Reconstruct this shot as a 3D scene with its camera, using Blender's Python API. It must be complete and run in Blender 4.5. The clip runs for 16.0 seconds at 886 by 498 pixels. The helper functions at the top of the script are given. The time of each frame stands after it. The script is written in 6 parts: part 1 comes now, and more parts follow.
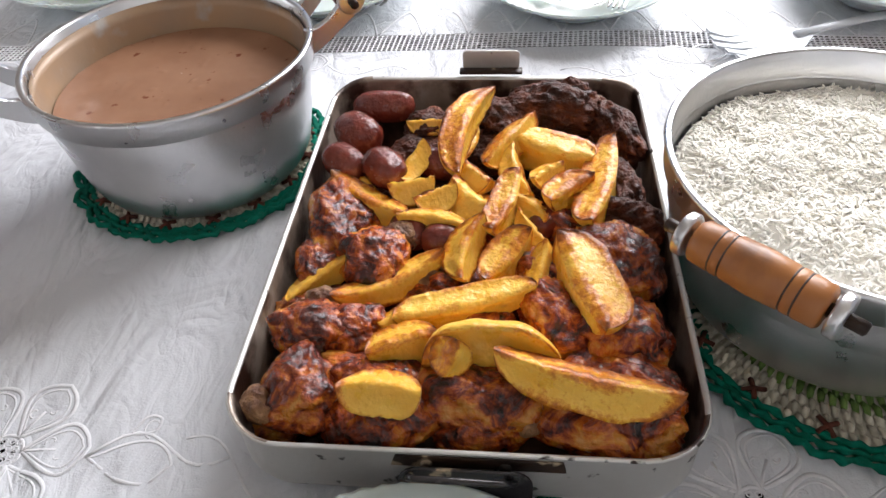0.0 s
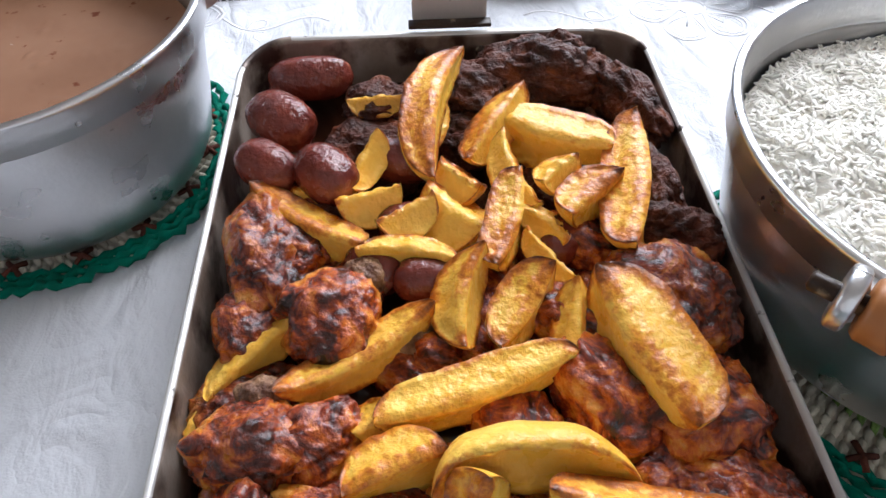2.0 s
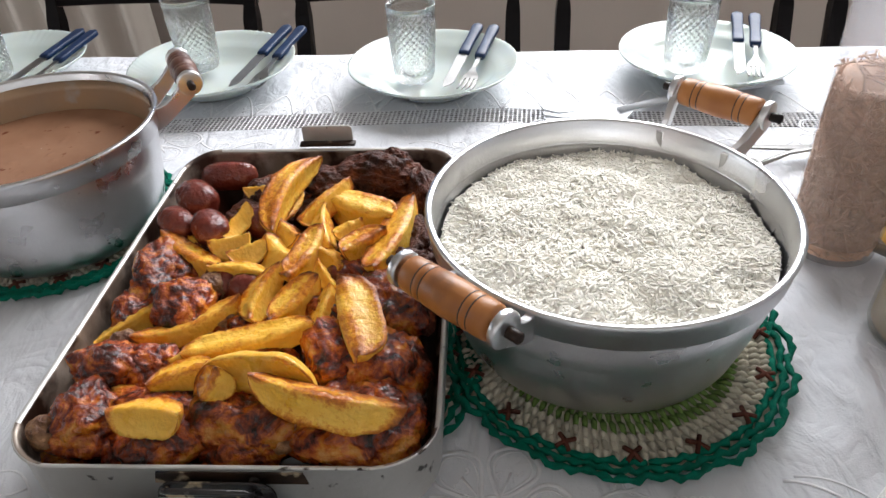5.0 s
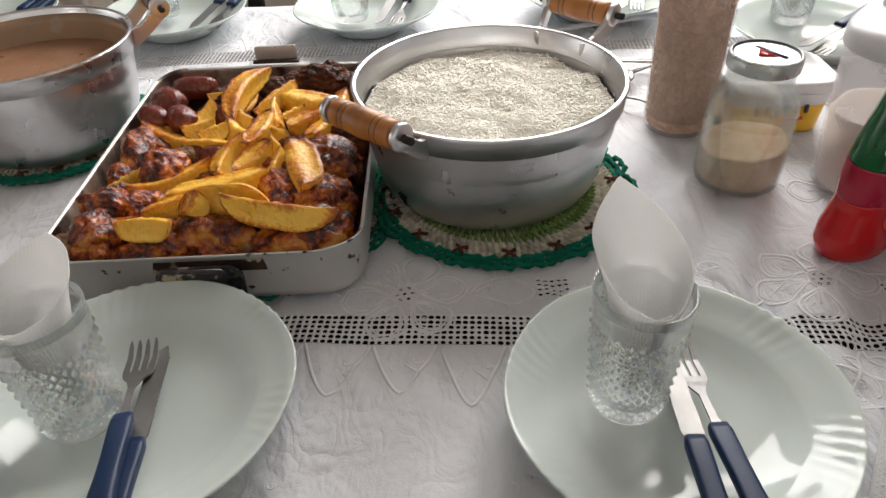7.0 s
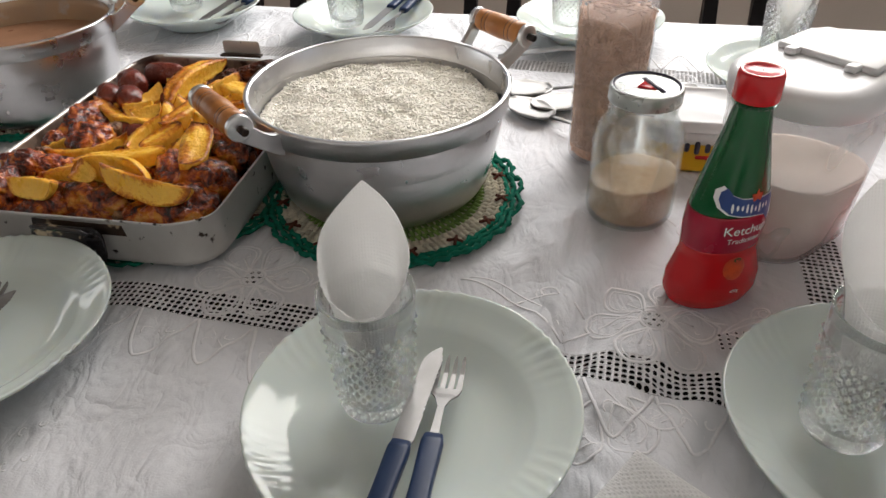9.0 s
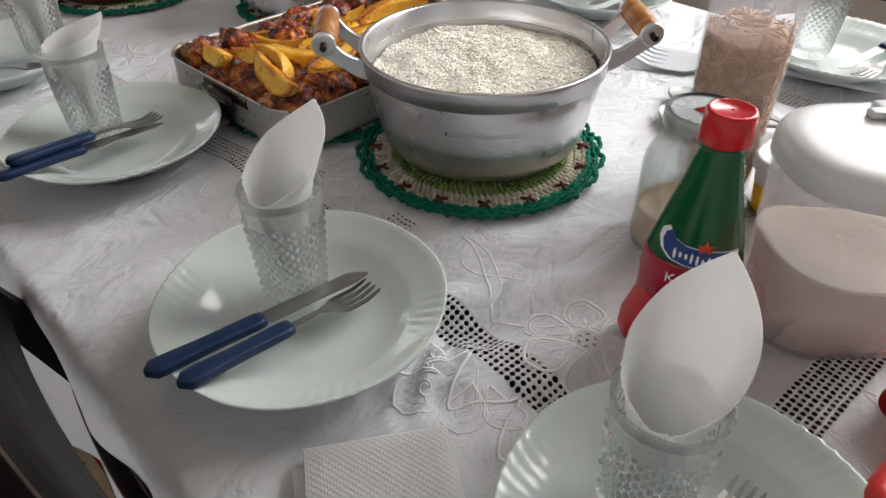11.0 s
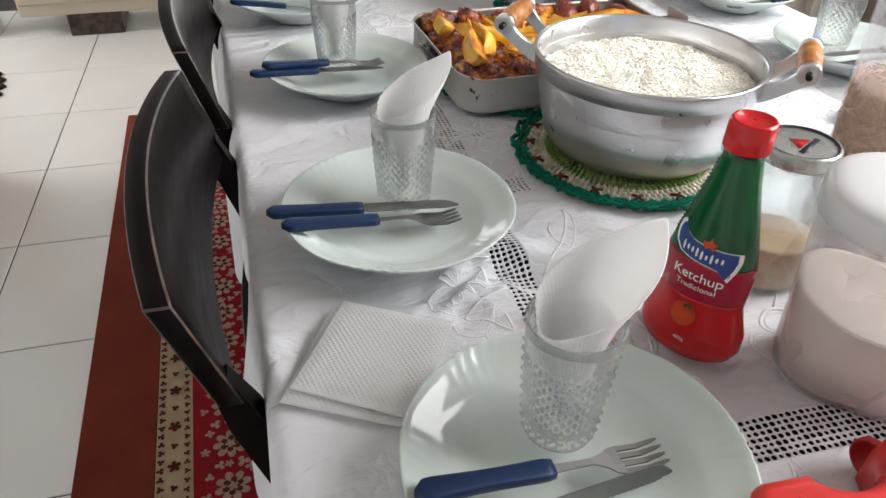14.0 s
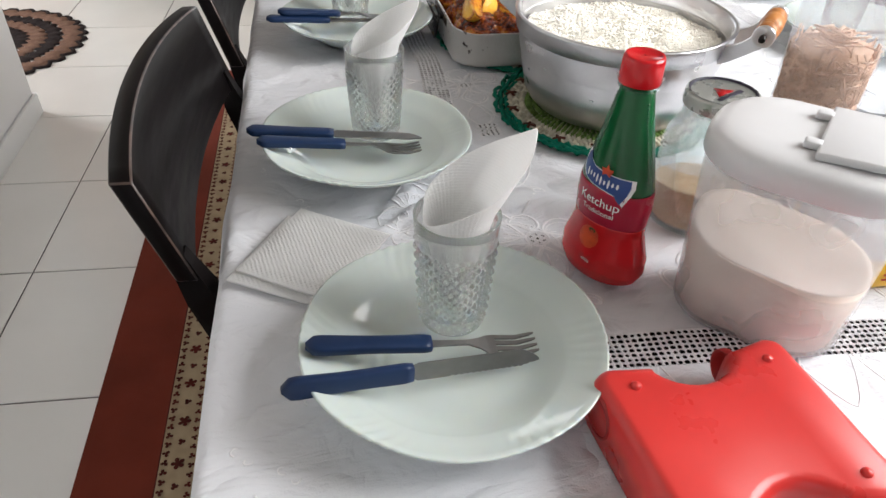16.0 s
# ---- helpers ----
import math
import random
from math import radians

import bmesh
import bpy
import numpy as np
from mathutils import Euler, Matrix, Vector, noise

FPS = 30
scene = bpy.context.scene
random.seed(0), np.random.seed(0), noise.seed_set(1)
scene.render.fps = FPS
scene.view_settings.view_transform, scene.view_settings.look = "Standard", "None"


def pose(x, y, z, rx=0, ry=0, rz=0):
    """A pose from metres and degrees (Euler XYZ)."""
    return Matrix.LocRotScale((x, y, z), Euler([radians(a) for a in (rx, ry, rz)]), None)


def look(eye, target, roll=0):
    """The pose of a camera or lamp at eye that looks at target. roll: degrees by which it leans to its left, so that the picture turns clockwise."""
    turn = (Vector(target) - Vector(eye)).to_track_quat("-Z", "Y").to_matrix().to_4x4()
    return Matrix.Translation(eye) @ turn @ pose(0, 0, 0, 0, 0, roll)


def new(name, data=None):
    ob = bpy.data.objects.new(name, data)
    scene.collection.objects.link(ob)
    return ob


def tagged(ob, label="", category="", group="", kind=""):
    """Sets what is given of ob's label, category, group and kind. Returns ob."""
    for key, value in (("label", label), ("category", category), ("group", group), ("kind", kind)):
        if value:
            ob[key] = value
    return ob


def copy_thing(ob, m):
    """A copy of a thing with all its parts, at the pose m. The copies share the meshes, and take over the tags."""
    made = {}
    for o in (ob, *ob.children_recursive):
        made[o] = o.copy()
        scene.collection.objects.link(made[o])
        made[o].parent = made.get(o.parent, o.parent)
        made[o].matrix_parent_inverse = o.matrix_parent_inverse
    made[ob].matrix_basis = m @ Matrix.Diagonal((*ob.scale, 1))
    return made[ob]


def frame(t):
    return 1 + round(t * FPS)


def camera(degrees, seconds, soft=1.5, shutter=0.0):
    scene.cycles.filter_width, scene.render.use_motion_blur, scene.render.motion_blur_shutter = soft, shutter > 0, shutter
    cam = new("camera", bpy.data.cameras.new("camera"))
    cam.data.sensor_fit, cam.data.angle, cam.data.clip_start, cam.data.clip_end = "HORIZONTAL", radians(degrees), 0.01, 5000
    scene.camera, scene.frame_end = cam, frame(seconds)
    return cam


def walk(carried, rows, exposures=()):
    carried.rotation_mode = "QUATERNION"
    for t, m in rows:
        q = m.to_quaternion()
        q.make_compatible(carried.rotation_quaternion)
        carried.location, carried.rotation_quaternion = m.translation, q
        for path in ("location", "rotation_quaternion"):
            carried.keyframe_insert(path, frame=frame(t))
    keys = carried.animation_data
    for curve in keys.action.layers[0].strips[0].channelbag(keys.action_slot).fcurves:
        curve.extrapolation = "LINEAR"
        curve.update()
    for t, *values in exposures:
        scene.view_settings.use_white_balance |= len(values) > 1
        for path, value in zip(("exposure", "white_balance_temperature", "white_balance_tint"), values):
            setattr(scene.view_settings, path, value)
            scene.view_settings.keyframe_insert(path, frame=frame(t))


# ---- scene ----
# ---------- camera ----------
cam = camera(65.00, 16.0)
PATH = [
    (0, (-0.1507, -0.2129, 1.1783), (-0.3561, 1.1368, -0.1430), -3.95),
    (0.5, (-0.1472, -0.2181, 1.1742), (-0.3687, 1.1231, -0.1532), -4.01),
    (1, (-0.1641, -0.1665, 1.1506), (-0.3084, 1.1322, -0.2287), -3.04),
    (1.5, (-0.1895, -0.0989, 1.1272), (-0.2533, 1.1522, -0.3013), -3.04),
    (2, (-0.2061, -0.0613, 1.1091), (-0.1656, 1.1720, -0.3356), -0.43),
    (2.5, (-0.1966, -0.0720, 1.1267), (-0.0970, 1.2051, -0.2765), 0.00),
    (3, (-0.1393, -0.1235, 1.1482), (-0.1023, 1.2387, -0.1757), -2.49),
    (3.2, (-0.1069, -0.1494, 1.1573), (-0.0780, 1.2512, -0.1262), -2.78),
    (5.3, (0.0009, -0.3013, 1.1954), (-0.1747, 1.1984, 0.0422), -3.96),
    (5.5, (-0.0148, -0.3308, 1.1956), (-0.2031, 1.1561, 0.0278), -4.76),
    (6, (-0.0191, -0.4239, 1.1917), (-0.1103, 1.0862, 0.0422), -2.34),
    (6.5, (-0.0025, -0.4717, 1.1956), (0.0307, 1.0334, 0.0365), -1.53),
    (7, (0.0494, -0.4872, 1.1913), (0.0131, 1.0095, 0.0215), -2.58),
    (7.5, (0.1255, -0.5083, 1.1958), (-0.0528, 0.9930, 0.0450), -2.22),
    (8, (0.2057, -0.5200, 1.1917), (-0.0672, 0.9768, 0.0538), -2.22),
    (8.5, (0.2593, -0.5214, 1.1922), (-0.0187, 1.0142, 0.1083), 0.43),
    (8.7, (0.2756, -0.5091, 1.1866), (-0.0127, 1.0096, 0.0818), -0.78),
    (10.8, (0.5660, -0.3971, 1.1937), (-0.3855, 0.7702, 0.0353), 1.41),
    (11, (0.5995, -0.3809, 1.1901), (-0.4713, 0.6645, 0.0194), -0.32),
    (11.5, (0.6135, -0.3811, 1.1847), (-0.5308, 0.5794, 0.0108), 0.98),
    (12, (0.6652, -0.4245, 1.2010), (-0.5482, 0.5108, 0.0773), 2.50),
    (12.5, (0.7259, -0.4523, 1.2026), (-0.4768, 0.5143, 0.0940), 4.39),
    (13, (0.7610, -0.4111, 1.2042), (-0.5665, 0.3956, 0.1101), 2.78),
    (13.5, (0.7918, -0.3501, 1.2053), (-0.6146, 0.2594, 0.0825), 1.28),
    (14, (0.8080, -0.3037, 1.1952), (-0.6495, 0.1631, 0.0693), 1.69),
    (14.5, (0.8066, -0.2725, 1.1903), (-0.6548, 0.1255, 0.0432), 1.99),
    (15, (0.8124, -0.2635, 1.1907), (-0.6632, 0.0962, 0.0491), 1.81),
    (15.5, (0.8589, -0.2414, 1.1843), (-0.6075, 0.0925, 0.0232), 1.50),
    (16, (0.9356, -0.2069, 1.1903), (-0.5415, 0.0817, 0.0306), 2.36),
]
walk(cam, [(t, look(eye, target, roll)) for t, eye, target, roll in PATH],
     exposures=[(0.0, -0.09, 6200, 12), (1.0, -0.17, 6250, 12), (1.5, -0.17, 5900, 11), (2.5, -0.10, 5700, 11), (3.0, -0.24, 5600, 11), (5.5, -0.26, 6350, 10), (6.0, -0.16, 6450, 10), (6.5, -0.34, 6600, 11), (7.0, -0.40, 6700, 11),
                (8.7, -0.50, 6700, 11), (11.0, -0.58, 6550, 10), (12.5, -0.24, 6500, 11), (13.5, -0.12, 6450, 10), (15.0, 0.0, 6400, 10), (16.0, -0.08, 6400, 10)])

# ---------- light ----------
TOP = 0.76                      # height of the laid table
world = bpy.data.worlds.new("sky")
scene.world = world
world.use_nodes = True
sky = world.node_tree.nodes.new("ShaderNodeTexSky")
sky.sky_type, sky.sun_disc = "NISHITA", False
sky.sun_elevation, sky.sun_rotation = radians(48), radians(20)
world.node_tree.links.new(sky.outputs[0], world.node_tree.nodes["Background"].inputs[0])
world.node_tree.nodes["Background"].inputs[1].default_value = 0.12


def area_lamp(name, m, w, h, power, col):
    d = bpy.data.lights.new(name, "AREA")
    d.shape, d.size, d.size_y, d.energy, d.color = "RECTANGLE", w, h, power, col
    ob = new(name, d)
    ob.matrix_world = m
    return ob


sun_data = bpy.data.lights.new("sun", "SUN")
sun_data.energy, sun_data.angle, sun_data.color = 2.5, radians(0.6), (1.0, 0.95, 0.87)
sun = new("sun", sun_data)
sun.matrix_world = look((1.0, 5.0, 7.5), (0.0, 1.2, 0.0))
area_lamp("window_daylight", look((0.58, 1.66, 1.86), (0.30, 0.12, 0.72)), 1.5, 1.2, 86.0, (1.0, 0.985, 0.96))
# three added fill lamps that lift floor and table; their sources are unseen
area_lamp("west_fill", look((-3.3, 0.6, 0.85), (-0.8, -0.8, 0.0)), 1.7, 1.5, 27.0, (1.0, 0.98, 0.95))
area_lamp("east_fill", look((2.9, 0.2, 1.6), (0.0, 0.2, 0.7)), 1.4, 1.3, 2.5, (1.0, 0.98, 0.95))
area_lamp("southwest_fill", look((-2.6, -3.1, 1.4), (-2.4, -0.6, 0.0)), 1.4, 1.8, 80.0, (1.0, 0.985, 0.96))

# ---------- tools ----------
def mk(name, verts, faces, smooth=True, turn=True):
    me = bpy.data.meshes.new(name)
    me.from_pydata([tuple(map(float, v)) for v in verts], [], [tuple(int(i) for i in f) for f in faces])
    if turn:
        bm = bmesh.new()
        bm.from_mesh(me)
        bmesh.ops.recalc_face_normals(bm, faces=bm.faces)
        bm.to_mesh(me)
        bm.free()
    if smooth:
        me.polygons.foreach_set("use_smooth", [True] * len(me.polygons))
    me.update()
    return me


def from_bm(name, bm, smooth=True):
    bmesh.ops.recalc_face_normals(bm, faces=bm.faces)
    me = bpy.data.meshes.new(name)
    bm.to_mesh(me)
    bm.free()
    if smooth:
        me.polygons.foreach_set("use_smooth", [True] * len(me.polygons))
    return me


def part(name, me, material, parent=None, label="", m=None):
    if isinstance(me, bmesh.types.BMesh):
        me = from_bm(name, me)
    ob = new(name, me)
    if material and not me.materials:
        me.materials.append(material)
    if parent is not None:
        ob.parent = parent
    if m is not None:
        ob.matrix_basis = m
    if label:
        ob["label"] = label
    return ob


def thing(name, label, category, m=None, group="", kind=""):
    ob = new(name)
    ob.empty_display_size = 0.05
    if m is not None:
        ob.matrix_basis = m
    return tagged(ob, label, category, group, kind)


def solo(name, me, material, label, category, m=None, group="", kind=""):
    ob = part(name, me, material, None, "", m)
    return tagged(ob, label, category, group, kind)


def lathe(profile, seg=64, warp=None, cap=False):
    """Turned form: profile of (radius, height); warp(r, z, angle) may return another (r, z)."""
    vs, fs = [], []
    n = len(profile)
    for i in range(seg):
        a = 2 * math.pi * i / seg
        for r, z in profile:
            if warp:
                r, z = warp(r, z, a)
            vs.append((r * math.cos(a), r * math.sin(a), z))
    for i in range(seg):
        j = (i + 1) % seg
        for k in range(n - 1):
            fs.append((i * n + k, j * n + k, j * n + k + 1, i * n + k + 1))
    if cap:
        for k in (0, n - 1):
            vs.append((0, 0, profile[k][1]))
            c = len(vs) - 1
            for i in range(seg):
                j = (i + 1) % seg
                fs.append((c, j * n + k, i * n + k) if k == 0 else (c, i * n + k, j * n + k))
    return vs, fs


def tube(pts, radius, seg=8, flat=1.0, phase=0.0):
    """A rod along points; radius is a number or one for each point."""
    pts = [Vector(p) for p in pts]
    vs, fs = [], []
    up = Vector((0, 0, 1))
    for i, p in enumerate(pts):
        d = (pts[min(i + 1, len(pts) - 1)] - pts[max(i - 1, 0)]).normalized()
        s = d.cross(up)
        if s.length < 1e-3:
            s = d.cross(Vector((0, 1, 0)))
        s.normalize()
        u = s.cross(d).normalized()
        r = radius[i] if hasattr(radius, "__len__") else radius
        for k in range(seg):
            a = 2 * math.pi * (k + phase) / seg
            vs.append(p + s * (r * math.cos(a)) + u * (r * flat * math.sin(a)))
    n = len(pts)
    for i in range(n - 1):
        for k in range(seg):
            fs.append((i * seg + k, i * seg + (k + 1) % seg, (i + 1) * seg + (k + 1) % seg, (i + 1) * seg + k))
    fs.append(tuple(range(seg - 1, -1, -1)))
    fs.append(tuple(range((n - 1) * seg, n * seg)))
    return vs, fs


def join(*meshes):
    vs, fs = [], []
    for v, f in meshes:
        b = len(vs)
        vs += [tuple(p) for p in v]
        fs += [tuple(i + b for i in q) for q in f]
    return vs, fs


def moved(vf, m):
    return [m @ Vector(v) for v in vf[0]], vf[1]


def box(sx, sy, sz, bevel=0.004, m=None, seg=2):
    bm = bmesh.new()
    bmesh.ops.create_cube(bm, size=1)
    bmesh.ops.scale(bm, vec=(sx, sy, sz), verts=bm.verts)
    if bevel:
        bmesh.ops.bevel(bm, geom=bm.edges[:], offset=bevel, segments=seg, profile=0.5, affect="EDGES")
    if m is not None:
        bmesh.ops.transform(bm, matrix=m, verts=bm.verts)
    return bm


def slab(outline, z0, z1, bevel=0.002, m=None, seg=2):
    """A plate with the given outline, from z0 to z1."""
    bm = bmesh.new()
    vs = [bm.verts.new((x, y, z0)) for x, y in outline]
    f = bm.faces.new(vs)
    out = bmesh.ops.extrude_face_region(bm, geom=[f])
    bmesh.ops.translate(bm, vec=(0, 0, z1 - z0), verts=[g for g in out["geom"] if isinstance(g, bmesh.types.BMVert)])
    bmesh.ops.recalc_face_normals(bm, faces=bm.faces)
    if bevel:
        ed = [e for e in bm.edges if len(e.link_faces) == 2 and e.calc_face_angle(0) > 0.6]
        bmesh.ops.bevel(bm, geom=ed, offset=bevel, segments=seg, profile=0.5, affect="EDGES")
    if m is not None:
        bmesh.ops.transform(bm, matrix=m, verts=bm.verts)
    return bm


def rounded(sx, sy, r, n=6):
    pts = []
    for cx, cy, a0 in ((sx / 2 - r, sy / 2 - r, 0), (-sx / 2 + r, sy / 2 - r, 90), (-sx / 2 + r, -sy / 2 + r, 180), (sx / 2 - r, -sy / 2 + r, 270)):
        for i in range(n + 1):
            a = radians(a0 + 90 * i / n)
            pts.append((cx + r * math.cos(a), cy + r * math.sin(a)))
    return pts


def blob(sx, sy, sz, lump=0.12, freq=2.0, seed=0, sub=3, shape=None):
    """An uneven rounded lump."""
    bm = bmesh.new()
    bmesh.ops.create_icosphere(bm, subdivisions=sub, radius=1)
    off = Vector((seed * 7.3, seed * 3.1, seed * 1.7))
    for v in bm.verts:
        d = 1 + lump * noise.noise(v.co * freq + off) + 0.5 * lump * noise.noise(v.co * freq * 2.7 + off)
        p = v.co * d
        if shape:
            p = shape(p)
        v.co = Vector((p.x * sx, p.y * sy, p.z * sz))
    return bm


# ---------- materials ----------
def mat(name, a, b=None, scale=8.0, rough=0.5, metal=0.0, bump=0.15, bscale=120.0, rvar=0.12, spec=0.5, coat=0.0,
        third=None, tscale=40.0, tcut=(0.55, 0.7), island=0.0, sss=0.0, stretch=(1, 1, 1), trans=0.0, bdist=0.002, bdet=4.0):
    m = bpy.data.materials.new(name)
    m.use_nodes = True
    nt = m.node_tree
    p = nt.nodes["Principled BSDF"]
    L = nt.links.new
    tc = nt.nodes.new("ShaderNodeTexCoord")
    mp = nt.nodes.new("ShaderNodeMapping")
    mp.inputs["Scale"].default_value = stretch
    L(tc.outputs["Object"], mp.inputs[0])

    def nz(s, det=4.0):
        n = nt.nodes.new("ShaderNodeTexNoise")
        n.inputs["Scale"].default_value, n.inputs["Detail"].default_value = s, det
        L(mp.outputs[0], n.inputs["Vector"])
        return n.outputs["Fac"]

    def ramp(src, lo, hi, c0, c1):
        r = nt.nodes.new("ShaderNodeValToRGB")
        r.color_ramp.elements[0].position, r.color_ramp.elements[1].position = lo, hi
        r.color_ramp.elements[0].color, r.color_ramp.elements[1].color = (*c0, 1), (*c1, 1)
        L(src, r.inputs[0])
        return r.outputs[0]

    def mix(f, c0, c1, kind="MIX"):
        x = nt.nodes.new("ShaderNodeMix")
        x.data_type, x.blend_type = "RGBA", kind
        for s, v in ((0, f), (6, c0), (7, c1)):
            if hasattr(v, "links"):
                L(v, x.inputs[s])
            else:
                x.inputs[s].default_value = v if s == 0 else (*v, 1)
        return x.outputs[2]
    b = b or tuple(c * 0.82 for c in a)
    col = ramp(nz(scale), 0.35, 0.65, b, a)
    if third:
        k = ramp(nz(tscale, 6.0), tcut[0], tcut[1], (0, 0, 0), (1, 1, 1))
        col = mix(k, col, third)
    if island:
        g = nt.nodes.new("ShaderNodeObjectInfo") if island < 0 else nt.nodes.new("ShaderNodeNewGeometry")
        src = g.outputs["Random"] if island < 0 else g.outputs["Random Per Island"]
        v = abs(island)
        col = mix(1.0, col, ramp(src, 0, 1, (1 - v,) * 3, (1 + v * 0.4,) * 3), "MULTIPLY")
    L(col, p.inputs["Base Color"])
    rr = nt.nodes.new("ShaderNodeMapRange")
    rr.inputs["To Min"].default_value, rr.inputs["To Max"].default_value = max(0.02, rough - rvar), min(1, rough + rvar)
    L(nz(scale * 2.3), rr.inputs["Value"])
    L(rr.outputs[0], p.inputs["Roughness"])
    p.inputs["Metallic"].default_value = metal
    p.inputs["Specular IOR Level"].default_value = spec
    p.inputs["Coat Weight"].default_value = coat
    p.inputs["Coat Roughness"].default_value = 0.08
    p.inputs["Transmission Weight"].default_value = trans
    if sss:
        p.inputs["Subsurface Weight"].default_value = sss
        p.inputs["Subsurface Radius"].default_value = (0.006, 0.004, 0.002)
    if bump:
        bn = nt.nodes.new("ShaderNodeBump")
        bn.inputs["Strength"].default_value, bn.inputs["Distance"].default_value = bump, bdist
        L(nz(bscale, bdet), bn.inputs["Height"])
        L(bn.outputs[0], p.inputs["Normal"])
    return m


def clear(name, tint=(0.96, 0.98, 0.98), see=0.5, haze=0.05, rough=0.03, ior=1.45, hazecol=(0.85, 0.87, 0.87)):
    """Glass or clear plastic: part refracting, part plain see-through, with a little haze."""
    m = bpy.data.materials.new(name)
    m.use_nodes = True
    nt = m.node_tree
    L = nt.links.new
    out = nt.nodes["Material Output"]
    g = nt.nodes.new("ShaderNodeBsdfGlass")
    g.inputs["Color"].default_value, g.inputs["Roughness"].default_value, g.inputs["IOR"].default_value = (*tint, 1), rough, ior
    t = nt.nodes.new("ShaderNodeBsdfTransparent")
    t.inputs[0].default_value = (*tint, 1)
    d = nt.nodes.new("ShaderNodeBsdfDiffuse")
    d.inputs[0].default_value = (*hazecol, 1)
    a = nt.nodes.new("ShaderNodeMixShader")
    a.inputs[0].default_value = see
    L(g.outputs[0], a.inputs[1]); L(t.outputs[0], a.inputs[2])
    tl = nt.nodes.new("ShaderNodeBsdfTranslucent")
    tl.inputs[0].default_value = (*hazecol, 1)
    hz = nt.nodes.new("ShaderNodeMixShader")
    hz.inputs[0].default_value = 0.6
    L(d.outputs[0], hz.inputs[1]); L(tl.outputs[0], hz.inputs[2])
    b = nt.nodes.new("ShaderNodeMixShader")
    n = nt.nodes.new("ShaderNodeTexNoise")
    n.inputs["Scale"].default_value = 3
    mr = nt.nodes.new("ShaderNodeMapRange")
    mr.inputs["To Min"].default_value, mr.inputs["To Max"].default_value = haze * 0.85, haze * 1.15
    L(n.outputs["Fac"], mr.inputs["Value"]); L(mr.outputs[0], b.inputs[0])
    L(a.outputs[0], b.inputs[1]); L(hz.outputs[0], b.inputs[2])
    L(b.outputs[0], out.inputs[0])
    return m


CLOTH = mat("white_cotton", (0.70, 0.71, 0.745), (0.66, 0.67, 0.705), 5, 0.85, bump=0.25, bscale=700, spec=0.2)

def folds(m):
    """Soft creases of a used cloth, under the weave."""
    nt = m.node_tree
    L = nt.links.new
    fine = [n for n in nt.nodes if n.type == "BUMP"][0]
    tc = nt.nodes.new("ShaderNodeTexCoord")
    last = None
    for scale, det, dist, stretch, ridge in ((4.5, 2.0, 0.034, (1.6, 0.7, 1), False), (10.0, 3.0, 0.020, (1.3, 0.8, 1), True), (24.0, 3.0, 0.0060, (1.5, 0.8, 1), True)):
        mp = nt.nodes.new("ShaderNodeMapping")
        mp.inputs["Scale"].default_value = stretch
        mp.inputs["Rotation"].default_value = (0, 0, 0.5)
        L(tc.outputs["Object"], mp.inputs[0])
        n = nt.nodes.new("ShaderNodeTexNoise")
        n.inputs["Scale"].default_value, n.inputs["Detail"].default_value, n.inputs["Distortion"].default_value = scale, det, 0.9
        L(mp.outputs[0], n.inputs["Vector"])
        src = n.outputs["Fac"]
        if ridge:
            a = nt.nodes.new("ShaderNodeMath")
            a.operation = "SUBTRACT"
            a.inputs[1].default_value = 0.5
            L(src, a.inputs[0])
            b = nt.nodes.new("ShaderNodeMath")
            b.operation = "ABSOLUTE"
            L(a.outputs[0], b.inputs[0])
            src = b.outputs[0]
        bp = nt.nodes.new("ShaderNodeBump")
        bp.inputs["Strength"].default_value, bp.inputs["Distance"].default_value = 0.8, dist
        L(src, bp.inputs["Height"])
        if last:
            L(last, bp.inputs["Normal"])
        last = bp.outputs[0]
    L(last, fine.inputs["Normal"])


folds(CLOTH)
THREAD = mat("white_thread", (0.84, 0.84, 0.86), (0.74, 0.74, 0.77), 60, 0.7, bump=0.4, bscale=900, spec=0.2)
ALU = mat("cast_aluminium", (0.74, 0.74, 0.75), (0.62, 0.62, 0.635), 14, 0.30, 0.97, 0.14, 300, 0.1, third=(0.3, 0.29, 0.28), tscale=110, tcut=(0.73, 0.83))
ALU_IN = mat("worn_aluminium_inside", (0.56, 0.56, 0.55), (0.44, 0.44, 0.43), 20, 0.38, 0.85, 0.1, 300)
PANMET = mat("old_baking_aluminium", (0.66, 0.65, 0.63), (0.52, 0.50, 0.47), 10, 0.42, 0.45, 0.2, 200, third=(0.03, 0.018, 0.012), tscale=75, tcut=(0.64, 0.69))
PANIN = mat("stained_pan_inside", (0.36, 0.30, 0.25), (0.20, 0.145, 0.11), 26, 0.36, 0.35, 0.25, 200, third=(0.035, 0.016, 0.010), tscale=22, tcut=(0.46, 0.56))
BURNT = mat("burnt_fat_metal", (0.012, 0.008, 0.007), (0.040, 0.021, 0.012), 25, 0.42, 0.0, 0.4, 150, third=(0.36, 0.28, 0.19), tscale=42, tcut=(0.62, 0.67), spec=0.22)
SCORCH = mat("glossy_black_scorched_metal", (0.016, 0.014, 0.016), (0.030, 0.026, 0.026), 25, 0.24, 0.2, 0.25, 150, third=(0.42, 0.33, 0.22), tscale=46, tcut=(0.585, 0.62), spec=0.5)
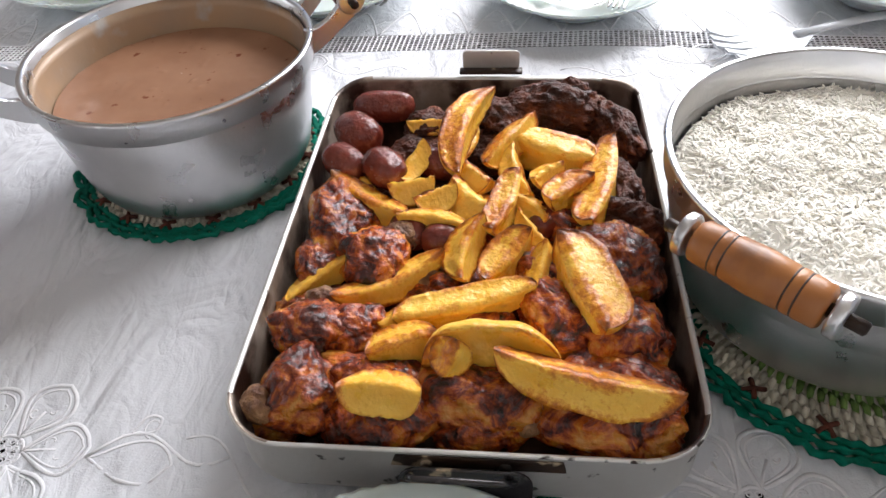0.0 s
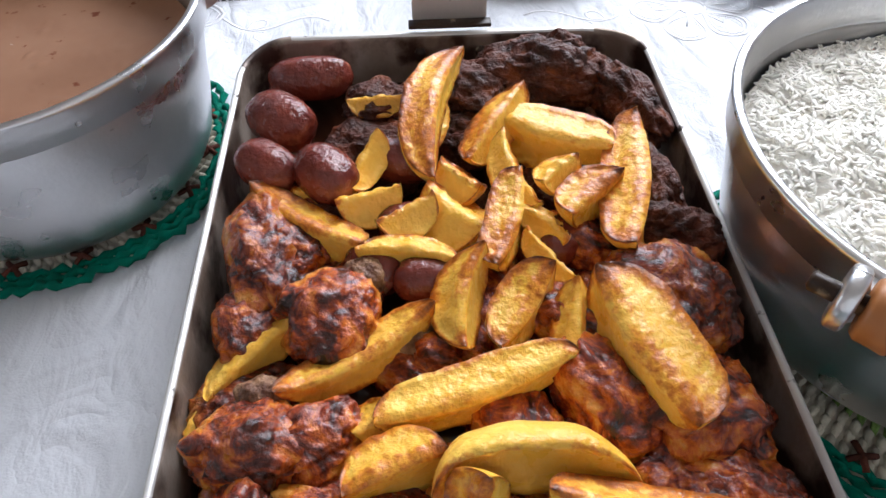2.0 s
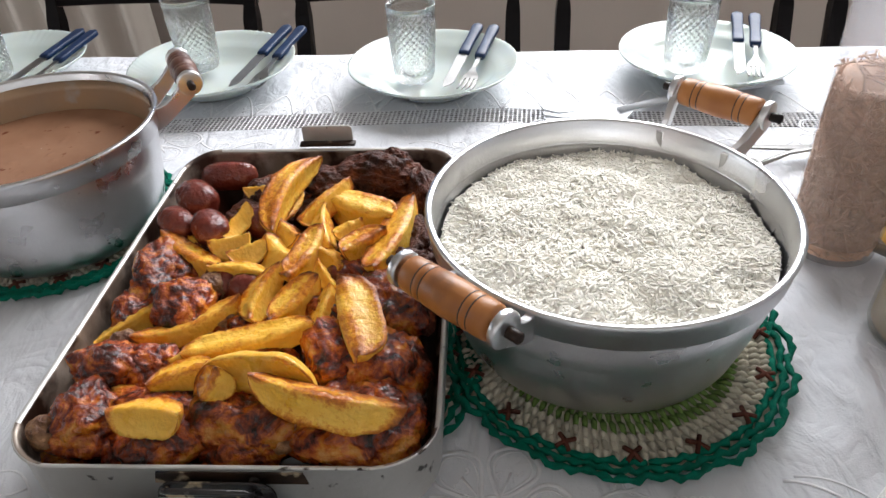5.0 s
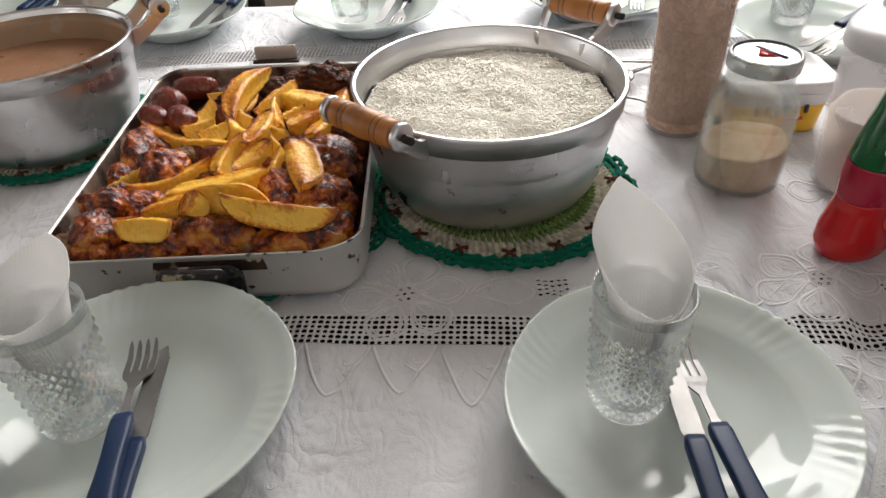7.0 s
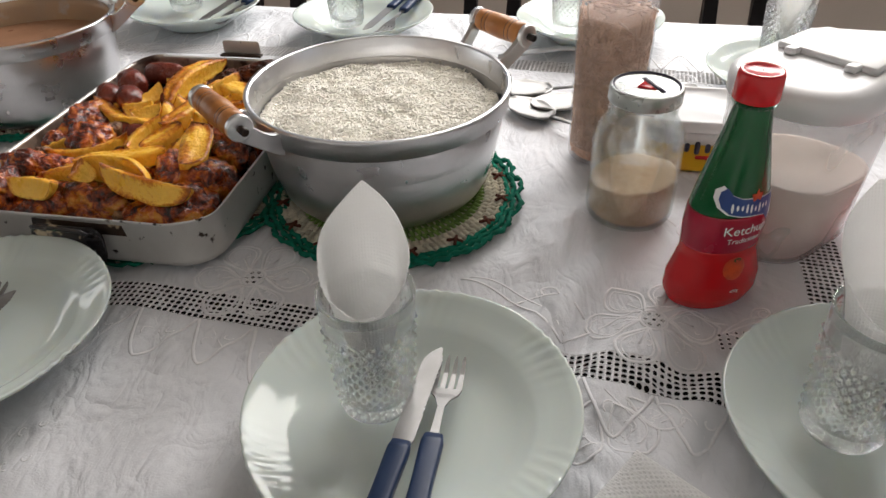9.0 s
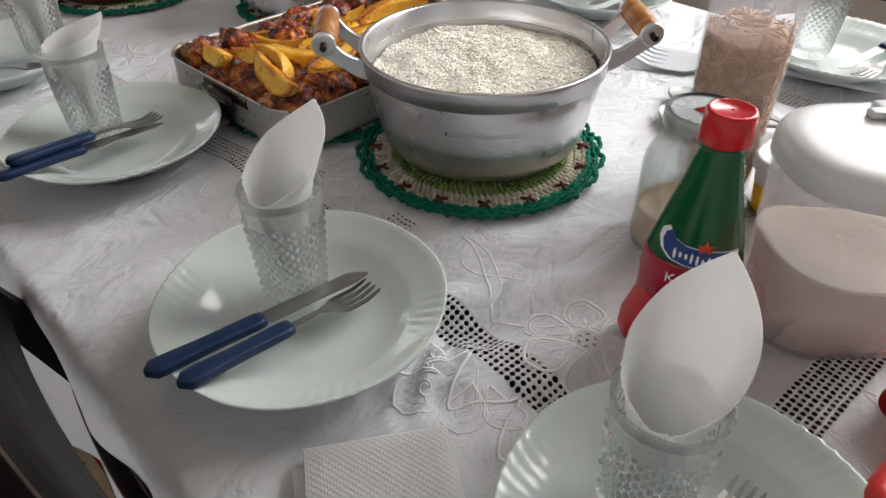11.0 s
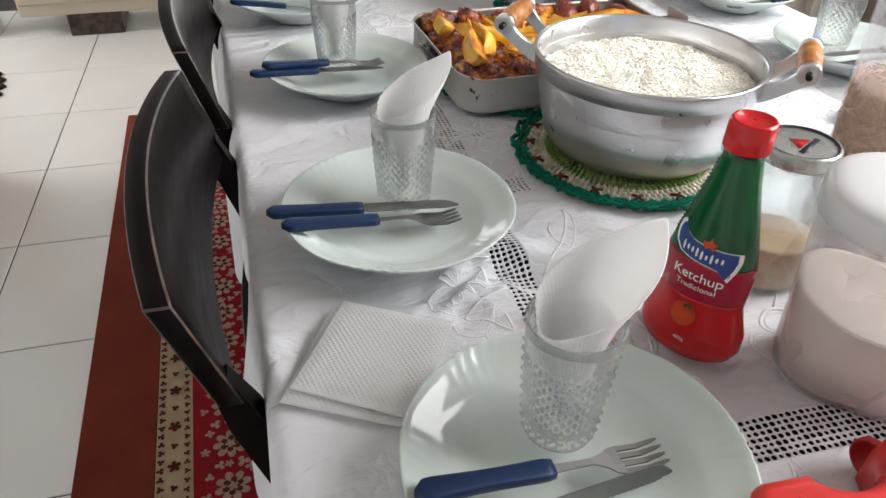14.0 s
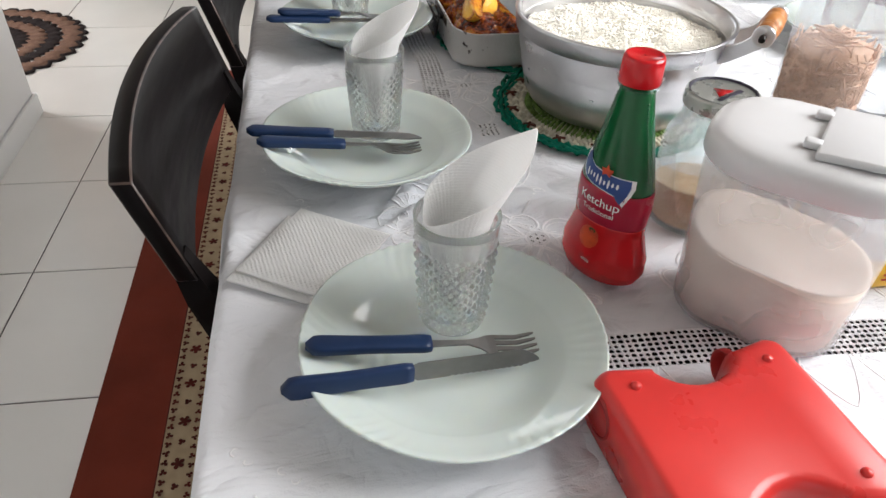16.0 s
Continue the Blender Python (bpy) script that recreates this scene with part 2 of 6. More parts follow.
STEEL = mat("stainless_steel", (0.26, 0.255, 0.25), (0.20, 0.195, 0.19), 30, 0.46, 1.0, 0.03, 400, 0.08)
WOODH = mat("turned_handle_wood", (0.44, 0.175, 0.042), (0.32, 0.115, 0.028), 30, 0.42, 0.0, 0.15, 160, third=(0.06, 0.025, 0.012), tscale=18, tcut=(0.66, 0.80), stretch=(1, 1, 0.2))
DARKBAND = mat("dark_brown_band", (0.06, 0.03, 0.018), None, 30, 0.5)
OPAL = mat("pale_green_opal_glass", (0.55, 0.61, 0.585), (0.525, 0.585, 0.56), 6, 0.07, 0, 0.02, 60, 0.04, spec=0.34, sss=0.15)
GLASS = clear("pressed_glass", (0.99, 0.995, 0.995), see=0.30, haze=0.004, rough=0.0)
JARGLASS = clear("jar_glass", see=0.68, haze=0.02)
MILKY = clear("milky_storage_plastic", (0.95, 0.96, 0.97), see=0.97, haze=0.15, rough=0.1, hazecol=(0.86, 0.82, 0.84))
FROST = clear("milky_clear_plastic", (0.95, 0.965, 0.97), see=0.97, haze=0.26, rough=0.1, hazecol=(0.88, 0.84, 0.85))
def paper(name, axes, deep=0.4):
    m = mat(name, (0.93, 0.93, 0.93), (0.89, 0.89, 0.89), 30, 0.95, 0, 0, 500, spec=0.1)
    nt = m.node_tree
    L = nt.links.new
    tc = nt.nodes.new("ShaderNodeTexCoord")
    sp = nt.nodes.new("ShaderNodeSeparateXYZ")
    L(tc.outputs["Object"], sp.inputs[0])

    def op(kind, x, y=None):
        n = nt.nodes.new("ShaderNodeMath")
        n.operation = kind
        for k, v in ((0, x), (1, y)):
            if v is None:
                continue
            if hasattr(v, "links"):
                L(v, n.inputs[k])
            else:
                n.inputs[k].default_value = v
        return n.outputs[0]
    u, v = sp.outputs[axes[0]], sp.outputs[axes[1]]
    a = op("SINE", op("MULTIPLY", op("ADD", u, v), 1450.0))
    b = op("SINE", op("MULTIPLY", op("SUBTRACT", u, v), 1450.0))
    no = nt.nodes.new("ShaderNodeTexNoise")
    no.inputs["Scale"].default_value = 400
    h = op("ADD", op("MULTIPLY", a, b), op("MULTIPLY", no.outputs["Fac"], 0.6))
    bn = nt.nodes.new("ShaderNodeBump")
    bn.inputs["Strength"].default_value, bn.inputs["Distance"].default_value = deep, 0.0015 * deep
    L(h, bn.inputs["Height"])
    p = nt.nodes["Principled BSDF"]
    L(bn.outputs[0], p.inputs["Normal"])
    tr = nt.nodes.new("ShaderNodeBsdfTranslucent")
    tr.inputs[0].default_value = (0.95, 0.95, 0.94, 1)
    mx = nt.nodes.new("ShaderNodeMixShader")
    mx.inputs[0].default_value = 0.48
    L(p.outputs[0], mx.inputs[1])
    L(tr.outputs[0], mx.inputs[2])
    L(mx.outputs[0], nt.nodes["Material Output"].inputs[0])
    return m


PAPER = paper("white_tissue_paper", (0, 2))
PAPERF = paper("white_tissue_paper_flat", (0, 1), 0.6)
BLUEH = mat("navy_plastic", (0.006, 0.022, 0.070), (0.005, 0.017, 0.055), 20, 0.42, 0, 0.05, 200, spec=0.3)
GREENY = mat("green_crochet_yarn", (0.0, 0.19, 0.12), (0.0, 0.13, 0.08), 150, 0.9, 0, 0.6, 900, spec=0.2, island=0.35)
CREAMY = mat("cream_crochet_yarn", (0.62, 0.58, 0.47), (0.50, 0.46, 0.36), 150, 0.9, 0, 0.6, 900, spec=0.2, island=0.3)
BROWNY = mat("brown_crochet_yarn", (0.13, 0.04, 0.025), (0.08, 0.025, 0.015), 150, 0.9, 0, 0.6, 900, spec=0.2, island=0.3)
LEAFY = mat("light_green_crochet_yarn", (0.17, 0.27, 0.07), (0.12, 0.2, 0.05), 150, 0.9, 0, 0.6, 900, spec=0.2, island=0.3)
RICE = mat("cooked_rice", (0.99, 0.965, 0.89), (0.97, 0.935, 0.85), 60, 0.5, 0, 0, 300, island=0.04)


rp_ = RICE.node_tree.nodes["Principled BSDF"]
rp_.inputs["Specular IOR Level"].default_value = 0.3
BEANS = mat("bean_stew", (0.34, 0.180, 0.108), (0.28, 0.142, 0.083), 16, 0.22, 0, 0.08, 60, third=(0.17, 0.05, 0.024), tscale=75, tcut=(0.66, 0.72))
def potato_material():
    m = mat("roast_potato", (0.95, 0.60, 0.105), (0.88, 0.46, 0.045), 26, 0.30, 0, 0.8, 190, island=-0.12, spec=0.4, sss=0.25, bdist=0.0026, bdet=7)
    nt = m.node_tree
    L = nt.links.new
    p = nt.nodes["Principled BSDF"]
    old = p.inputs["Base Color"].links[0].from_socket
    at = nt.nodes.new("ShaderNodeAttribute")
    at.attribute_name = "crust"
    tc = nt.nodes.new("ShaderNodeTexCoord")
    n = nt.nodes.new("ShaderNodeTexNoise")
    n.inputs["Scale"].default_value, n.inputs["Detail"].default_value, n.inputs["Roughness"].default_value = 240, 7, 0.70
    L(tc.outputs["Object"], n.inputs["Vector"])
    ad = nt.nodes.new("ShaderNodeMath")
    ad.operation = "MULTIPLY_ADD"
    L(n.outputs["Fac"], ad.inputs[0])
    ad.inputs[1].default_value = 1.0
    L(at.outputs["Fac"], ad.inputs[2])
    r = nt.nodes.new("ShaderNodeValToRGB")
    e = r.color_ramp.elements
    e[0].position, e[0].color = 0.655, (0, 0, 0, 1)
    e[1].position, e[1].color = 1.0, (1, 1, 1, 1)
    L(ad.outputs[0], r.inputs[0])
    c = nt.nodes.new("ShaderNodeValToRGB")
    e = c.color_ramp.elements
    e[0].position, e[0].color = 0.44, (0.82, 0.42, 0.02, 1)
    e[1].position, e[1].color = 0.86, (0.10, 0.022, 0.006, 1)
    for pos, colr in ((0.54, (0.74, 0.31, 0.022, 1)), (0.66, (0.52, 0.15, 0.012, 1)), (0.49, (0.90, 0.60, 0.10, 1))):
        q = e.new(pos)
        q.color = colr
    sc = nt.nodes.new("ShaderNodeMath")
    sc.operation = "MULTIPLY"
    L(ad.outputs[0], sc.inputs[0])
    sc.inputs[1].default_value = 0.62
    L(sc.outputs[0], c.inputs[0])
    x = nt.nodes.new("ShaderNodeMix")
    x.data_type = "RGBA"
    L(r.outputs[0], x.inputs[0])
    L(old, x.inputs[6])
    L(c.outputs[0], x.inputs[7])
    L(x.outputs[2], p.inputs["Base Color"])
    return m


POTATO = potato_material()


def roast_skin(name, stops, scale, dist):
    """Glazed roast skin: char, dark red and orange in torn patches."""
    m = mat(name, (0.4, 0.1, 0.01), None, 40, 0.26, 0, 1.0, 190, 0.10, coat=0.22, island=-0.30, bdist=dist, bdet=8, spec=0.4)
    nt = m.node_tree
    L = nt.links.new
    ramp = [n for n in nt.nodes if n.type == "VALTORGB"][0]
    src = ramp.inputs[0].links[0].from_node
    src.inputs["Scale"].default_value, src.inputs["Detail"].default_value = scale, 8
    src.inputs["Roughness"].default_value, src.inputs["Distortion"].default_value = 0.68, 0.7
    e = ramp.color_ramp.elements
    e[0].position, e[0].color = stops[0][0], (*stops[0][1], 1)
    e[1].position, e[1].color = stops[-1][0], (*stops[-1][1], 1)
    for pos, c in stops[1:-1]:
        q = e.new(pos)
        q.color = (*c, 1)
    return m


CHICKEN = roast_skin("roast_chicken", ((0.34, (0.012, 0.005, 0.003)), (0.42, (0.075, 0.012, 0.005)), (0.48, (0.24, 0.034, 0.007)), (0.54, (0.50, 0.11, 0.010)), (0.60, (0.62, 0.22, 0.020)), (0.70, (0.70, 0.36, 0.08))), 44, 0.004)
MEAT = mat("charred_rib_meat", (0.13, 0.036, 0.018), (0.035, 0.013, 0.009), 55, 0.36, 0, 1.0, 260, third=(0.20, 0.055, 0.02), tscale=70, tcut=(0.57, 0.66), bdist=0.005, bdet=6, spec=0.22)
SAUSAGE = mat("smoked_sausage_skin", (0.20, 0.035, 0.018), (0.10, 0.016, 0.011), 40, 0.24, 0, 0.9, 190, third=(0.30, 0.085, 0.045), tscale=70, tcut=(0.6, 0.72), bdist=0.0022, bdet=6)
BONE = mat("bone_end", (0.36, 0.19, 0.085), (0.12, 0.045, 0.02), 110, 0.5, 0, 1.0, 260, bdist=0.004)
JUICE = mat("dark_roasting_juice", (0.06, 0.02, 0.008), (0.03, 0.01, 0.005), 12, 0.1, 0, 0.2, 40)
KRED = mat("glossy_red_plastic", (0.55, 0.008, 0.012), (0.48, 0.006, 0.01), 12, 0.22, 0, 0.03, 80)
KCRIM = mat("crimson_label_print", (0.36, 0.006, 0.030), (0.32, 0.005, 0.026), 12, 0.24, 0, 0.03, 80)
KGREEN = mat("green_bottle_plastic", (0.0, 0.09, 0.022), (0.0, 0.07, 0.017), 12, 0.2, 0, 0.03, 80)
KBLUE = mat("blue_label_ink", (0.012, 0.05, 0.22), None, 20, 0.35)
INKW = mat("white_label_ink", (0.85, 0.85, 0.85), None, 20, 0.4)
INKO = mat("orange_label_ink", (0.6, 0.07, 0.01), (0.4, 0.03, 0.005), 90, 0.4)
INKY = mat("yellow_label_ink", (0.78, 0.45, 0.01), (0.72, 0.4, 0.01), 20, 0.35)
INKK = mat("dark_label_ink", (0.03, 0.025, 0.05), None, 20, 0.45)
SOFTRED = mat("coral_red_plastic", (0.62, 0.035, 0.03), (0.55, 0.028, 0.025), 7, 0.3, 0, 0.06, 60)
WHITEP = mat("white_plastic_lid", (0.64, 0.64, 0.65), (0.60, 0.60, 0.61), 7, 0.35, 0, 0.04, 60)
TIN = mat("white_printed_tin", (0.52, 0.54, 0.52), (0.42, 0.44, 0.42), 20, 0.28, 0.55)
FLOUR = mat("pale_flour", (0.85, 0.72, 0.63), (0.81, 0.66, 0.57), 30, 0.95, 0, 0.5, 250)
CRUMB = mat("toasted_cassava_flour", (0.62, 0.44, 0.29), (0.50, 0.34, 0.21), 150, 0.95, 0, 0.8, 350)
STRAW = mat("fried_potato_straws", (0.86, 0.58, 0.40), (0.76, 0.48, 0.31), 40, 0.6, 0, 0.2, 200, island=0.28)
DARKWOOD = mat("dark_stained_wood", (0.0055, 0.004, 0.004), (0.0035, 0.0025, 0.0025), 14, 0.38, 0, 0.05, 90, stretch=(0.3, 3, 3), spec=0.07)
EDGEWOOD = mat("worn_brown_wood_edge", (0.085, 0.05, 0.038), (0.008, 0.005, 0.004), 30, 0.4, 0, 0.1, 90)
SEATC = mat("cream_seat_cloth", (0.42, 0.37, 0.29), (0.35, 0.30, 0.23), 60, 0.9, 0, 0.4, 300)
TILE = mat("white_glazed_tile", (0.84, 0.83, 0.80), (0.80, 0.79, 0.76), 3, 0.14, 0, 0.03, 20, 0.05, island=-0.05)
GROUT = mat("grey_grout", (0.13, 0.125, 0.12), (0.09, 0.085, 0.08), 40, 0.9)
WALLW = mat("white_wall_paint", (0.80, 0.80, 0.79), (0.76, 0.76, 0.75), 2, 0.7, 0, 0.2, 60)
WALLB = mat("beige_wall_paint", (0.44, 0.39, 0.34), (0.40, 0.355, 0.31), 2, 0.8, 0, 0.2, 60)
CURTAIN = mat("beige_curtain_cloth", (0.46, 0.42, 0.37), (0.40, 0.36, 0.31), 5, 0.9, 0, 0.3, 500)
DOORWOOD = mat("orange_brown_door_wood", (0.27, 0.10, 0.03), (0.19, 0.065, 0.018), 8, 0.4, 0, 0.1, 90, stretch=(3, 3, 0.3))

# ---------- room ----------
X0, X1, Y0, Y1, HIGH = -3.6, 3.2, -3.2, 1.85, 2.7


def wall(name, x0, x1, y0, y1, z0, z1, material, label, holes=()):
    """A wall as blocks round its openings; the openings run along its longer side."""
    bm = bmesh.new()

    def blk(a0, a1, b0, b1):
        if a1 - a0 < 1e-4 or b1 - b0 < 1e-4:
            return
        if x1 - x0 > y1 - y0:
            lo, hi = (a0, y0, b0), (a1, y1, b1)
        else:
            lo, hi = (x0, a0, b0), (x1, a1, b1)
        g = bmesh.ops.create_cube(bm, size=1)
        for v in g["verts"]:
            v.co = Vector([lo[i] + (v.co[i] + 0.5) * (hi[i] - lo[i]) for i in range(3)])
    s0, s1 = (x0, x1) if x1 - x0 > y1 - y0 else (y0, y1)
    at = s0
    for h0, h1, w0, w1 in holes:
        blk(at, h0, z0, z1)
        blk(h0, h1, z0, w0)
        blk(h0, h1, w1, z1)
        at = h1
    blk(at, s1, z0, z1)
    return solo(name, from_bm(name, bm, False), material, label, "wall", kind="structure")


wall("wall_north", X0, X1, Y1 - 0.1, Y1 + 0.1, 0, HIGH, WALLB, "beige painted wall with a wide window", [(-0.95, 1.35, 1.2, 2.45)])
wall("wall_west", X0 - 0.15, X0, Y0, Y1 - 0.1, 0, HIGH, WALLW, "white painted wall with an open doorway", [(-0.3, 1.5, 0.0, 2.35)])
wall("wall_east", X1, X1 + 0.15, Y0, Y1 - 0.1, 0, HIGH, WALLW, "white painted wall with a window", [(-0.5, 0.9, 0.95, 2.25)])
wall("wall_south", X0, X1, Y0 - 0.15, Y0, 0, HIGH, WALLW, "white painted wall with an open garden door", [(-3.35, -1.85, 0.0, 2.35)])
wall("wall_partition", -1.555, X1, -1.36, -1.225, 0, HIGH, WALLW, "white painted partition wall ending at a corner")
# ceiling is out of view; its beige is picked to hold down bounced light
solo("ceiling", box(X1 - X0 + 0.3, Y1 - Y0 + 0.3, 0.1, 0, pose((X0 + X1) / 2, (Y0 + Y1) / 2, HIGH + 0.05)), WALLB, "unseen ceiling, beige to cut bounced light", "ceiling", kind="structure")
ground = solo("ground", box(60, 60, 0.1, 0, pose(0, 0, -0.14)), GROUT, "grey paved ground outside the house", "ground", kind="structure")
base = part("baseboard", box(X1 + 1.57, 0.014, 0.075, 0.003, pose((X1 - 1.555) / 2, -1.217, 0.0375)), WALLW)
tagged(base, "white skirting board along the partition wall", "baseboard", kind="structure")
base2 = part("baseboard", box(0.014, 0.15, 0.075, 0.003, pose(-1.563, -1.29, 0.0375)), WALLW)
tagged(base2, "white skirting board round the wall corner", "baseboard", kind="structure")

# window frame behind the table
win = thing("window_1", "white framed window in the beige wall", "window", pose(0.2, Y1, 1.825), kind="structure")
for sx, sz, px_, pz in ((2.3, 0.05, 0, 0.6), (2.3, 0.05, 0, -0.6)):
    part("window_frame", box(sx, 0.06, sz, 0.006, pose(px_, 0.0, pz)), WALLW, win)
for px_ in (-1.125, -0.38, 0.38, 1.125):
    part("window_frame", box(0.05, 0.06, 1.15, 0.006, pose(px_, 0.0, 0)), WALLW, win)

# curtains
def curtain(cx, w, y):
    nx, nz = int(w / 0.012), 14
    vs, fs = [], []
    for j in range(nz + 1):
        z = 0.06 + (2.4 - 0.06) * j / nz
        for i in range(nx + 1):
            u = i / nx
            x = cx + (u - 0.5) * w
            yy = y + 0.028 * math.sin(u * w * 55 + 0.6 * math.sin(z * 2)) + 0.012 * math.sin(u * w * 23 + 1)
            vs.append((x, yy, z))
    for j in range(nz):
        for i in range(nx):
            a = j * (nx + 1) + i
            fs.append((a, a + 1, a + nx + 2, a + nx + 1))
    ob = solo("curtain", mk("curtain", vs, fs), CURTAIN, "beige cloth curtain hanging in soft folds beside the window", "curtain", group="curtains")
    sm = ob.modifiers.new("thick", "SOLIDIFY")
    sm.thickness = 0.003
    return ob


curtain(-1.35, 0.7, 1.69)
curtain(1.75, 0.7, 1.69)

# floor tiles, 45 cm, laid almost square to the table
floor = solo("floor", box(X1 - X0 + 0.6, Y1 - Y0 + 0.6, 0.08, 0, pose((X0 + X1) / 2, (Y0 + Y1) / 2, -0.0425)), GROUT, "white glazed tile floor with thin grey joints", "floor", kind="structure")
TS = 0.447
FLOOR_TURN = -2.0


def floor_tiles():
    bm = box(TS - 0.004, TS - 0.004, 0.006, 0.0012, None, 1)
    me = from_bm("tile", bm, False)
    me.materials.append(TILE)
    m0 = pose(-1.063, -0.975, -0.003, 0, 0, FLOOR_TURN)
    for i in range(-6, 11):
        for j in range(-5, 9):
            p = m0 @ Vector(((i + 0.5) * TS, (j + 0.5) * TS, 0))
            if X0 + 0.2 < p.x < X1 - 0.2 and Y0 + 0.2 < p.y < Y1 - 0.2:
                ob = part("tile", me, TILE, floor, m=Matrix.Translation(p) @ pose(0, 0, 0, 0, 0, FLOOR_TURN))


# ---------- table ----------
TX0, TX1, TY0, TY1 = -1.2, 0.84, -0.32, 0.835
table = thing("dining_table", "long dark wooden dining table under a white cloth", "table", pose(0, 0, 0))
part("tabletop", box(TX1 - TX0 - 0.02, TY1 - TY0 - 0.02, 0.035, 0.006, pose((TX0 + TX1) / 2, (TY0 + TY1) / 2, TOP - 0.0330)), DARKWOOD, table)
for lx in (TX0 + 0.12, TX1 - 0.12):
    for ly in (TY0 + 0.22, TY1 - 0.22):
        part("leg", box(0.075, 0.075, TOP - 0.051, 0.006, pose(lx, ly, (TOP - 0.051) / 2)), DARKWOOD, table)

# cloth with drawn-thread strips
SY0, SY1 = -0.061, -0.024      # front strip
BY0, BY1 = 0.581, 0.622        # back strip
RX0, RX1 = 0.522, 0.563        # strip near the right end
LX0, LX1 = -0.957, -0.915      # strip near the left end


def askew(x, y):
    """The cloth lies a little turned on the table; its hem does not."""
    a = max(0.0, min(1.0, (y - TY0) / (SY0 - TY0), (TY1 - y) / (TY1 - BY1)))
    b = max(0.0, min(1.0, (x - TX0) / (LX0 - TX0), (TX1 - x) / (TX1 - RX1)))
    return x + 0.054 * y * b, y - (0.054 * max(0.0, x + 0.04) + 0.065 * max(0.0, -0.10 - x)) * a


def cloth_z(x, y):
    v = Vector((x * 3.1, y * 3.1, 0.3))
    w = noise.noise(v) * 0.0006 + 0.0009 * noise.noise(Vector((x * 14 + 3 * y, y * 5, 1.7)))
    # creases pulled across the right-hand stretch
    k = math.exp(-((x - 0.36) / 0.12) ** 2 - ((y + 0.02) / 0.22) ** 2)
    w += 0.0075 * k * math.sin(84 * (x * 0.83 - y * 0.55) + 2 * noise.noise(v * 3))
    # shallow rucks running across the near side
    e = max(0, min(1, (0.02 - y) / 0.1)) * max(0, min(1, (y + 0.31) / 0.03))
    rk = math.sin(x * 52 + 6 * noise.noise(Vector((x * 3, y * 4, 5)))) * max(0, noise.noise(Vector((x * 4, y * 3, 9))) + 0.15)
    w += 0.0085 * e * rk
    w += 0.0040 * (1 - abs(noise.noise(Vector((x * 5 + 2 * y, y * 6 - x, 2.2))) * 2.2)) * max(0, noise.noise(Vector((x * 2, y * 2, 7))) + 0.25)
    # puckers drawn up by the stitching along the open strip
    ys = y + 0.054 * max(0.0, x + 0.04) + 0.065 * max(0.0, -0.10 - x)
    pk = max(0, 1 - abs(ys - SY0 + 0.034) / 0.036) + max(0, 1 - abs(ys - SY1 - 0.03) / 0.03) * 0.6
    w += 0.0028 * pk * math.sin(x * 210 + y * 70 + 5 * noise.noise(Vector((x * 7, y * 7, 11))))
    em = math.exp(-((x - 0.33) / 0.075) ** 2 - ((y + 0.115) / 0.055) ** 2)
    w += 0.0045 * em * math.sin(190 * (x * 0.55 + y * 0.83) + 5 * noise.noise(Vector((x * 16, y * 16, 3))))
    free = max(em * 0.7, math.exp(-((x - 0.30) / 0.07) ** 2 - ((y - 0.055) / 0.09) ** 2))
    return TOP + max(-0.011, min(w - 0.0030 + 0.003 * free, 0.0012 + 0.004 * free))


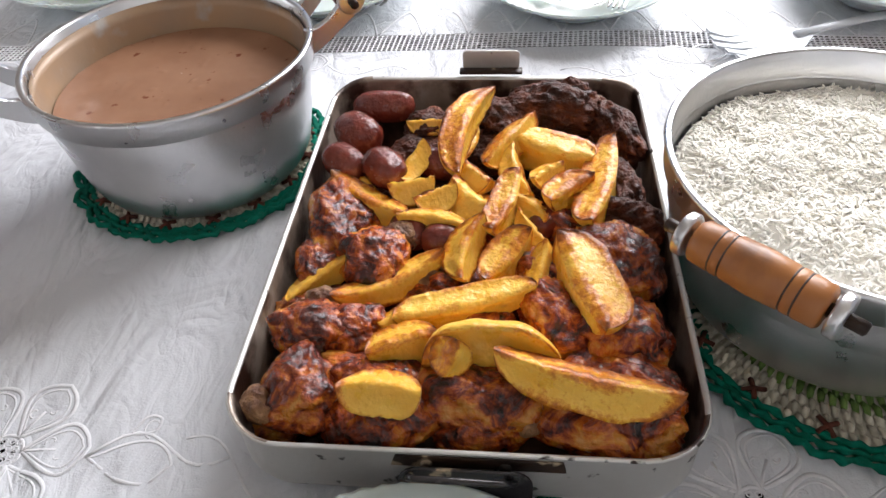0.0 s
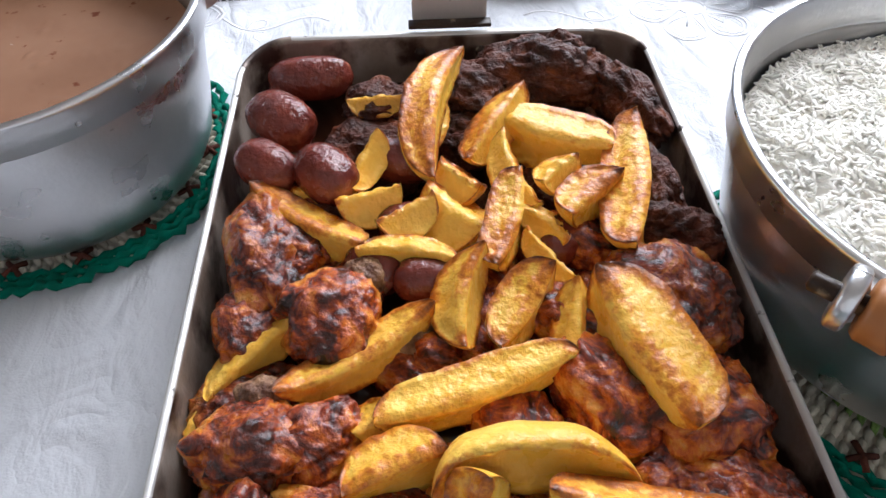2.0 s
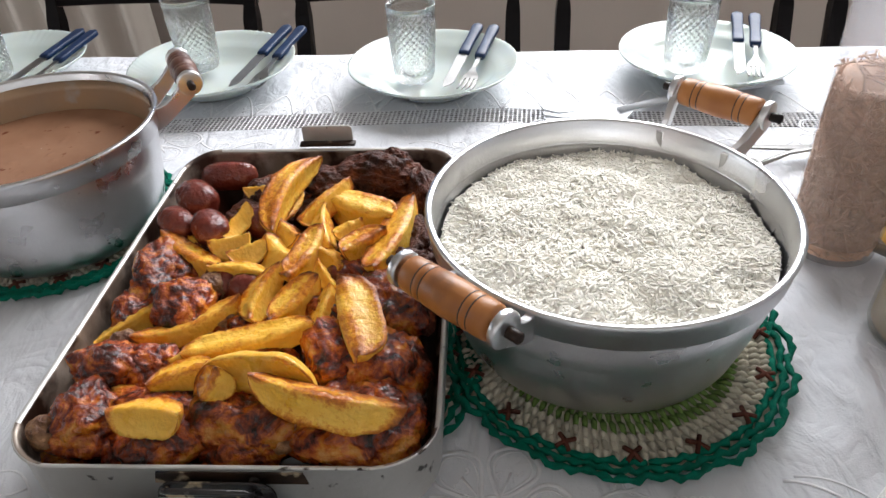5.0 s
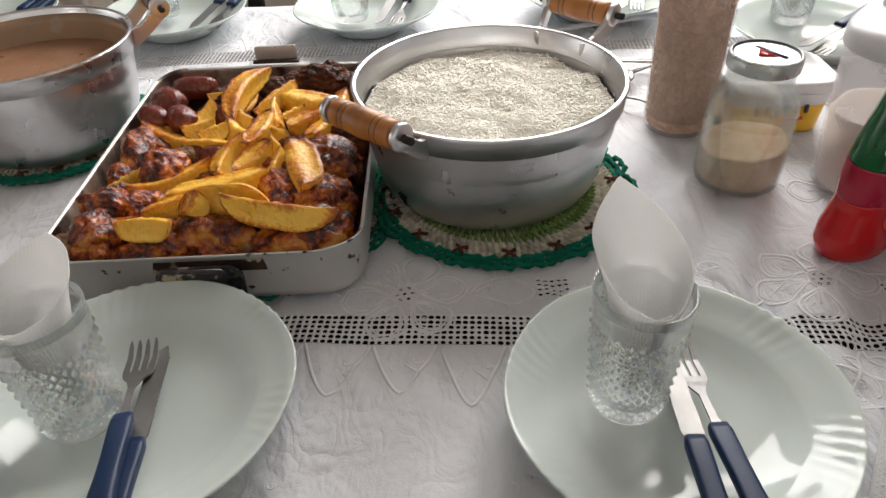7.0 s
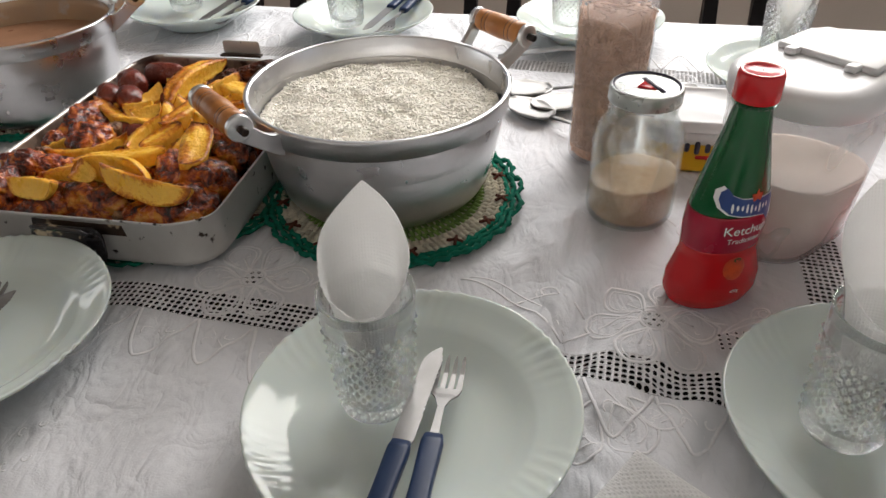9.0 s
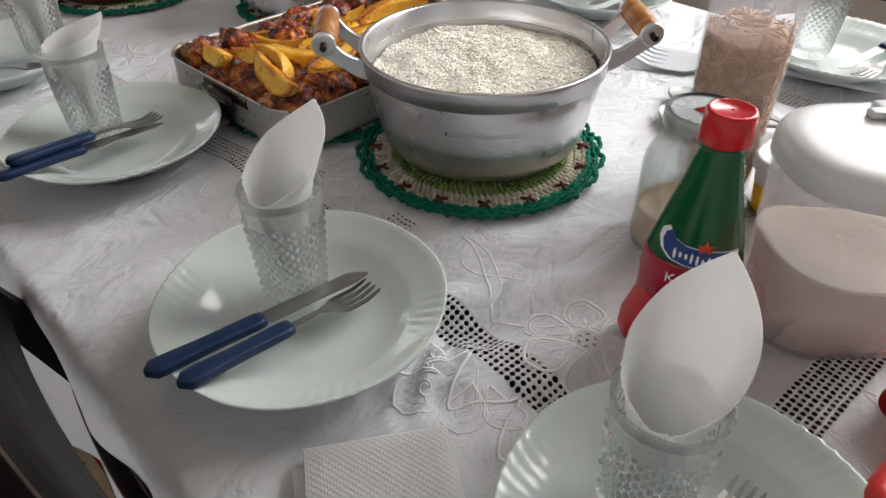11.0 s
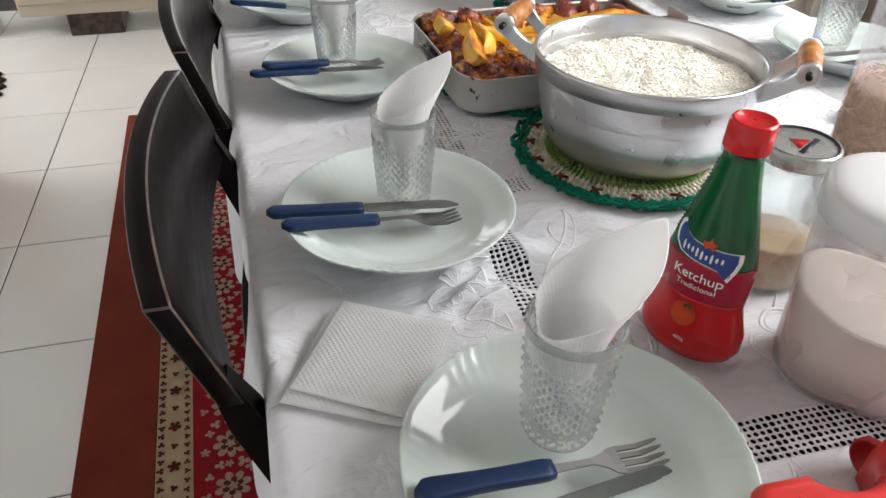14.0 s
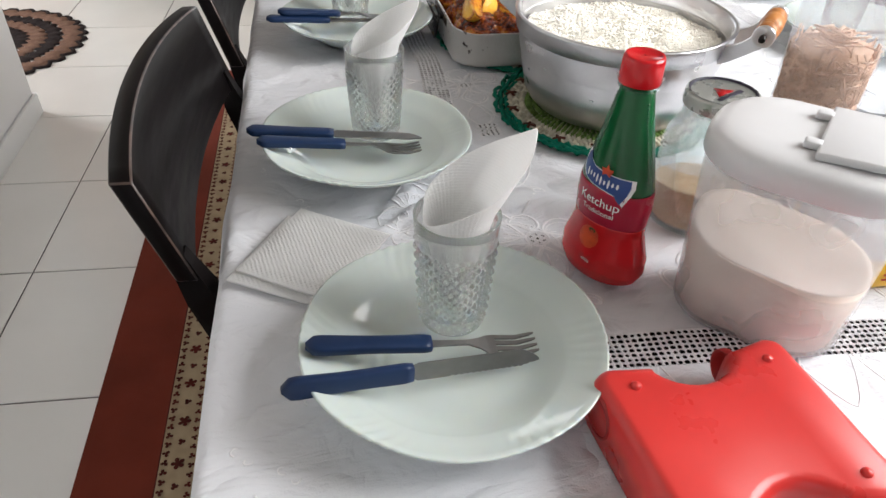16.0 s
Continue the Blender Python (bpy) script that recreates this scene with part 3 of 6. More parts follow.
def cloth_mesh():
    def line(stops, step):
        out = []
        for a, b in zip(stops, stops[1:]):
            n = max(1, round((b - a) / step))
            out += [a + (b - a) * i / n for i in range(n)]
        return out + [stops[-1]]
    xs = line([TX0, LX0, LX1, RX0, RX1, TX1], 0.0065)
    ys = line([TY0, SY0, SY1, BY0, BY1, TY1], 0.0065)
    idx, vs, fs = {}, [], []
    for i, x in enumerate(xs):
        for j, y in enumerate(ys):
            idx[i, j] = len(vs)
            e = min(x - TX0, TX1 - x, y - TY0, TY1 - y)
            x2, y2 = askew(x, y)
            vs.append((x2, y2, cloth_z(x2, y2) - 0.006 * max(0, 1 - e / 0.012) ** 2))
    for i in range(len(xs) - 1):
        for j in range(len(ys) - 1):
            mx, my = (xs[i] + xs[i + 1]) / 2, (ys[j] + ys[j + 1]) / 2
            inx, iny = LX0 < mx < RX1, SY0 < my < BY1
            if (inx and (SY0 < my < SY1 or BY0 < my < BY1)) or (iny and (LX0 < mx < LX1 or RX0 < mx < RX1)):
                continue
            fs.append((idx[i, j], idx[i + 1, j], idx[i + 1, j + 1], idx[i, j + 1]))
    # hanging sides
    rim = [(i, 0) for i in range(len(xs))] + [(len(xs) - 1, j) for j in range(1, len(ys))] + \
          [(i, len(ys) - 1) for i in range(len(xs) - 2, -1, -1)] + [(0, j) for j in range(len(ys) - 2, 0, -1)]
    prev = [idx[r] for r in rim]
    cx, cy = (TX0 + TX1) / 2, (TY0 + TY1) / 2
    for k in range(1, 13):
        dz = 0.022 * k
        cur = []
        for n, r in enumerate(rim):
            x, y = xs[r[0]], ys[r[1]]
            s = n * 0.0065
            nx = (-1 if r[0] == 0 else 1 if r[0] == len(xs) - 1 else 0)
            ny = (-1 if r[1] == 0 else 1 if r[1] == len(ys) - 1 else 0)
            wv = min(1, k / 5) * (0.010 * math.sin(s * 31) + 0.008 * math.sin(s * 13 + 1)) + 0.004 + 0.0012 * k
            cur.append(len(vs))
            vs.append((x + nx * wv, y + ny * wv, TOP - 0.007 - dz))
        m = len(rim)
        for n in range(m):
            fs.append((prev[(n + 1) % m], prev[n], cur[n], cur[(n + 1) % m]))
        prev = cur
    return mk("tablecloth", vs, fs, turn=False)


cloth = solo("tablecloth", cloth_mesh(), CLOTH, "white cotton tablecloth with drawn-thread strips and embroidery", "tablecloth")


def strip_mesh(x0, x1, y0, y1):
    """Open threadwork: a lattice of small holes."""
    c = 0.0062
    nx, ny = max(1, round((x1 - x0) / c)), max(1, round((y1 - y0) / c))
    vs, fs = [], []
    rnd = random.Random(5)
    for i in range(nx):
        for j in range(ny):
            xa, xb = x0 + (x1 - x0) * i / nx, x0 + (x1 - x0) * (i + 1) / nx
            ya, yb = y0 + (y1 - y0) * j / ny, y0 + (y1 - y0) * (j + 1) / ny
            b = len(vs)
            mx, my = (xa + xb) / 2, (ya + yb) / 2
            g = 0.00205 + rnd.uniform(-0.0004, 0.0004)
            for x, y in ((xa, ya), (xb, ya), (xb, yb), (xa, yb)):
                vs.append((x, y, 0))
            for k in range(8):
                a = radians(-157.5 + 45 * k)
                x, y = mx + g * 1.08 * math.cos(a), my + g * 1.08 * math.sin(a)
                vs.append((x, y, 0))
            for k in range(4):
                p, q = b + k, b + (k + 1) % 4
                i0, i1 = b + 4 + (2 * k) % 8, b + 4 + (2 * k + 1) % 8
                i2 = b + 4 + (2 * k + 2) % 8
                fs.append((p, q, i1, i0))
                fs.append((q, i2, i1))
    flat = [askew(x, y) for x, y, z in vs]
    return [(x, y, cloth_z(x, y) + (0.0004 if k % 12 < 4 else -0.0008)) for k, (x, y) in enumerate(flat)], fs


lace = mk("drawn_thread_strip", *join(strip_mesh(LX0, RX1, SY0, SY1), strip_mesh(LX0, RX1, BY0, BY1),
                                      strip_mesh(LX0, LX1, SY1, BY0), strip_mesh(RX0, RX1, SY1, BY0)), smooth=False)
part("drawn_thread_strip", lace, THREAD, cloth, "open lattice of white thread")["kind"] = "stuff"


def stitch(pts, r=0.0013, flat=0.22):
    return tube([(x, y, cloth_z(x, y) + 0.0001) for x, y in pts], r * 1.1, 5, flat)


def leaf(x, y, ang, ln, w, r=0.0012):
    pts = []
    for k in range(29):
        t = k / 28 * 2
        u = t if t <= 1 else 2 - t
        s = 1 if t <= 1 else -1
        a, b = ln * u, s * w * math.sin(math.pi * min(1, u ** 1.5)) ** 0.7
        pts.append((x + a * math.cos(ang) - b * math.sin(ang), y + a * math.sin(ang) + b * math.cos(ang)))
    return stitch(pts, r)


def curl(x, y, ang, size):
    pts = []
    for k in range(15):
        t = k / 14
        a = ang + 3.6 * t
        q = size * (0.25 + 0.75 * t)
        pts.append((x + q * math.cos(a), y + q * math.sin(a)))
    return stitch(pts, 0.0008)


def scallop(x, w, ln, edge, way):
    """A pointed arch hanging from the open strip."""
    pts = []
    for k in range(21):
        u = -1 + 2 * k / 20
        pts.append(askew(x + w * u, edge + way * ln * (1 - abs(u) ** 1.5)))
    edge = askew(x, edge)[1]
    return [stitch(pts, 0.0016, 0.4), curl(x - w * 0.3, edge + way * ln * 0.45, 0.5, w * 0.28), curl(x + w * 0.25, edge + way * ln * 0.35, 2.5, w * 0.22),
            stitch([(x - w * 0.5 + 0.1 * w * k, edge + way * (0.15 + 0.06 * k) * ln) for k in range(9)], 0.0008)]


def eyelets(x, y, n, c=0.0052):
    rings = []
    for i in range(n):
        for j in range(n):
            a, b = x + (i - (n - 1) / 2) * c, y + (j - (n - 1) / 2) * c
            rings.append(moved(lathe([(0.0013, 0.0002), (0.0018, 0.0009), (0.0026, 0.0004)], 8), Matrix.Translation((a, b, cloth_z(a, b)))))
    return rings


# dark discs laid on the uncut cloth, standing in for open eyelets
def hole_dots(spots):
    out = []
    for a, b in spots:
        out.append(moved(lathe([(0.0018, 0.0)], 8, cap=True), Matrix.Translation((a, b, cloth_z(a, b) + 0.0005))))
    return out


def motif(x, y, up=1):
    ps = []
    for k in range(6):
        a = radians(60 * k + 8)
        ca, sa = math.cos(a), math.sin(a)
        ps.append(leaf(x + 0.012 * ca, y + 0.012 * sa, a, 0.048, 0.019, 0.0017))
        ps.append(leaf(x + 0.015 * ca, y + 0.015 * sa, a, 0.041, 0.014, 0.0009))
        ps.append(stitch([(x + q * ca, y + q * sa) for q in (0.013, 0.024, 0.036)], 0.0011))
        ps.append(curl(x + 0.032 * ca - 0.006 * sa, y + 0.032 * sa + 0.006 * ca, a, 0.0048))
        ps.append(curl(x + 0.038 * ca + 0.005 * sa, y + 0.038 * sa - 0.005 * ca, a + 2, 0.0030))
    ps.append(stitch([(x + 0.0125 * math.cos(k * 0.35), y + 0.0125 * math.sin(k * 0.35)) for k in range(19)], 0.0014))
    for s in (-1, 1):
        ps.append(stitch([(x + s * (0.06 + 0.010 * k), y + up * (0.016 * math.sin(k * 0.55) + 0.002 * k)) for k in range(11)]))
        ps.append(curl(x + s * 0.10, y + up * 0.028, 1.0, 0.010))
        ps.append(leaf(x + s * 0.085, y + up * 0.02, radians(90 - s * 50), 0.022, 0.007))
    return ps


stitches = []
for mx in (-1.0, -0.5, 0.0, 0.385):
    stitches += motif(mx, 0.0)
    stitches += eyelets(mx, 0.0, 4)
    stitches.append(leaf(mx + 0.062, 0.0, 0.0, 0.060, 0.016, 0.0012))
    stitches += motif(mx + 0.05, 0.530, -1)
for k in range(26):
    x = -0.93 + 0.0585 * k
    stitches += scallop(x, 0.028, 0.060 + 0.008 * math.sin(k * 1.9), SY0 - 0.001, -1)
    stitches += scallop(x, 0.028, 0.058, BY1 + 0.001, 1)
for k in range(10):
    y = 0.0 + 0.0585 * k
    pts = [askew(RX1 + 0.001 + 0.058 * (1 - abs(-1 + 0.1 * j) ** 1.5), y + 0.028 * (-1 + 0.1 * j)) for j in range(21)]
    stitches += [stitch(pts, 0.0010), curl(RX1 + 0.024, y, 1.0, 0.008)]
for y in (0.16, 0.36):
    stitches += motif(0.475, y)
# long trailing cord between the pots
stitches.append(stitch([(-0.375 + 0.006 * k, 0.020 + 0.012 * math.sin(k * 0.42) - 0.003 * k) for k in range(14)], 0.0010))
stitches.append(stitch([(0.204 + 0.102 * u, 0.033 - 0.067 * u ** 1.6) for u in [k / 12 for k in range(13)]], 0.0013, 0.5))
stitches.append(stitch([(0.306 + 0.145 * u, -0.034 + 0.056 * math.sin(2.2 * u)) for u in [k / 12 for k in range(13)]], 0.0013, 0.5))
stitches.append(stitch([(0.212 + 0.096 * u, 0.036 - 0.062 * u ** 2.2) for u in [k / 12 for k in range(13)]], 0.0010, 0.4))
# large leaves and loops drawn up beside the right-hand open strip
for lx, ly, a, ln, w in ((0.315, -0.098, 205, 0.062, 0.022), (0.335, -0.105, 250, 0.058, 0.021), (0.350, -0.105, 300, 0.050, 0.019), (0.36, -0.098, 340, 0.046, 0.017)):
    stitches += [leaf(lx, ly, radians(a), ln, w, 0.0013), leaf(lx, ly, radians(a), ln * 0.8, w * 0.66, 0.0008)]
    stitches += [curl(lx + 0.5 * ln * math.cos(radians(a)), ly + 0.5 * ln * math.sin(radians(a)), a * 0.1 + k, 0.0075) for k in (0.0, 2.1)]
for u in range(5):
    stitches.append(curl(0.29 + 0.022 * u, -0.128 + 0.008 * math.sin(u * 2.0), u * 1.3, 0.010))
rs = random.Random(4)
for k in range(60):
    x, y = rs.uniform(TX0 + 0.05, TX1 - 0.05), rs.choice((rs.uniform(TY0 + 0.02, -0.20), rs.uniform(0.70, TY1 - 0.03)))
    stitches += [curl(x, y, k, 0.0055), curl(x + 0.011, y + 0.008, k + 1.5, 0.0045)]
stitches += eyelets(0.452, -0.012, 4, 0.0066) + eyelets(0.139, 0.004, 5, 0.0064)
holes = []
for mx in (-1.0, -0.5, 0.0, 0.385):
    spots = [(mx + 0.0075 * math.cos(k * 1.047), 0.0075 * math.sin(k * 1.047)) for k in range(6)] + [(mx, 0.0)]
    if mx == 0.0:
        spots += [(0.139 + (i - 2) * 0.0064, 0.004 + (j - 1.5) * 0.0064) for i in range(5) for j in range(4)]
    if mx == 0.385:
        spots += [(0.452 + (i - 1.5) * 0.0066, -0.012 + (j - 1.5) * 0.0066) for i in range(4) for j in range(4)]
    holes += hole_dots(spots)
part("eyelet_work", mk("eyelet_work", *join(*holes), smooth=False), DARKWOOD, cloth, "small dark discs laid on the cloth in place of open eyelets")["kind"] = "stuff"
part("embroidery", mk("embroidery", *join(*stitches)), THREAD, cloth, "raised white stitching of flowers and leaves")["kind"] = "stuff"

# ---------- pots ----------
def trivet(cx, cy, r, label, seed):
    t = thing("crochet_trivet", label, "trivet", pose(cx, cy, TOP + 0.001, 0, 0, seed * 23), "crochet trivets")

    def ring(r0, r1, rows, mater, name):
        """Rows of short stitches lying round."""
        ms = []
        for k in range(rows):
            rr = r0 + (r1 - r0) * (k + 0.5) / rows
            n = int(2 * math.pi * rr / 0.0068)
            for i in range(n):
                a = 2 * math.pi * (i + 0.5 * (k % 2)) / n
                h = 0.004 + 0.0012 * noise.noise(Vector((rr * 90, a * 20, seed)))
                d = (r1 - r0) / rows * 0.62
                c, s = math.cos(a), math.sin(a)
                tw = 0.0016
                ms.append(tube([((rr - d) * c + tw * s, (rr - d) * s - tw * c, h * 0.5), (rr * c, rr * s, h + 0.0012),
                                ((rr + d) * c - tw * s, (rr + d) * s + tw * c, h * 0.5)], [0.0016, 0.0027, 0.0018], 5))
        part(name, mk(name, *join(*ms)), mater, t)["kind"] = "stuff"
    part("backing", mk("backing", *lathe([(r * 0.97, 0.0), (r * 0.97, 0.003), (0.001, 0.0032)], 64)), CREAMY, t)
    ring(r * 0.52, r * 0.73, 3, LEAFY, "inner_band")
    ring(r * 0.73, r * 0.91, 3, CREAMY, "middle_band")
    # scalloped edge
    ms = []
    n = 20
    for k in range(3):
        pts = []
        for i in range(n * 8 + 1):
            a = 2 * math.pi * i / (n * 8)
            rr = r * (0.915 + 0.036 * k) + 0.0066 * (k / 2) * abs(math.sin(a * n / 2)) + 0.0014 * math.sin(i * 2.4 + k)
            pts.append((rr * math.cos(a), rr * math.sin(a), 0.0042 + 0.0014 * math.sin(i * 1.9 + k * 2) + 0.003 * abs(math.sin(a * n / 2)) * k / 2))
        ms.append(tube(pts, [0.0029 + 0.0012 * math.sin(i * 2.9 + k) for i in range(len(pts))], 6))
    part("scalloped_edge", mk("scalloped_edge", *join(*ms)), GREENY, t)
    ms = []
    for i in range(16):
        a = 2 * math.pi * i / 16
        c, s = math.cos(a), math.sin(a)
        for e in (-1, 1):
            ms.append(tube([(r * 0.83 * c - e * 0.006 * s, r * 0.83 * s + e * 0.006 * c, 0.006), (r * 0.875 * c, r * 0.875 * s, 0.0082), (r * 0.92 * c + e * 0.005 * s, r * 0.92 * s - e * 0.005 * c, 0.0068)], 0.0019, 5))
    part("contrast_stitches", mk("contrast_stitches", *join(*ms)), BROWNY, t)["kind"] = "stuff"
    return t


def pot(name, label, cx, cy, rim, rb, ztop, turn, wood, hlen=0.089):
    """Straight-sided cast pot with two drop handles on lugs."""
    zb = 0.0105
    h = ztop - TOP
    t = thing(name, label, "pot", pose(cx, cy, TOP, 0, 0, turn))
    rw = rim - 0.004
    prof = [(0.001, zb), (rb * 0.86, zb), (rb * 0.93, zb + 0.0025), (rb * 0.975, zb + 0.008), (rb + 0.002, zb + 0.017), (rb + (rw - rb) * 0.45, zb + 0.045),
            (rw - 0.0035, h - 0.026), (rw - 0.0032, h - 0.0245), (rw - 0.0038, h - 0.0235), (rim - 0.0024, h - 0.0215), (rim - 0.0010, h - 0.004), (rim + 0.0005, h - 0.0015), (rim - 0.0005, h), (rim - 0.004, h),
            (rim - 0.0055, h - 0.002), (rim - 0.007, h - 0.03), (rim - 0.010, h - 0.05), (rb - 0.003, zb + 0.03), (rb - 0.012, zb + 0.008), (0.001, zb + 0.006)]
    part("body", mk("body", *lathe(prof, 112)), ALU, t)
    d = rim + 0.034                       # distance of the handle's rod
    zh = h + 0.018
    for s in (0, 180):
        g = pose(0, 0, 0, 0, 0, s)
        # two lugs that carry the roller
        for e in (-1, 1):
            y = e * (hlen / 2 - 0.002)
            pts = []
            for k in range(9):
                u = k / 8
                pts.append((rim - 0.010 + (d - rim + 0.010) * u, y * (0.72 + 0.28 * u), h - 0.016 + (zh - h + 0.016) * (u ** 1.6)))
            prof2 = []
            for k, p in enumerate(pts):
                prof2.append((p, 0.0125 - 0.0035 * math.sin(math.pi * k / 8) + (0.001 if k == 8 else 0)))
            vs, fs = [], []
            for p, hw in prof2:
                for dy, dz in ((-0.0032, -1), (0.0032, -1), (0.0032, 1), (-0.0032, 1)):
                    vs.append(g @ Vector((p[0] - 0.3 * dz * hw * 0.4, p[1] + dy, p[2] + dz * hw)))
            for ring_ in range(8):
                for q in range(4):
                    fs.append((4 * ring_ + q, 4 * ring_ + (q + 1) % 4, 4 * ring_ + 4 + (q + 1) % 4, 4 * ring_ + 4 + q))
            fs += [(3, 2, 1, 0), (32, 33, 34, 35)]
            bm = bmesh.new()
            bm.from_mesh(mk("lug", vs, fs, False))
            cap_ = lathe([(0.001, -0.0034), (0.0120, -0.0034), (0.0128, -0.002), (0.0128, 0.002), (0.0120, 0.0034), (0.001, 0.0034)], 24)
            cm = mk("cap", *moved(cap_, g @ pose(d, y, zh, 90, 0, 0)))
            bm.from_mesh(cm)
            ed = [q for q in bm.edges if len(q.link_faces) == 2 and q.calc_face_angle(0) > 1.0]
            bmesh.ops.bevel(bm, geom=ed, offset=0.0010, segments=2, profile=0.5, affect="EDGES")
            part("lug", from_bm("lug", bm, False), ALU, t, "flat cast lug")
            rv = tube([g @ Vector((d, y - 0.0062 * e, zh)), g @ Vector((d, y + 0.0125 * e, zh)), g @ Vector((d, y + 0.0135 * e, zh))], [0.0040, 0.0040, 0.0025], 10)
            part("rivet", mk("rivet", *rv), BURNT, t)
        L2 = hlen / 2 - 0.008
        pr = [(-L2, 0.0108), (-L2 + 0.002, 0.0125), (-L2 + 0.012, 0.0130), (-L2 + 0.0135, 0.0122), (-L2 + 0.015, 0.0130), (-L2 + 0.018, 0.0131), (-L2 + 0.0195, 0.0122), (-L2 + 0.021, 0.0132), (0, 0.0140)]
        pr = pr + [(-y, r) for y, r in pr[-2::-1]]
        rod = tube([g @ Vector((d, y, zh)) for y, r in pr], [r for y, r in pr], 20)
        grip = part("grip", mk("grip", *rod), wood, t, "turned wooden grip")
        # thin dark brown rings set in the turned grooves
        for yb in (L2 - 0.0135, L2 - 0.0195, -L2 + 0.0135, -L2 + 0.0195):
            part("groove", mk("groove", *tube([g @ Vector((d, yb - 0.0005, zh)), g @ Vector((d, yb + 0.0005, zh))], 0.01268, 20)), DARKBAND, grip)
    return t


RC = (0.088, 0.186)
trivet(0.100, 0.170, 0.143, "round green, cream and brown crochet trivet under the rice pot", 1)
rice_pot = pot("rice_pot", "silver cast aluminium pot with two turned wooden handles", RC[0], RC[1], 0.1416, 0.117, 0.892, 229.5, WOODH)
trivet(-0.470, 0.331, 0.121, "round green and cream crochet trivet under the bean pot", 2)
BC = (-0.465, 0.325)
WOODB = mat("worn_red_brown_wood", (0.15, 0.065, 0.045), (0.08, 0.032, 0.022), 30, 0.4, 0, 0.15, 160)
bean_pot = pot("bean_pot", "silver cast aluminium pot with brown wooden handles", BC[0], BC[1], 0.127, 0.105, 0.892, 30.0, WOODB, 0.075)


def rice():
    R, z0 = 0.1305, 0.859
    rnd = random.Random(3)

    def top(x, y):
        r = math.hypot(x, y) / R
        return z0 + 0.010 * (1 - r * r) + 0.0080 * noise.noise(Vector((x * 22, y * 22, 0))) + 0.003 * noise.noise(Vector((x * 60, y * 60, 3)))
    vs, fs = [], []
    n, s = 26, 96
    for k in range(n + 1):
        for i in range(s):
            a, r = 2 * math.pi * i / s, R * k / n + 1e-5
            x, y = r * math.cos(a), r * math.sin(a)
            vs.append((x, y, top(x, y) + 0.0002))
    for k in range(n):
        for i in range(s):
            fs.append((k * s + i, (k + 1) * s + i, (k + 1) * s + (i + 1) % s, k * s + (i + 1) % s))
    bed = (vs, fs)
    grains = []
    gx = [(-1, 0.35), (-0.55, 0.9), (0.55, 0.9), (1, 0.35)]
    gv, gf = [], []
    for u, r in gx:
        for k in range(5):
            a = 2 * math.pi * k / 5
            gv.append((u, r * math.cos(a), r * math.sin(a)))
    for i in range(3):
        for k in range(5):
            gf.append((i * 5 + k, i * 5 + (k + 1) % 5, (i + 1) * 5 + (k + 1) % 5, (i + 1) * 5 + k))
    gf += [tuple(range(4, -1, -1)), tuple(range(15, 20))]
    gv = np.array(gv)
    V, F = [], []
    base_i = 0
    for g in range(7200):
        a, r = rnd.uniform(0, 2 * math.pi), R * 0.985 * math.sqrt(rnd.random())
        x, y = r * math.cos(a), r * math.sin(a)
        e = Euler((rnd.uniform(-0.5, 0.5), rnd.gauss(0, 0.30), rnd.uniform(0, 6.28))).to_matrix()
        sc = np.array((rnd.uniform(0.0029, 0.0040), 0.00118, 0.00098))
        p = (gv * sc) @ np.array(e).T + np.array((x, y, top(x, y) + rnd.uniform(0.0002, 0.0024)))
        V += p.tolist()
        F += [tuple(i + base_i for i in q) for q in gf]
        base_i += 20
    me = mk("cooked_rice", *join(bed, (V, F)))
    solo("cooked_rice", me, RICE, "loose white cooked rice filling the pot", "rice", pose(RC[0], RC[1], 0), kind="stuff")


rice()


def beans():
    R, z0 = 0.1135, 0.850
    vs, fs = [], []
    n, s = 40, 120
    for k in range(n + 1):
        for i in range(s):
            a, r = 2 * math.pi * i / s, R * k / n + 1e-5
            x, y = r * math.cos(a), r * math.sin(a)
            b = max(0, noise.noise(Vector((x * 95, y * 95, 4))) - 0.4)
            vs.append((x, y, z0 + 0.0008 * noise.noise(Vector((x * 20, y * 20, 0))) + 0.003 * b + 0.0016 * (k / n) ** 8))
    for k in range(n):
        for i in range(s):
            fs.append((k * s + i, (k + 1) * s + i, (k + 1) * s + (i + 1) % s, k * s + (i + 1) % s))
    solo("bean_stew", mk("bean_stew", vs, fs), BEANS, "thick brown bean stew filling the pot", "stew", pose(BC[0], BC[1], 0))


beans()
stain = mat("dried_stew", (0.36, 0.225, 0.125), (0.30, 0.22, 0.16), 14, 0.45, 0.1, 0.2, 90, third=(0.36, 0.33, 0.30), tscale=26, tcut=(0.60, 0.72))
solo("stew_residue", mk("stew_residue", *lathe([(0.1158, 0.0885), (0.1178, 0.100), (0.1192, 0.112), (0.1196, 0.1235), (0.1192, 0.1240), (0.1186, 0.112), (0.1170, 0.100), (0.1150, 0.0885)], 96)), stain, "dried stew smeared on the pot's inner wall", "residue", pose(BC[0], BC[1], TOP))

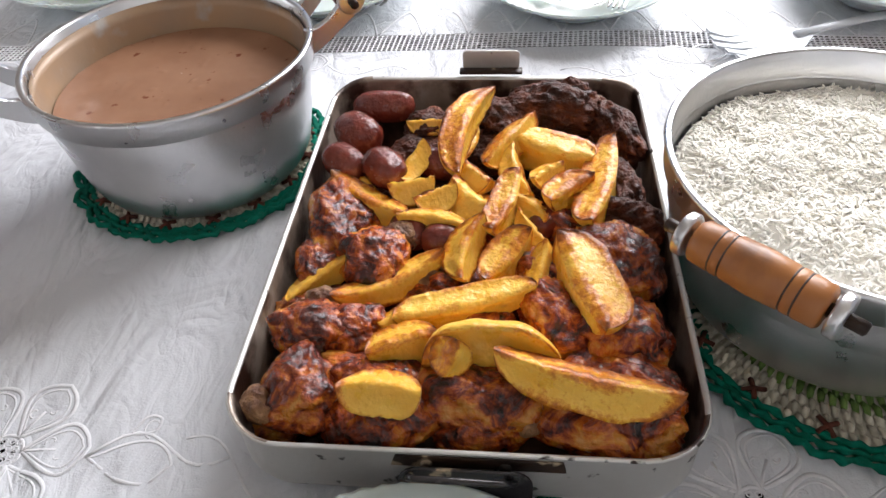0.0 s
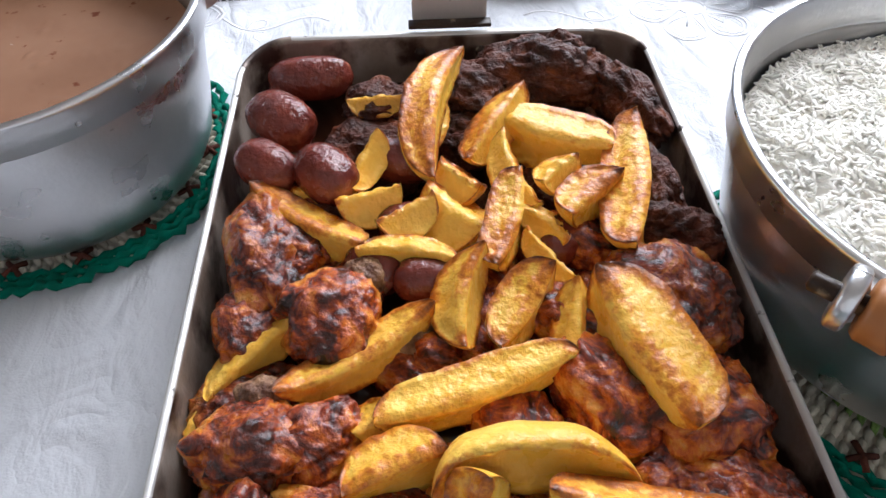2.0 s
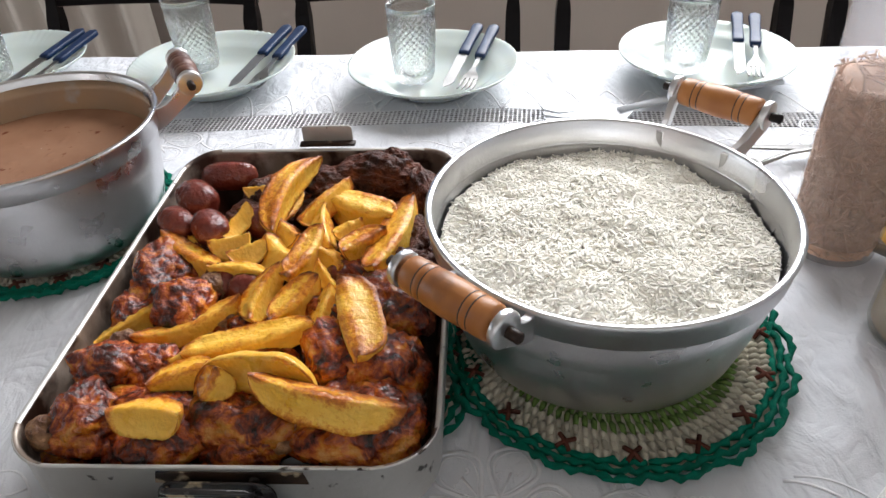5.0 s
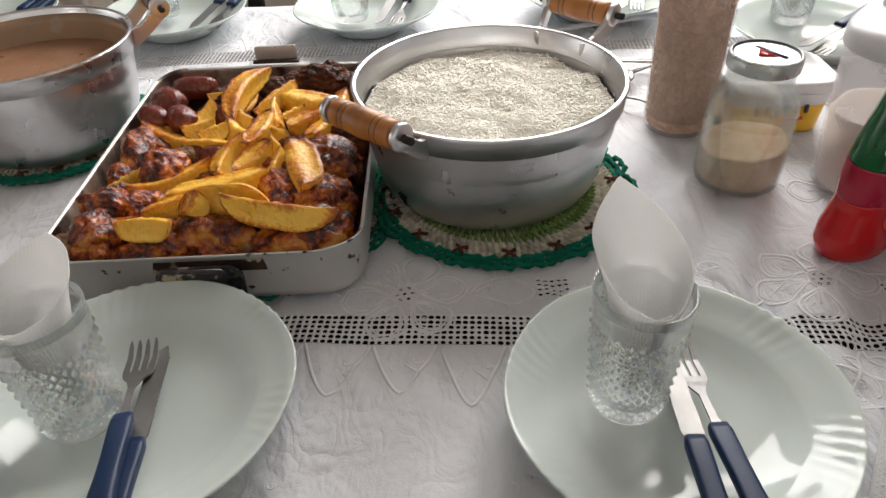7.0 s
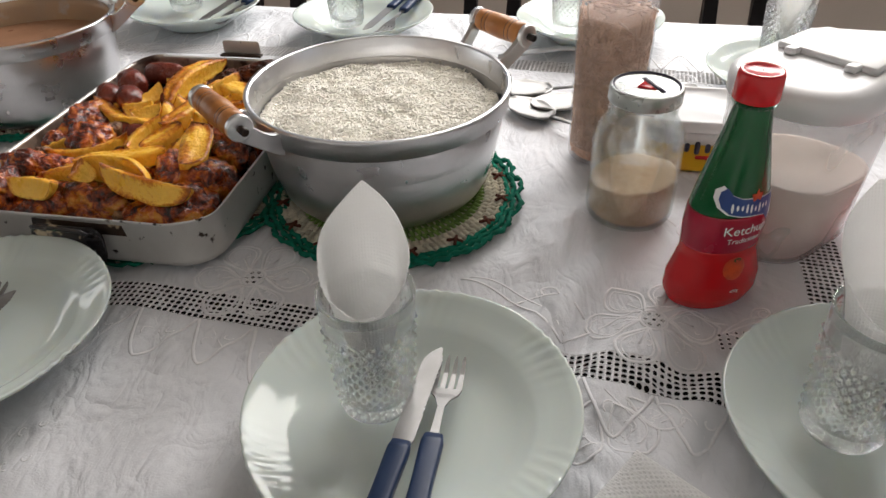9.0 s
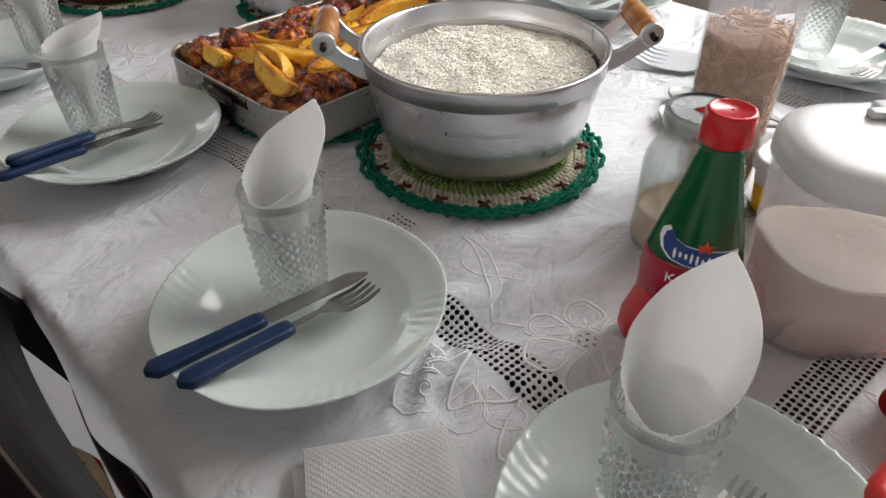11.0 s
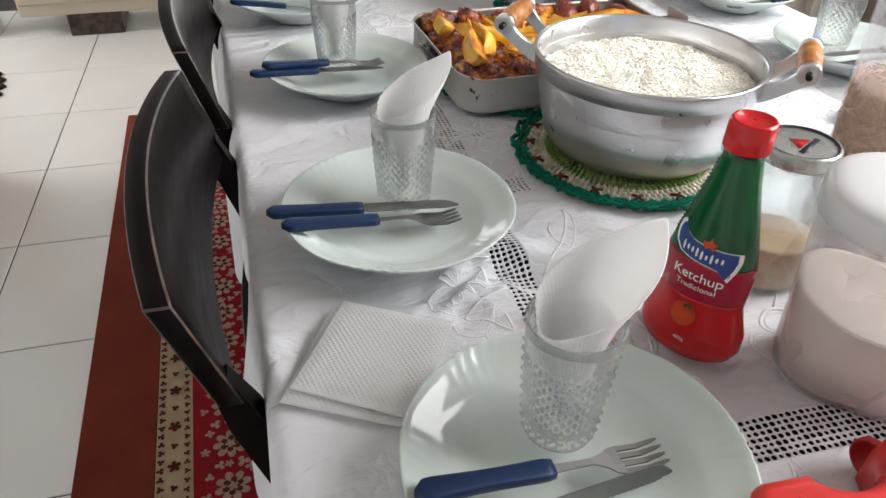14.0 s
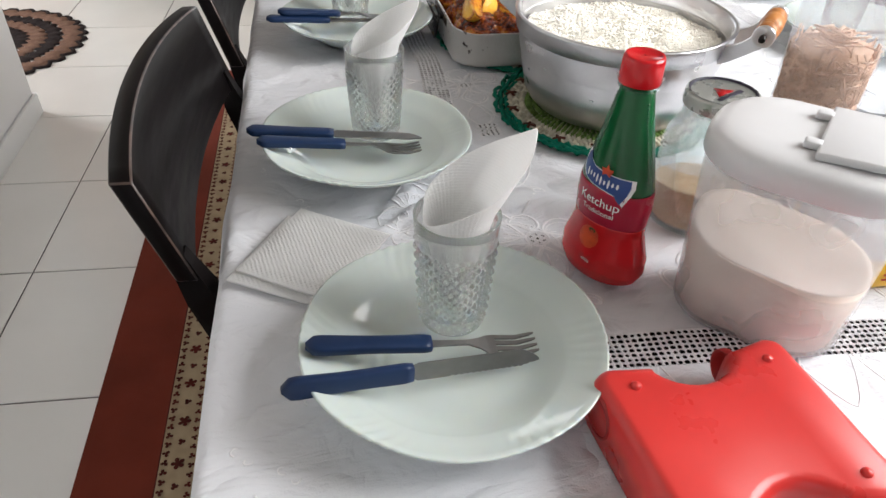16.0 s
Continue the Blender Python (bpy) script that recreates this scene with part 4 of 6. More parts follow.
# third pot, dark red, at the far end
trivet(-0.80, 0.14, 0.145, "round green and cream crochet trivet under the dark red pot", 3)
ENAMEL = mat("dark_red_enamel", (0.13, 0.01, 0.015), (0.10, 0.008, 0.012), 8, 0.2, 0, 0.03, 60)
rp = thing("red_pot", "dark burgundy enamelled pot with a lid on a crochet trivet", "pot", pose(-0.81, 0.12, TOP))
part("body", mk("body", *lathe([(0.001, 0.0105), (0.10, 0.0105), (0.112, 0.018), (0.122, 0.06), (0.125, 0.10), (0.127, 0.104), (0.123, 0.104), (0.12, 0.10), (0.11, 0.03), (0.001, 0.02)], 72)), ENAMEL, rp)
part("lid", mk("lid", *lathe([(0.126, 0.1045), (0.127, 0.108), (0.10, 0.120), (0.05, 0.128), (0.001, 0.130)], 72)), ENAMEL, rp)
part("knob", mk("knob", *lathe([(0.006, 0.129), (0.006, 0.138), (0.016, 0.142), (0.017, 0.150), (0.012, 0.154), (0.001, 0.155)], 24)), BURNT, rp)


# ---------- roasting pan ----------
PC, PTURN = (-0.185, 0.193), 1.2
PW, PL, PZ = 0.290, 0.408, 0.820


def pan():
    t = thing("roasting_pan", "rectangular aluminium roasting pan blackened with burnt fat", "pan", pose(PC[0], PC[1], TOP + 0.006, 0, 0, PTURN))
    h = PZ - TOP - 0.006
    levels = [(0.0, -0.008, 0.004), (0.003, -0.001, 0.004), (0.010, 0.001, 0.004), (h - 0.003, 0.0, 0.004), (h, 0.0025, 0.004), (h + 0.001, 0.0012, 0.004),
              (h - 0.001, -0.0015, 0.004), (h - 0.004, -0.002, 0.004), (0.012, -0.003, 0.004), (0.005, -0.012, 0.004)]

    def body_mesh():
        vs, fs = [], []
        n = 0
        for z, grow, _ in levels:
            ring = rounded(PW + 2 * grow, PL + 2 * grow, 0.040 + grow, 8)
            n = len(ring)
            for k, (x, y) in enumerate(ring):
                vs.append((x, y, z + (0.0012 * math.sin(k * 0.7) if z > 0.035 else 0)))
        for k in range(len(levels) - 1):
            for i in range(n):
                fs.append((k * n + i, k * n + (i + 1) % n, (k + 1) * n + (i + 1) % n, (k + 1) * n + i))
        fs.append(tuple(range(n - 1, -1, -1)))
        fs.append(tuple(range((len(levels) - 1) * n, len(levels) * n)))
        return vs, fs
    pm = mk("body", *body_mesh())
    pm.materials.append(PANMET)
    pm.materials.append(PANIN)
    for f in pm.polygons:
        c = f.center
        if (abs(c.x) < PW / 2 - 0.001 and abs(c.y) < PL / 2 - 0.001 and c.z > 0.007 and f.normal.z > -0.2 and f.normal.xy.dot(c.xy) < 0) or (f.normal.z > 0.5 and c.z < 0.02):
            f.material_index = 1
    part("body", pm, None, t)
    part("burnt_patch", slab([(-0.050, -0.022), (-0.036, -0.027), (-0.020, -0.024), (0.0, -0.028), (0.030, -0.025), (0.048, -0.021), (0.053, 0.004), (0.050, 0.019), (-0.047, 0.019), (-0.053, 0.0)], -0.0006, 0.0006, 0.0004, pose(0.010, -PL / 2 + 0.0006, h - 0.025, 93.5, 0, 0)), BURNT, t, "burnt black fat run down the front wall")
    # front and back plates with folded grips
    for s, nm in ((-1, 0), (1, 180)):
        g = pose(0, 0, 0, 0, 0, nm)
        y = -PL / 2 - 0.0025
        pl = rounded(0.078, 0.040, 0.012, 5)
        if s < 0:
            part("handle_plate", slab([(x * 1.0 + 0.004, z) for x, z in pl], -0.0012, 0.0012, 0.0006, g @ pose(0, y - 0.0085, h - 0.026, 90 - 8, 0, 0)), SCORCH, t, "scorched black folded grip")
            part("handle_lip", mk("handle_lip", *tube([g @ Vector(p) for p in ((-0.030, y - 0.006, h - 0.016), (-0.027, y - 0.012, h - 0.006), (-0.024, y - 0.013, h - 0.005), (0.026, y - 0.013, h - 0.006), (0.028, y - 0.012, h - 0.009), (0.034, y - 0.006, h - 0.016))], 0.0022, 8)), SCORCH, t)
        else:
            part("handle_plate", slab(rounded(0.056, 0.020, 0.004, 4), -0.001, 0.001, 0.0005, g @ pose(-0.005, y + 0.001 - 0.012, h + 0.012, 90, 0, 0)), PANMET, t, "upright folded metal grip")
            part("handle_base", box(0.062, 0.010, 0.003, 0.001, g @ pose(-0.005, y - 0.006, h + 0.0025)), BURNT, t)
        for rx in (-0.028, 0.018):
            part("rivet", mk("rivet", *tube([g @ Vector((rx + (0.009 if s < 0 else 0), -PL / 2 - 0.004, h - 0.014)), g @ Vector((rx + (0.009 if s < 0 else 0), -PL / 2 + 0.007, h - 0.014))], [0.0034, 0.0042], 10)), BURNT, t)
    return t


pan_trivet = trivet(-0.165, 0.140, 0.150, "flat green and cream crochet trivet under the roasting pan", 4)
pan_trivet.scale = (1, 1, 0.65)
roasting_pan = pan()
jm = slab(rounded(PW - 0.016, PL - 0.016, 0.032, 8), TOP + 0.0125, TOP + 0.023, 0)
solo("roasting_juice", jm, JUICE, "dark glossy roasting juice in the pan", "juice", pose(PC[0], PC[1], 0, 0, 0, PTURN))


def wedge_mesh(ln, w, hgt, bend, seed, brown):
    """A potato wedge: a segment of a long potato, with a curved skin and two cut faces that meet in a ridge."""
    vs, fs, cr = [], [], []
    rnd = random.Random(seed)
    n, nc, ns = 29, 6, 9
    half = radians(rnd.uniform(40, 50))
    R = w / (2 * math.sin(half))
    zs = min(1.15, max(0.9, hgt / R))
    hgt = R * zs
    p0, p1 = rnd.uniform(2.0, 3.2), rnd.uniform(2.0, 3.2)
    curl = rnd.uniform(-0.10, 0.10) * ln
    for i in range(n):
        u = -math.cos(math.pi * i / (n - 1))
        r = R * (max(0.0, 1 - abs(u) ** (p0 if u < 0 else p1)) ** 0.5 + 0.015)
        sec = []
        for k in range(nc):
            t = k / nc
            sec.append((t, -half, 0))
        for k in range(ns):
            sec.append((1.0 if 0 < k < ns - 1 else 0.965, -half + 2 * half * k / (ns - 1), 1))
        for k in range(nc - 1, 0, -1):
            sec.append((k / nc, half, 0))
        for t, a, skin in sec:
            q = Vector((u * ln * 55, math.sin(a) * t * 2.2 + seed * 3.7, t * 2.2))
            sag = -0.16 * math.sin(math.pi * t) if not skin else 0.0
            t = 0.10 + 0.90 * t if not skin else t
            rr = r * t * (1 + 0.05 * noise.noise(q * 0.6))
            y = rr * math.sin(a * (1 + sag))
            z = -rr * math.cos(a * (1 + sag)) * zs
            lump = 0.0010 * noise.noise(q * 1.7) + 0.0006 * noise.noise(q * 4.1)
            vs.append((0.5 * ln * u, y + curl * (1 - u * u) + lump, z + bend * (1 - u * u) + 0.42 * hgt + lump * (0.3 if skin else 1.6)))
            edge = max(0, 1 - abs(t - 1) * 4) * (1.0 if abs(abs(a) - half) < 0.02 else 0.25)
            tip = max(0, abs(u) - 0.74) / 0.26
            ridge = max(0, 1 - t * 2.6)
            v = 0.34 * noise.noise(q * 0.35)
            if skin and abs(abs(a) - half) > 0.02:
                c = 0.0 + 0.34 * tip + v * 0.5
            else:
                c = ((0.36 if a > 0 else 0.14) if brown > 0 else ((0.14 if a > 0 else 0.02) if brown == 0 else 0.0)) + 0.42 * edge + 0.38 * tip + (0.36 if brown > 0 else 0.20) * ridge + 0.9 * v
            cr.append(c)
    s = len(sec)
    for i in range(n - 1):
        for j in range(s):
            fs.append((i * s + j, i * s + (j + 1) % s, (i + 1) * s + (j + 1) % s, (i + 1) * s + j))
    fs += [tuple(range(s - 1, -1, -1)), tuple(range((n - 1) * s, n * s))]
    me = mk("potato_wedge", vs, fs)
    me.materials.append(POTATO)
    at = me.attributes.new("crust", "FLOAT", "POINT")
    at.data.foreach_set("value", cr)
    return me


wedges = [0]


def wedge(xa, ya, za, xb, yb, zb, w, hgt=0.022, roll=0, brown=1, bend=0.0):
    """From tip to tip, with its width; roll turns it about its length."""
    wedges[0] += 1
    a, b = Vector((xa, ya, za)), Vector((xb, yb, zb))
    d = b - a
    me = wedge_mesh(d.length * 1.06, w * 1.32, hgt, bend, wedges[0], brown)
    q = d.to_track_quat("X", "Z").to_matrix().to_4x4()
    ob = part("potato_wedge", me, None, None, "", Matrix.Translation((a + b) / 2) @ q @ pose(0, 0, -0.25 * hgt, roll + random.Random(wedges[0]).uniform(-14, 14), 0, 0))
    tagged(ob, "golden roast potato wedge browned along its ridge" if brown > 0 else "smooth yellow roast potato wedge", "potato", "roast potatoes")


wedge(-0.160, 0.041, 0.848, -0.057, 0.022, 0.842, 0.024, 0.030, 22, 1, 0.004)
wedge(-0.206, 0.056, 0.838, -0.123, 0.056, 0.838, 0.041, 0.034, 98, -1, 0.000)
wedge(-0.245, 0.053, 0.826, -0.203, 0.069, 0.830, 0.024, 0.026, 34, 1, 0.002)
wedge(-0.196, 0.029, 0.838, -0.188, 0.045, 0.852, 0.021, 0.026, 30, 1, 0.000)
wedge(-0.253, 0.016, 0.838, -0.205, 0.014, 0.838, 0.024, 0.024, 8, 0, 0.000)
wedge(-0.232, 0.088, 0.826, -0.142, 0.116, 0.832, 0.023, 0.028, 36, 0, 0.003)
wedge(-0.279, 0.103, 0.826, -0.208, 0.145, 0.830, 0.020, 0.028, 36, 1, -0.004)
wedge(-0.315, 0.106, 0.812, -0.275, 0.144, 0.822, 0.019, 0.028, 30, 0, 0.000)
wedge(-0.321, 0.087, 0.806, -0.310, 0.105, 0.810, 0.018, 0.022, 0, 0, 0.000)
wedge(-0.242, 0.080, 0.818, -0.228, 0.093, 0.822, 0.022, 0.024, 0, 0, 0.000)
wedge(-0.280, 0.155, 0.815, -0.247, 0.177, 0.818, 0.018, 0.022, 0, 0, 0.000)
wedge(-0.305, 0.238, 0.824, -0.240, 0.191, 0.824, 0.022, 0.026, 25, 1, 0.002)
wedge(-0.243, 0.183, 0.828, -0.192, 0.174, 0.828, 0.016, 0.022, 34, 0, 0.000)
wedge(-0.192, 0.120, 0.826, -0.180, 0.172, 0.838, 0.021, 0.026, 28, 1, 0.000)
wedge(-0.177, 0.122, 0.828, -0.148, 0.162, 0.838, 0.024, 0.028, 28, 1, 0.000)
wedge(-0.138, 0.113, 0.824, -0.132, 0.151, 0.834, 0.017, 0.024, 10, 0, 0.000)
wedge(-0.116, 0.152, 0.842, -0.088, 0.072, 0.838, 0.037, 0.030, 38, 1, 0.004)
wedge(-0.104, 0.174, 0.836, -0.081, 0.277, 0.836, 0.029, 0.030, 38, 1, 0.004)
wedge(-0.131, 0.198, 0.836, -0.099, 0.227, 0.838, 0.024, 0.026, 30, 1, 0.000)
wedge(-0.141, 0.220, 0.836, -0.119, 0.238, 0.838, 0.018, 0.022, 0, 0, 0.000)
wedge(-0.152, 0.193, 0.826, -0.130, 0.162, 0.822, 0.012, 0.020, 0, 0, 0.000)
wedge(-0.154, 0.208, 0.830, -0.130, 0.185, 0.826, 0.015, 0.022, 0, 0, 0.000)
wedge(-0.176, 0.166, 0.834, -0.158, 0.228, 0.840, 0.022, 0.028, 30, 1, 0.003)
wedge(-0.207, 0.238, 0.828, -0.185, 0.348, 0.838, 0.026, 0.030, 34, 1, 0.004)
wedge(-0.221, 0.266, 0.822, -0.202, 0.318, 0.832, 0.025, 0.026, 0, 1, 0.000)
wedge(-0.180, 0.252, 0.826, -0.143, 0.309, 0.836, 0.024, 0.028, 0, 1, 0.004)
wedge(-0.154, 0.290, 0.830, -0.092, 0.259, 0.832, 0.033, 0.030, 34, 0, 0.006)
wedge(-0.160, 0.265, 0.834, -0.144, 0.211, 0.828, 0.018, 0.024, 0, 0, 0.000)
wedge(-0.204, 0.228, 0.822, -0.175, 0.194, 0.824, 0.033, 0.014, 0, 0, 0.000)
wedge(-0.257, 0.219, 0.824, -0.221, 0.225, 0.828, 0.023, 0.024, 0, 0, 0.000)
wedge(-0.232, 0.197, 0.828, -0.202, 0.214, 0.832, 0.019, 0.022, 0, 1, 0.000)
wedge(-0.249, 0.234, 0.822, -0.233, 0.268, 0.834, 0.017, 0.022, 0, 0, 0.000)
wedge(-0.196, 0.247, 0.828, -0.175, 0.224, 0.828, 0.021, 0.022, 0, 1, 0.000)
wedge(-0.257, 0.323, 0.816, -0.221, 0.323, 0.818, 0.016, 0.020, 0, 0, 0.000)
wedge(-0.285, 0.238, 0.816, -0.268, 0.233, 0.818, 0.013, 0.018, 0, 0, 0.000)
wedge(-0.204, 0.155, 0.816, -0.193, 0.141, 0.816, 0.017, 0.020, 0, 0, 0.000)



def sausage(x, y, z, turn, ln=0.052, r=0.0185, tilt=0):
    pr = []
    for k in range(29):
        u = -1 + 2 * k / 28
        pr.append((u * ln / 2, r * (max(0.0, 1 - abs(u) ** 3.0) ** 0.52 + 0.06)))
    vf = tube([(a, 0.002 * math.sin(a * 60), 0) for a, _ in pr], [q for _, q in pr], 28)
    vs = []
    for v in vf[0]:
        v = Vector(v)
        o = Vector((v.x * 60, v.y * 160, v.z * 160)) + Vector((x * 90, y * 90, 0))
        vs.append(v * (1 + 0.05 * noise.noise(o * 0.5) + 0.03 * (1 - abs(noise.noise(o)) * 2)))
    solo("sausage_piece", mk("sausage_piece", vs, vf[1]), SAUSAGE, "short dark red smoked sausage piece with shiny skin", "sausage", pose(x, y, z, 0, tilt, turn), "sausage pieces")


def flesh(sx, sy, sz, seed, shape=None, rough=1.0):
    """Roasted meat: a lump with torn ridges and fine wrinkles."""
    bm = bmesh.new()
    bmesh.ops.create_icosphere(bm, subdivisions=5, radius=1)
    off = Vector((seed * 7.3, seed * 3.1, seed * 1.7))
    for v in bm.verts:
        c = v.co.copy()
        d = 1 + 0.22 * noise.noise(c * 1.6 + off) + 0.13 * (1 - 2 * abs(noise.noise(c * 2.6 + off))) * rough
        d += 0.06 * (1 - 2 * abs(noise.noise(Vector((c.x * 3, c.y * 6, c.z * 6)) + off))) * rough + 0.022 * (1 - 2 * abs(noise.noise(c * 9 + off))) + 0.012 * noise.noise(c * 20 + off)
        p = c * d
        if shape:
            p = shape(p)
        v.co = Vector((p.x * sx, p.y * sy, p.z * sz))
    return bm


def inside(x, y, r):
    """Keeps a piece clear of the pan's walls."""
    k = min(r, 0.03) + 0.012
    return (min(max(x, PC[0] - PW / 2 + k), PC[0] + PW / 2 - k), min(max(y, PC[1] - PL / 2 + k), PC[1] + PL / 2 - k))


def drumstick(x, y, z, turn, ln=0.085, r=0.03, tilt=0, seed=1, bone=True, roll=0):
    x, y = inside(x, y, r * 1.15)
    t = thing("chicken_drumstick" if bone else "chicken_thigh", "glazed roast chicken drumstick with its bone end" if bone else "glazed dark roast chicken thigh", "chicken", pose(x, y, z, roll, tilt, turn), "roast chicken pieces")

    def shp(p):
        k = 1 - 0.30 * p.x - 0.10 * p.x * p.x if bone else 1 + 0.12 * math.sin(3 * p.y)
        return Vector((p.x, p.y * k, p.z * k))
    part("meat", flesh(ln / 2 + 0.008, r * 1.14, r * 0.98, seed, shp), CHICKEN, t)
    if bone:
        part("bone", flesh(0.0105, 0.0120, 0.0115, seed + 9, None, 0.6), BONE, t, "rounded bone end", pose(ln / 2 + 0.006, 0, 0.002))
    return t


def meat(x, y, z, turn, sx, sy, sz, seed, tilt=0, material=None, label="charred dark pork rib meat"):
    x, y = inside(x, y, min(sx, sy) * 1.15)
    solo("rib_meat", flesh(sx, sy, sz, seed, None, 1.5), material or MEAT, label, "meat", pose(x, y, z, 0, tilt, turn), "rib meat pieces")


drumstick(-0.288, 0.022, 0.812, -148, 0.031, 0.022, 0, 1, True)
drumstick(-0.289, 0.080, 0.812, 84, 0.029, 0.021, 0, 2, True)
drumstick(-0.261, 0.078, 0.812, 29, 0.029, 0.014, 0, 3, False)
drumstick(-0.244, 0.046, 0.806, 173, 0.065, 0.015, 0, 4, False)
drumstick(-0.214, 0.014, 0.808, 23, 0.046, 0.014, 0, 5, True)
drumstick(-0.175, 0.034, 0.808, 171, 0.058, 0.021, 0, 6, False)
drumstick(-0.098, 0.018, 0.804, 180, 0.077, 0.019, 0, 7, True)
drumstick(-0.062, 0.087, 0.806, 164, 0.045, 0.026, 0, 8, False)
drumstick(-0.072, 0.152, 0.815, 123, 0.047, 0.024, 0, 9, False)
drumstick(-0.053, 0.043, 0.806, 165, 0.040, 0.022, 0, 10, False)
drumstick(-0.307, 0.194, 0.810, 99, 0.069, 0.019, 0, 11, False)
drumstick(-0.313, 0.146, 0.805, 104, 0.025, 0.015, 0, 12, False)
drumstick(-0.255, 0.151, 0.812, 54, 0.039, 0.021, 0, 13, True)
drumstick(-0.284, 0.201, 0.806, 137, 0.030, 0.018, 0, 14, False)
drumstick(-0.120, 0.100, 0.808, 117, 0.055, 0.020, 0, 15, False)
drumstick(-0.133, 0.145, 0.806, 146, 0.029, 0.016, 0, 16, False)
drumstick(-0.099, 0.057, 0.803, 146, 0.029, 0.020, 0, 17, False)
drumstick(-0.118, 0.199, 0.806, 140, 0.039, 0.015, 0, 18, False)
drumstick(-0.170, 0.011, 0.800, -168, 0.035, 0.014, 0, 19, False)
drumstick(-0.254, 0.021, 0.797, -122, 0.020, 0.013, 0, 20, False)
drumstick(-0.205, 0.129, 0.804, 142, 0.016, 0.012, 0, 21, True)
drumstick(-0.167, 0.088, 0.800, 123, 0.045, 0.017, 0, 22, False)
sausage(-0.287, 0.364, 0.806, 0, 0.060, 0.0150)
sausage(-0.300, 0.305, 0.815, -50, 0.049, 0.0171)
sausage(-0.303, 0.258, 0.818, -45, 0.042, 0.0142)
sausage(-0.266, 0.247, 0.820, -55, 0.043, 0.0158)
sausage(-0.223, 0.267, 0.812, -20, 0.044, 0.0137)
sausage(-0.219, 0.211, 0.812, 10, 0.032, 0.0124)
sausage(-0.236, 0.181, 0.810, -30, 0.035, 0.0133)
sausage(-0.208, 0.169, 0.814, -10, 0.035, 0.0117)
sausage(-0.131, 0.193, 0.812, 40, 0.031, 0.0110)
sausage(-0.158, 0.158, 0.810, 20, 0.025, 0.0106)
meat(-0.120, 0.354, 0.812, -12, 0.043, 0.023, 0.020, 1)
meat(-0.170, 0.343, 0.806, 10, 0.024, 0.024, 0.016, 2)
meat(-0.063, 0.319, 0.812, -70, 0.038, 0.014, 0.018, 3)
meat(-0.062, 0.240, 0.808, -80, 0.030, 0.014, 0.016, 4)
meat(-0.060, 0.195, 0.812, -20, 0.024, 0.013, 0.018, 5)
meat(-0.207, 0.332, 0.800, 0, 0.024, 0.024, 0.012, 6)
meat(-0.106, 0.386, 0.814, 0, 0.016, 0.012, 0.016, 7)
meat(-0.239, 0.336, 0.803, 0, 0.019, 0.019, 0.012, 8)
meat(-0.049, 0.156, 0.808, -60, 0.023, 0.010, 0.016, 9)
meat(-0.109, 0.256, 0.800, 0, 0.029, 0.024, 0.014, 10)
meat(-0.261, 0.229, 0.798, 0, 0.022, 0.022, 0.014, 11)

rn = random.Random(21)
for k in range(16):
    bx, by = rn.uniform(-0.115, 0.115), rn.uniform(-0.17, 0.06)
    drumstick(PC[0] + bx, PC[1] + by, 0.793, rn.uniform(0, 360), rn.uniform(0.04, 0.06), rn.uniform(0.014, 0.019), 0, 40 + k, False)
for x, y, a in ((0.02, 0.12, 20), (0.09, 0.09, 80), (-0.05, 0.10, -30), (0.06, 0.16, 5)):
    meat(PC[0] + x, PC[1] + y, 0.794, a, 0.032, 0.024, 0.016, int(a) + 60)


# ---------- place settings ----------
def plate_mesh():
    R = 0.1228
    prof = [(0.001, 0.0035), (0.052, 0.0030), (0.056, 0.0), (0.060, 0.0), (0.064, 0.0035), (0.084, 0.015), (0.094, 0.0215), (0.110, 0.0300), (0.1205, 0.0365), (0.1226, 0.0388), (0.1224, 0.0402),
            (0.1205, 0.0400), (0.1150, 0.0366), (0.1085, 0.0328), (0.1010, 0.0290), (0.0930, 0.0258), (0.0890, 0.0232), (0.0780, 0.0155), (0.0660, 0.0098), (0.0550, 0.0078), (0.030, 0.0070), (0.001, 0.0070)]

    def warp(r, z, a):
        # embossed sprigs on the rim, six groups
        g = (a * 6 / (2 * math.pi)) % 1.0
        k = max(0, 1 - abs(g - 0.5) / 0.27) if r > 0.095 and z > 0.028 else 0
        e = max(-0.3, math.sin(g * 2 * math.pi * 11 + (r - 0.1) * 260))
        t = min(1, max(0, (r - 0.097) / 0.012))
        z += 0.0016 * k ** 0.6 * e * t if k else 0
        if r > 0.118:
            r += 0.0007 * (math.cos(6 * a) + 0.6 * k * e)
        return r, z
    return mk("plate", *lathe(prof, 216, warp))


PLATE = plate_mesh()
PLATE.materials.append(OPAL)


def plate(x, y, turn):
    return solo("deep_plate", PLATE, OPAL, "pale green-white opal glass plate with embossed rim", "plate", pose(x, y, TOP + 0.0012, 0, 0, turn), "plates on the table")


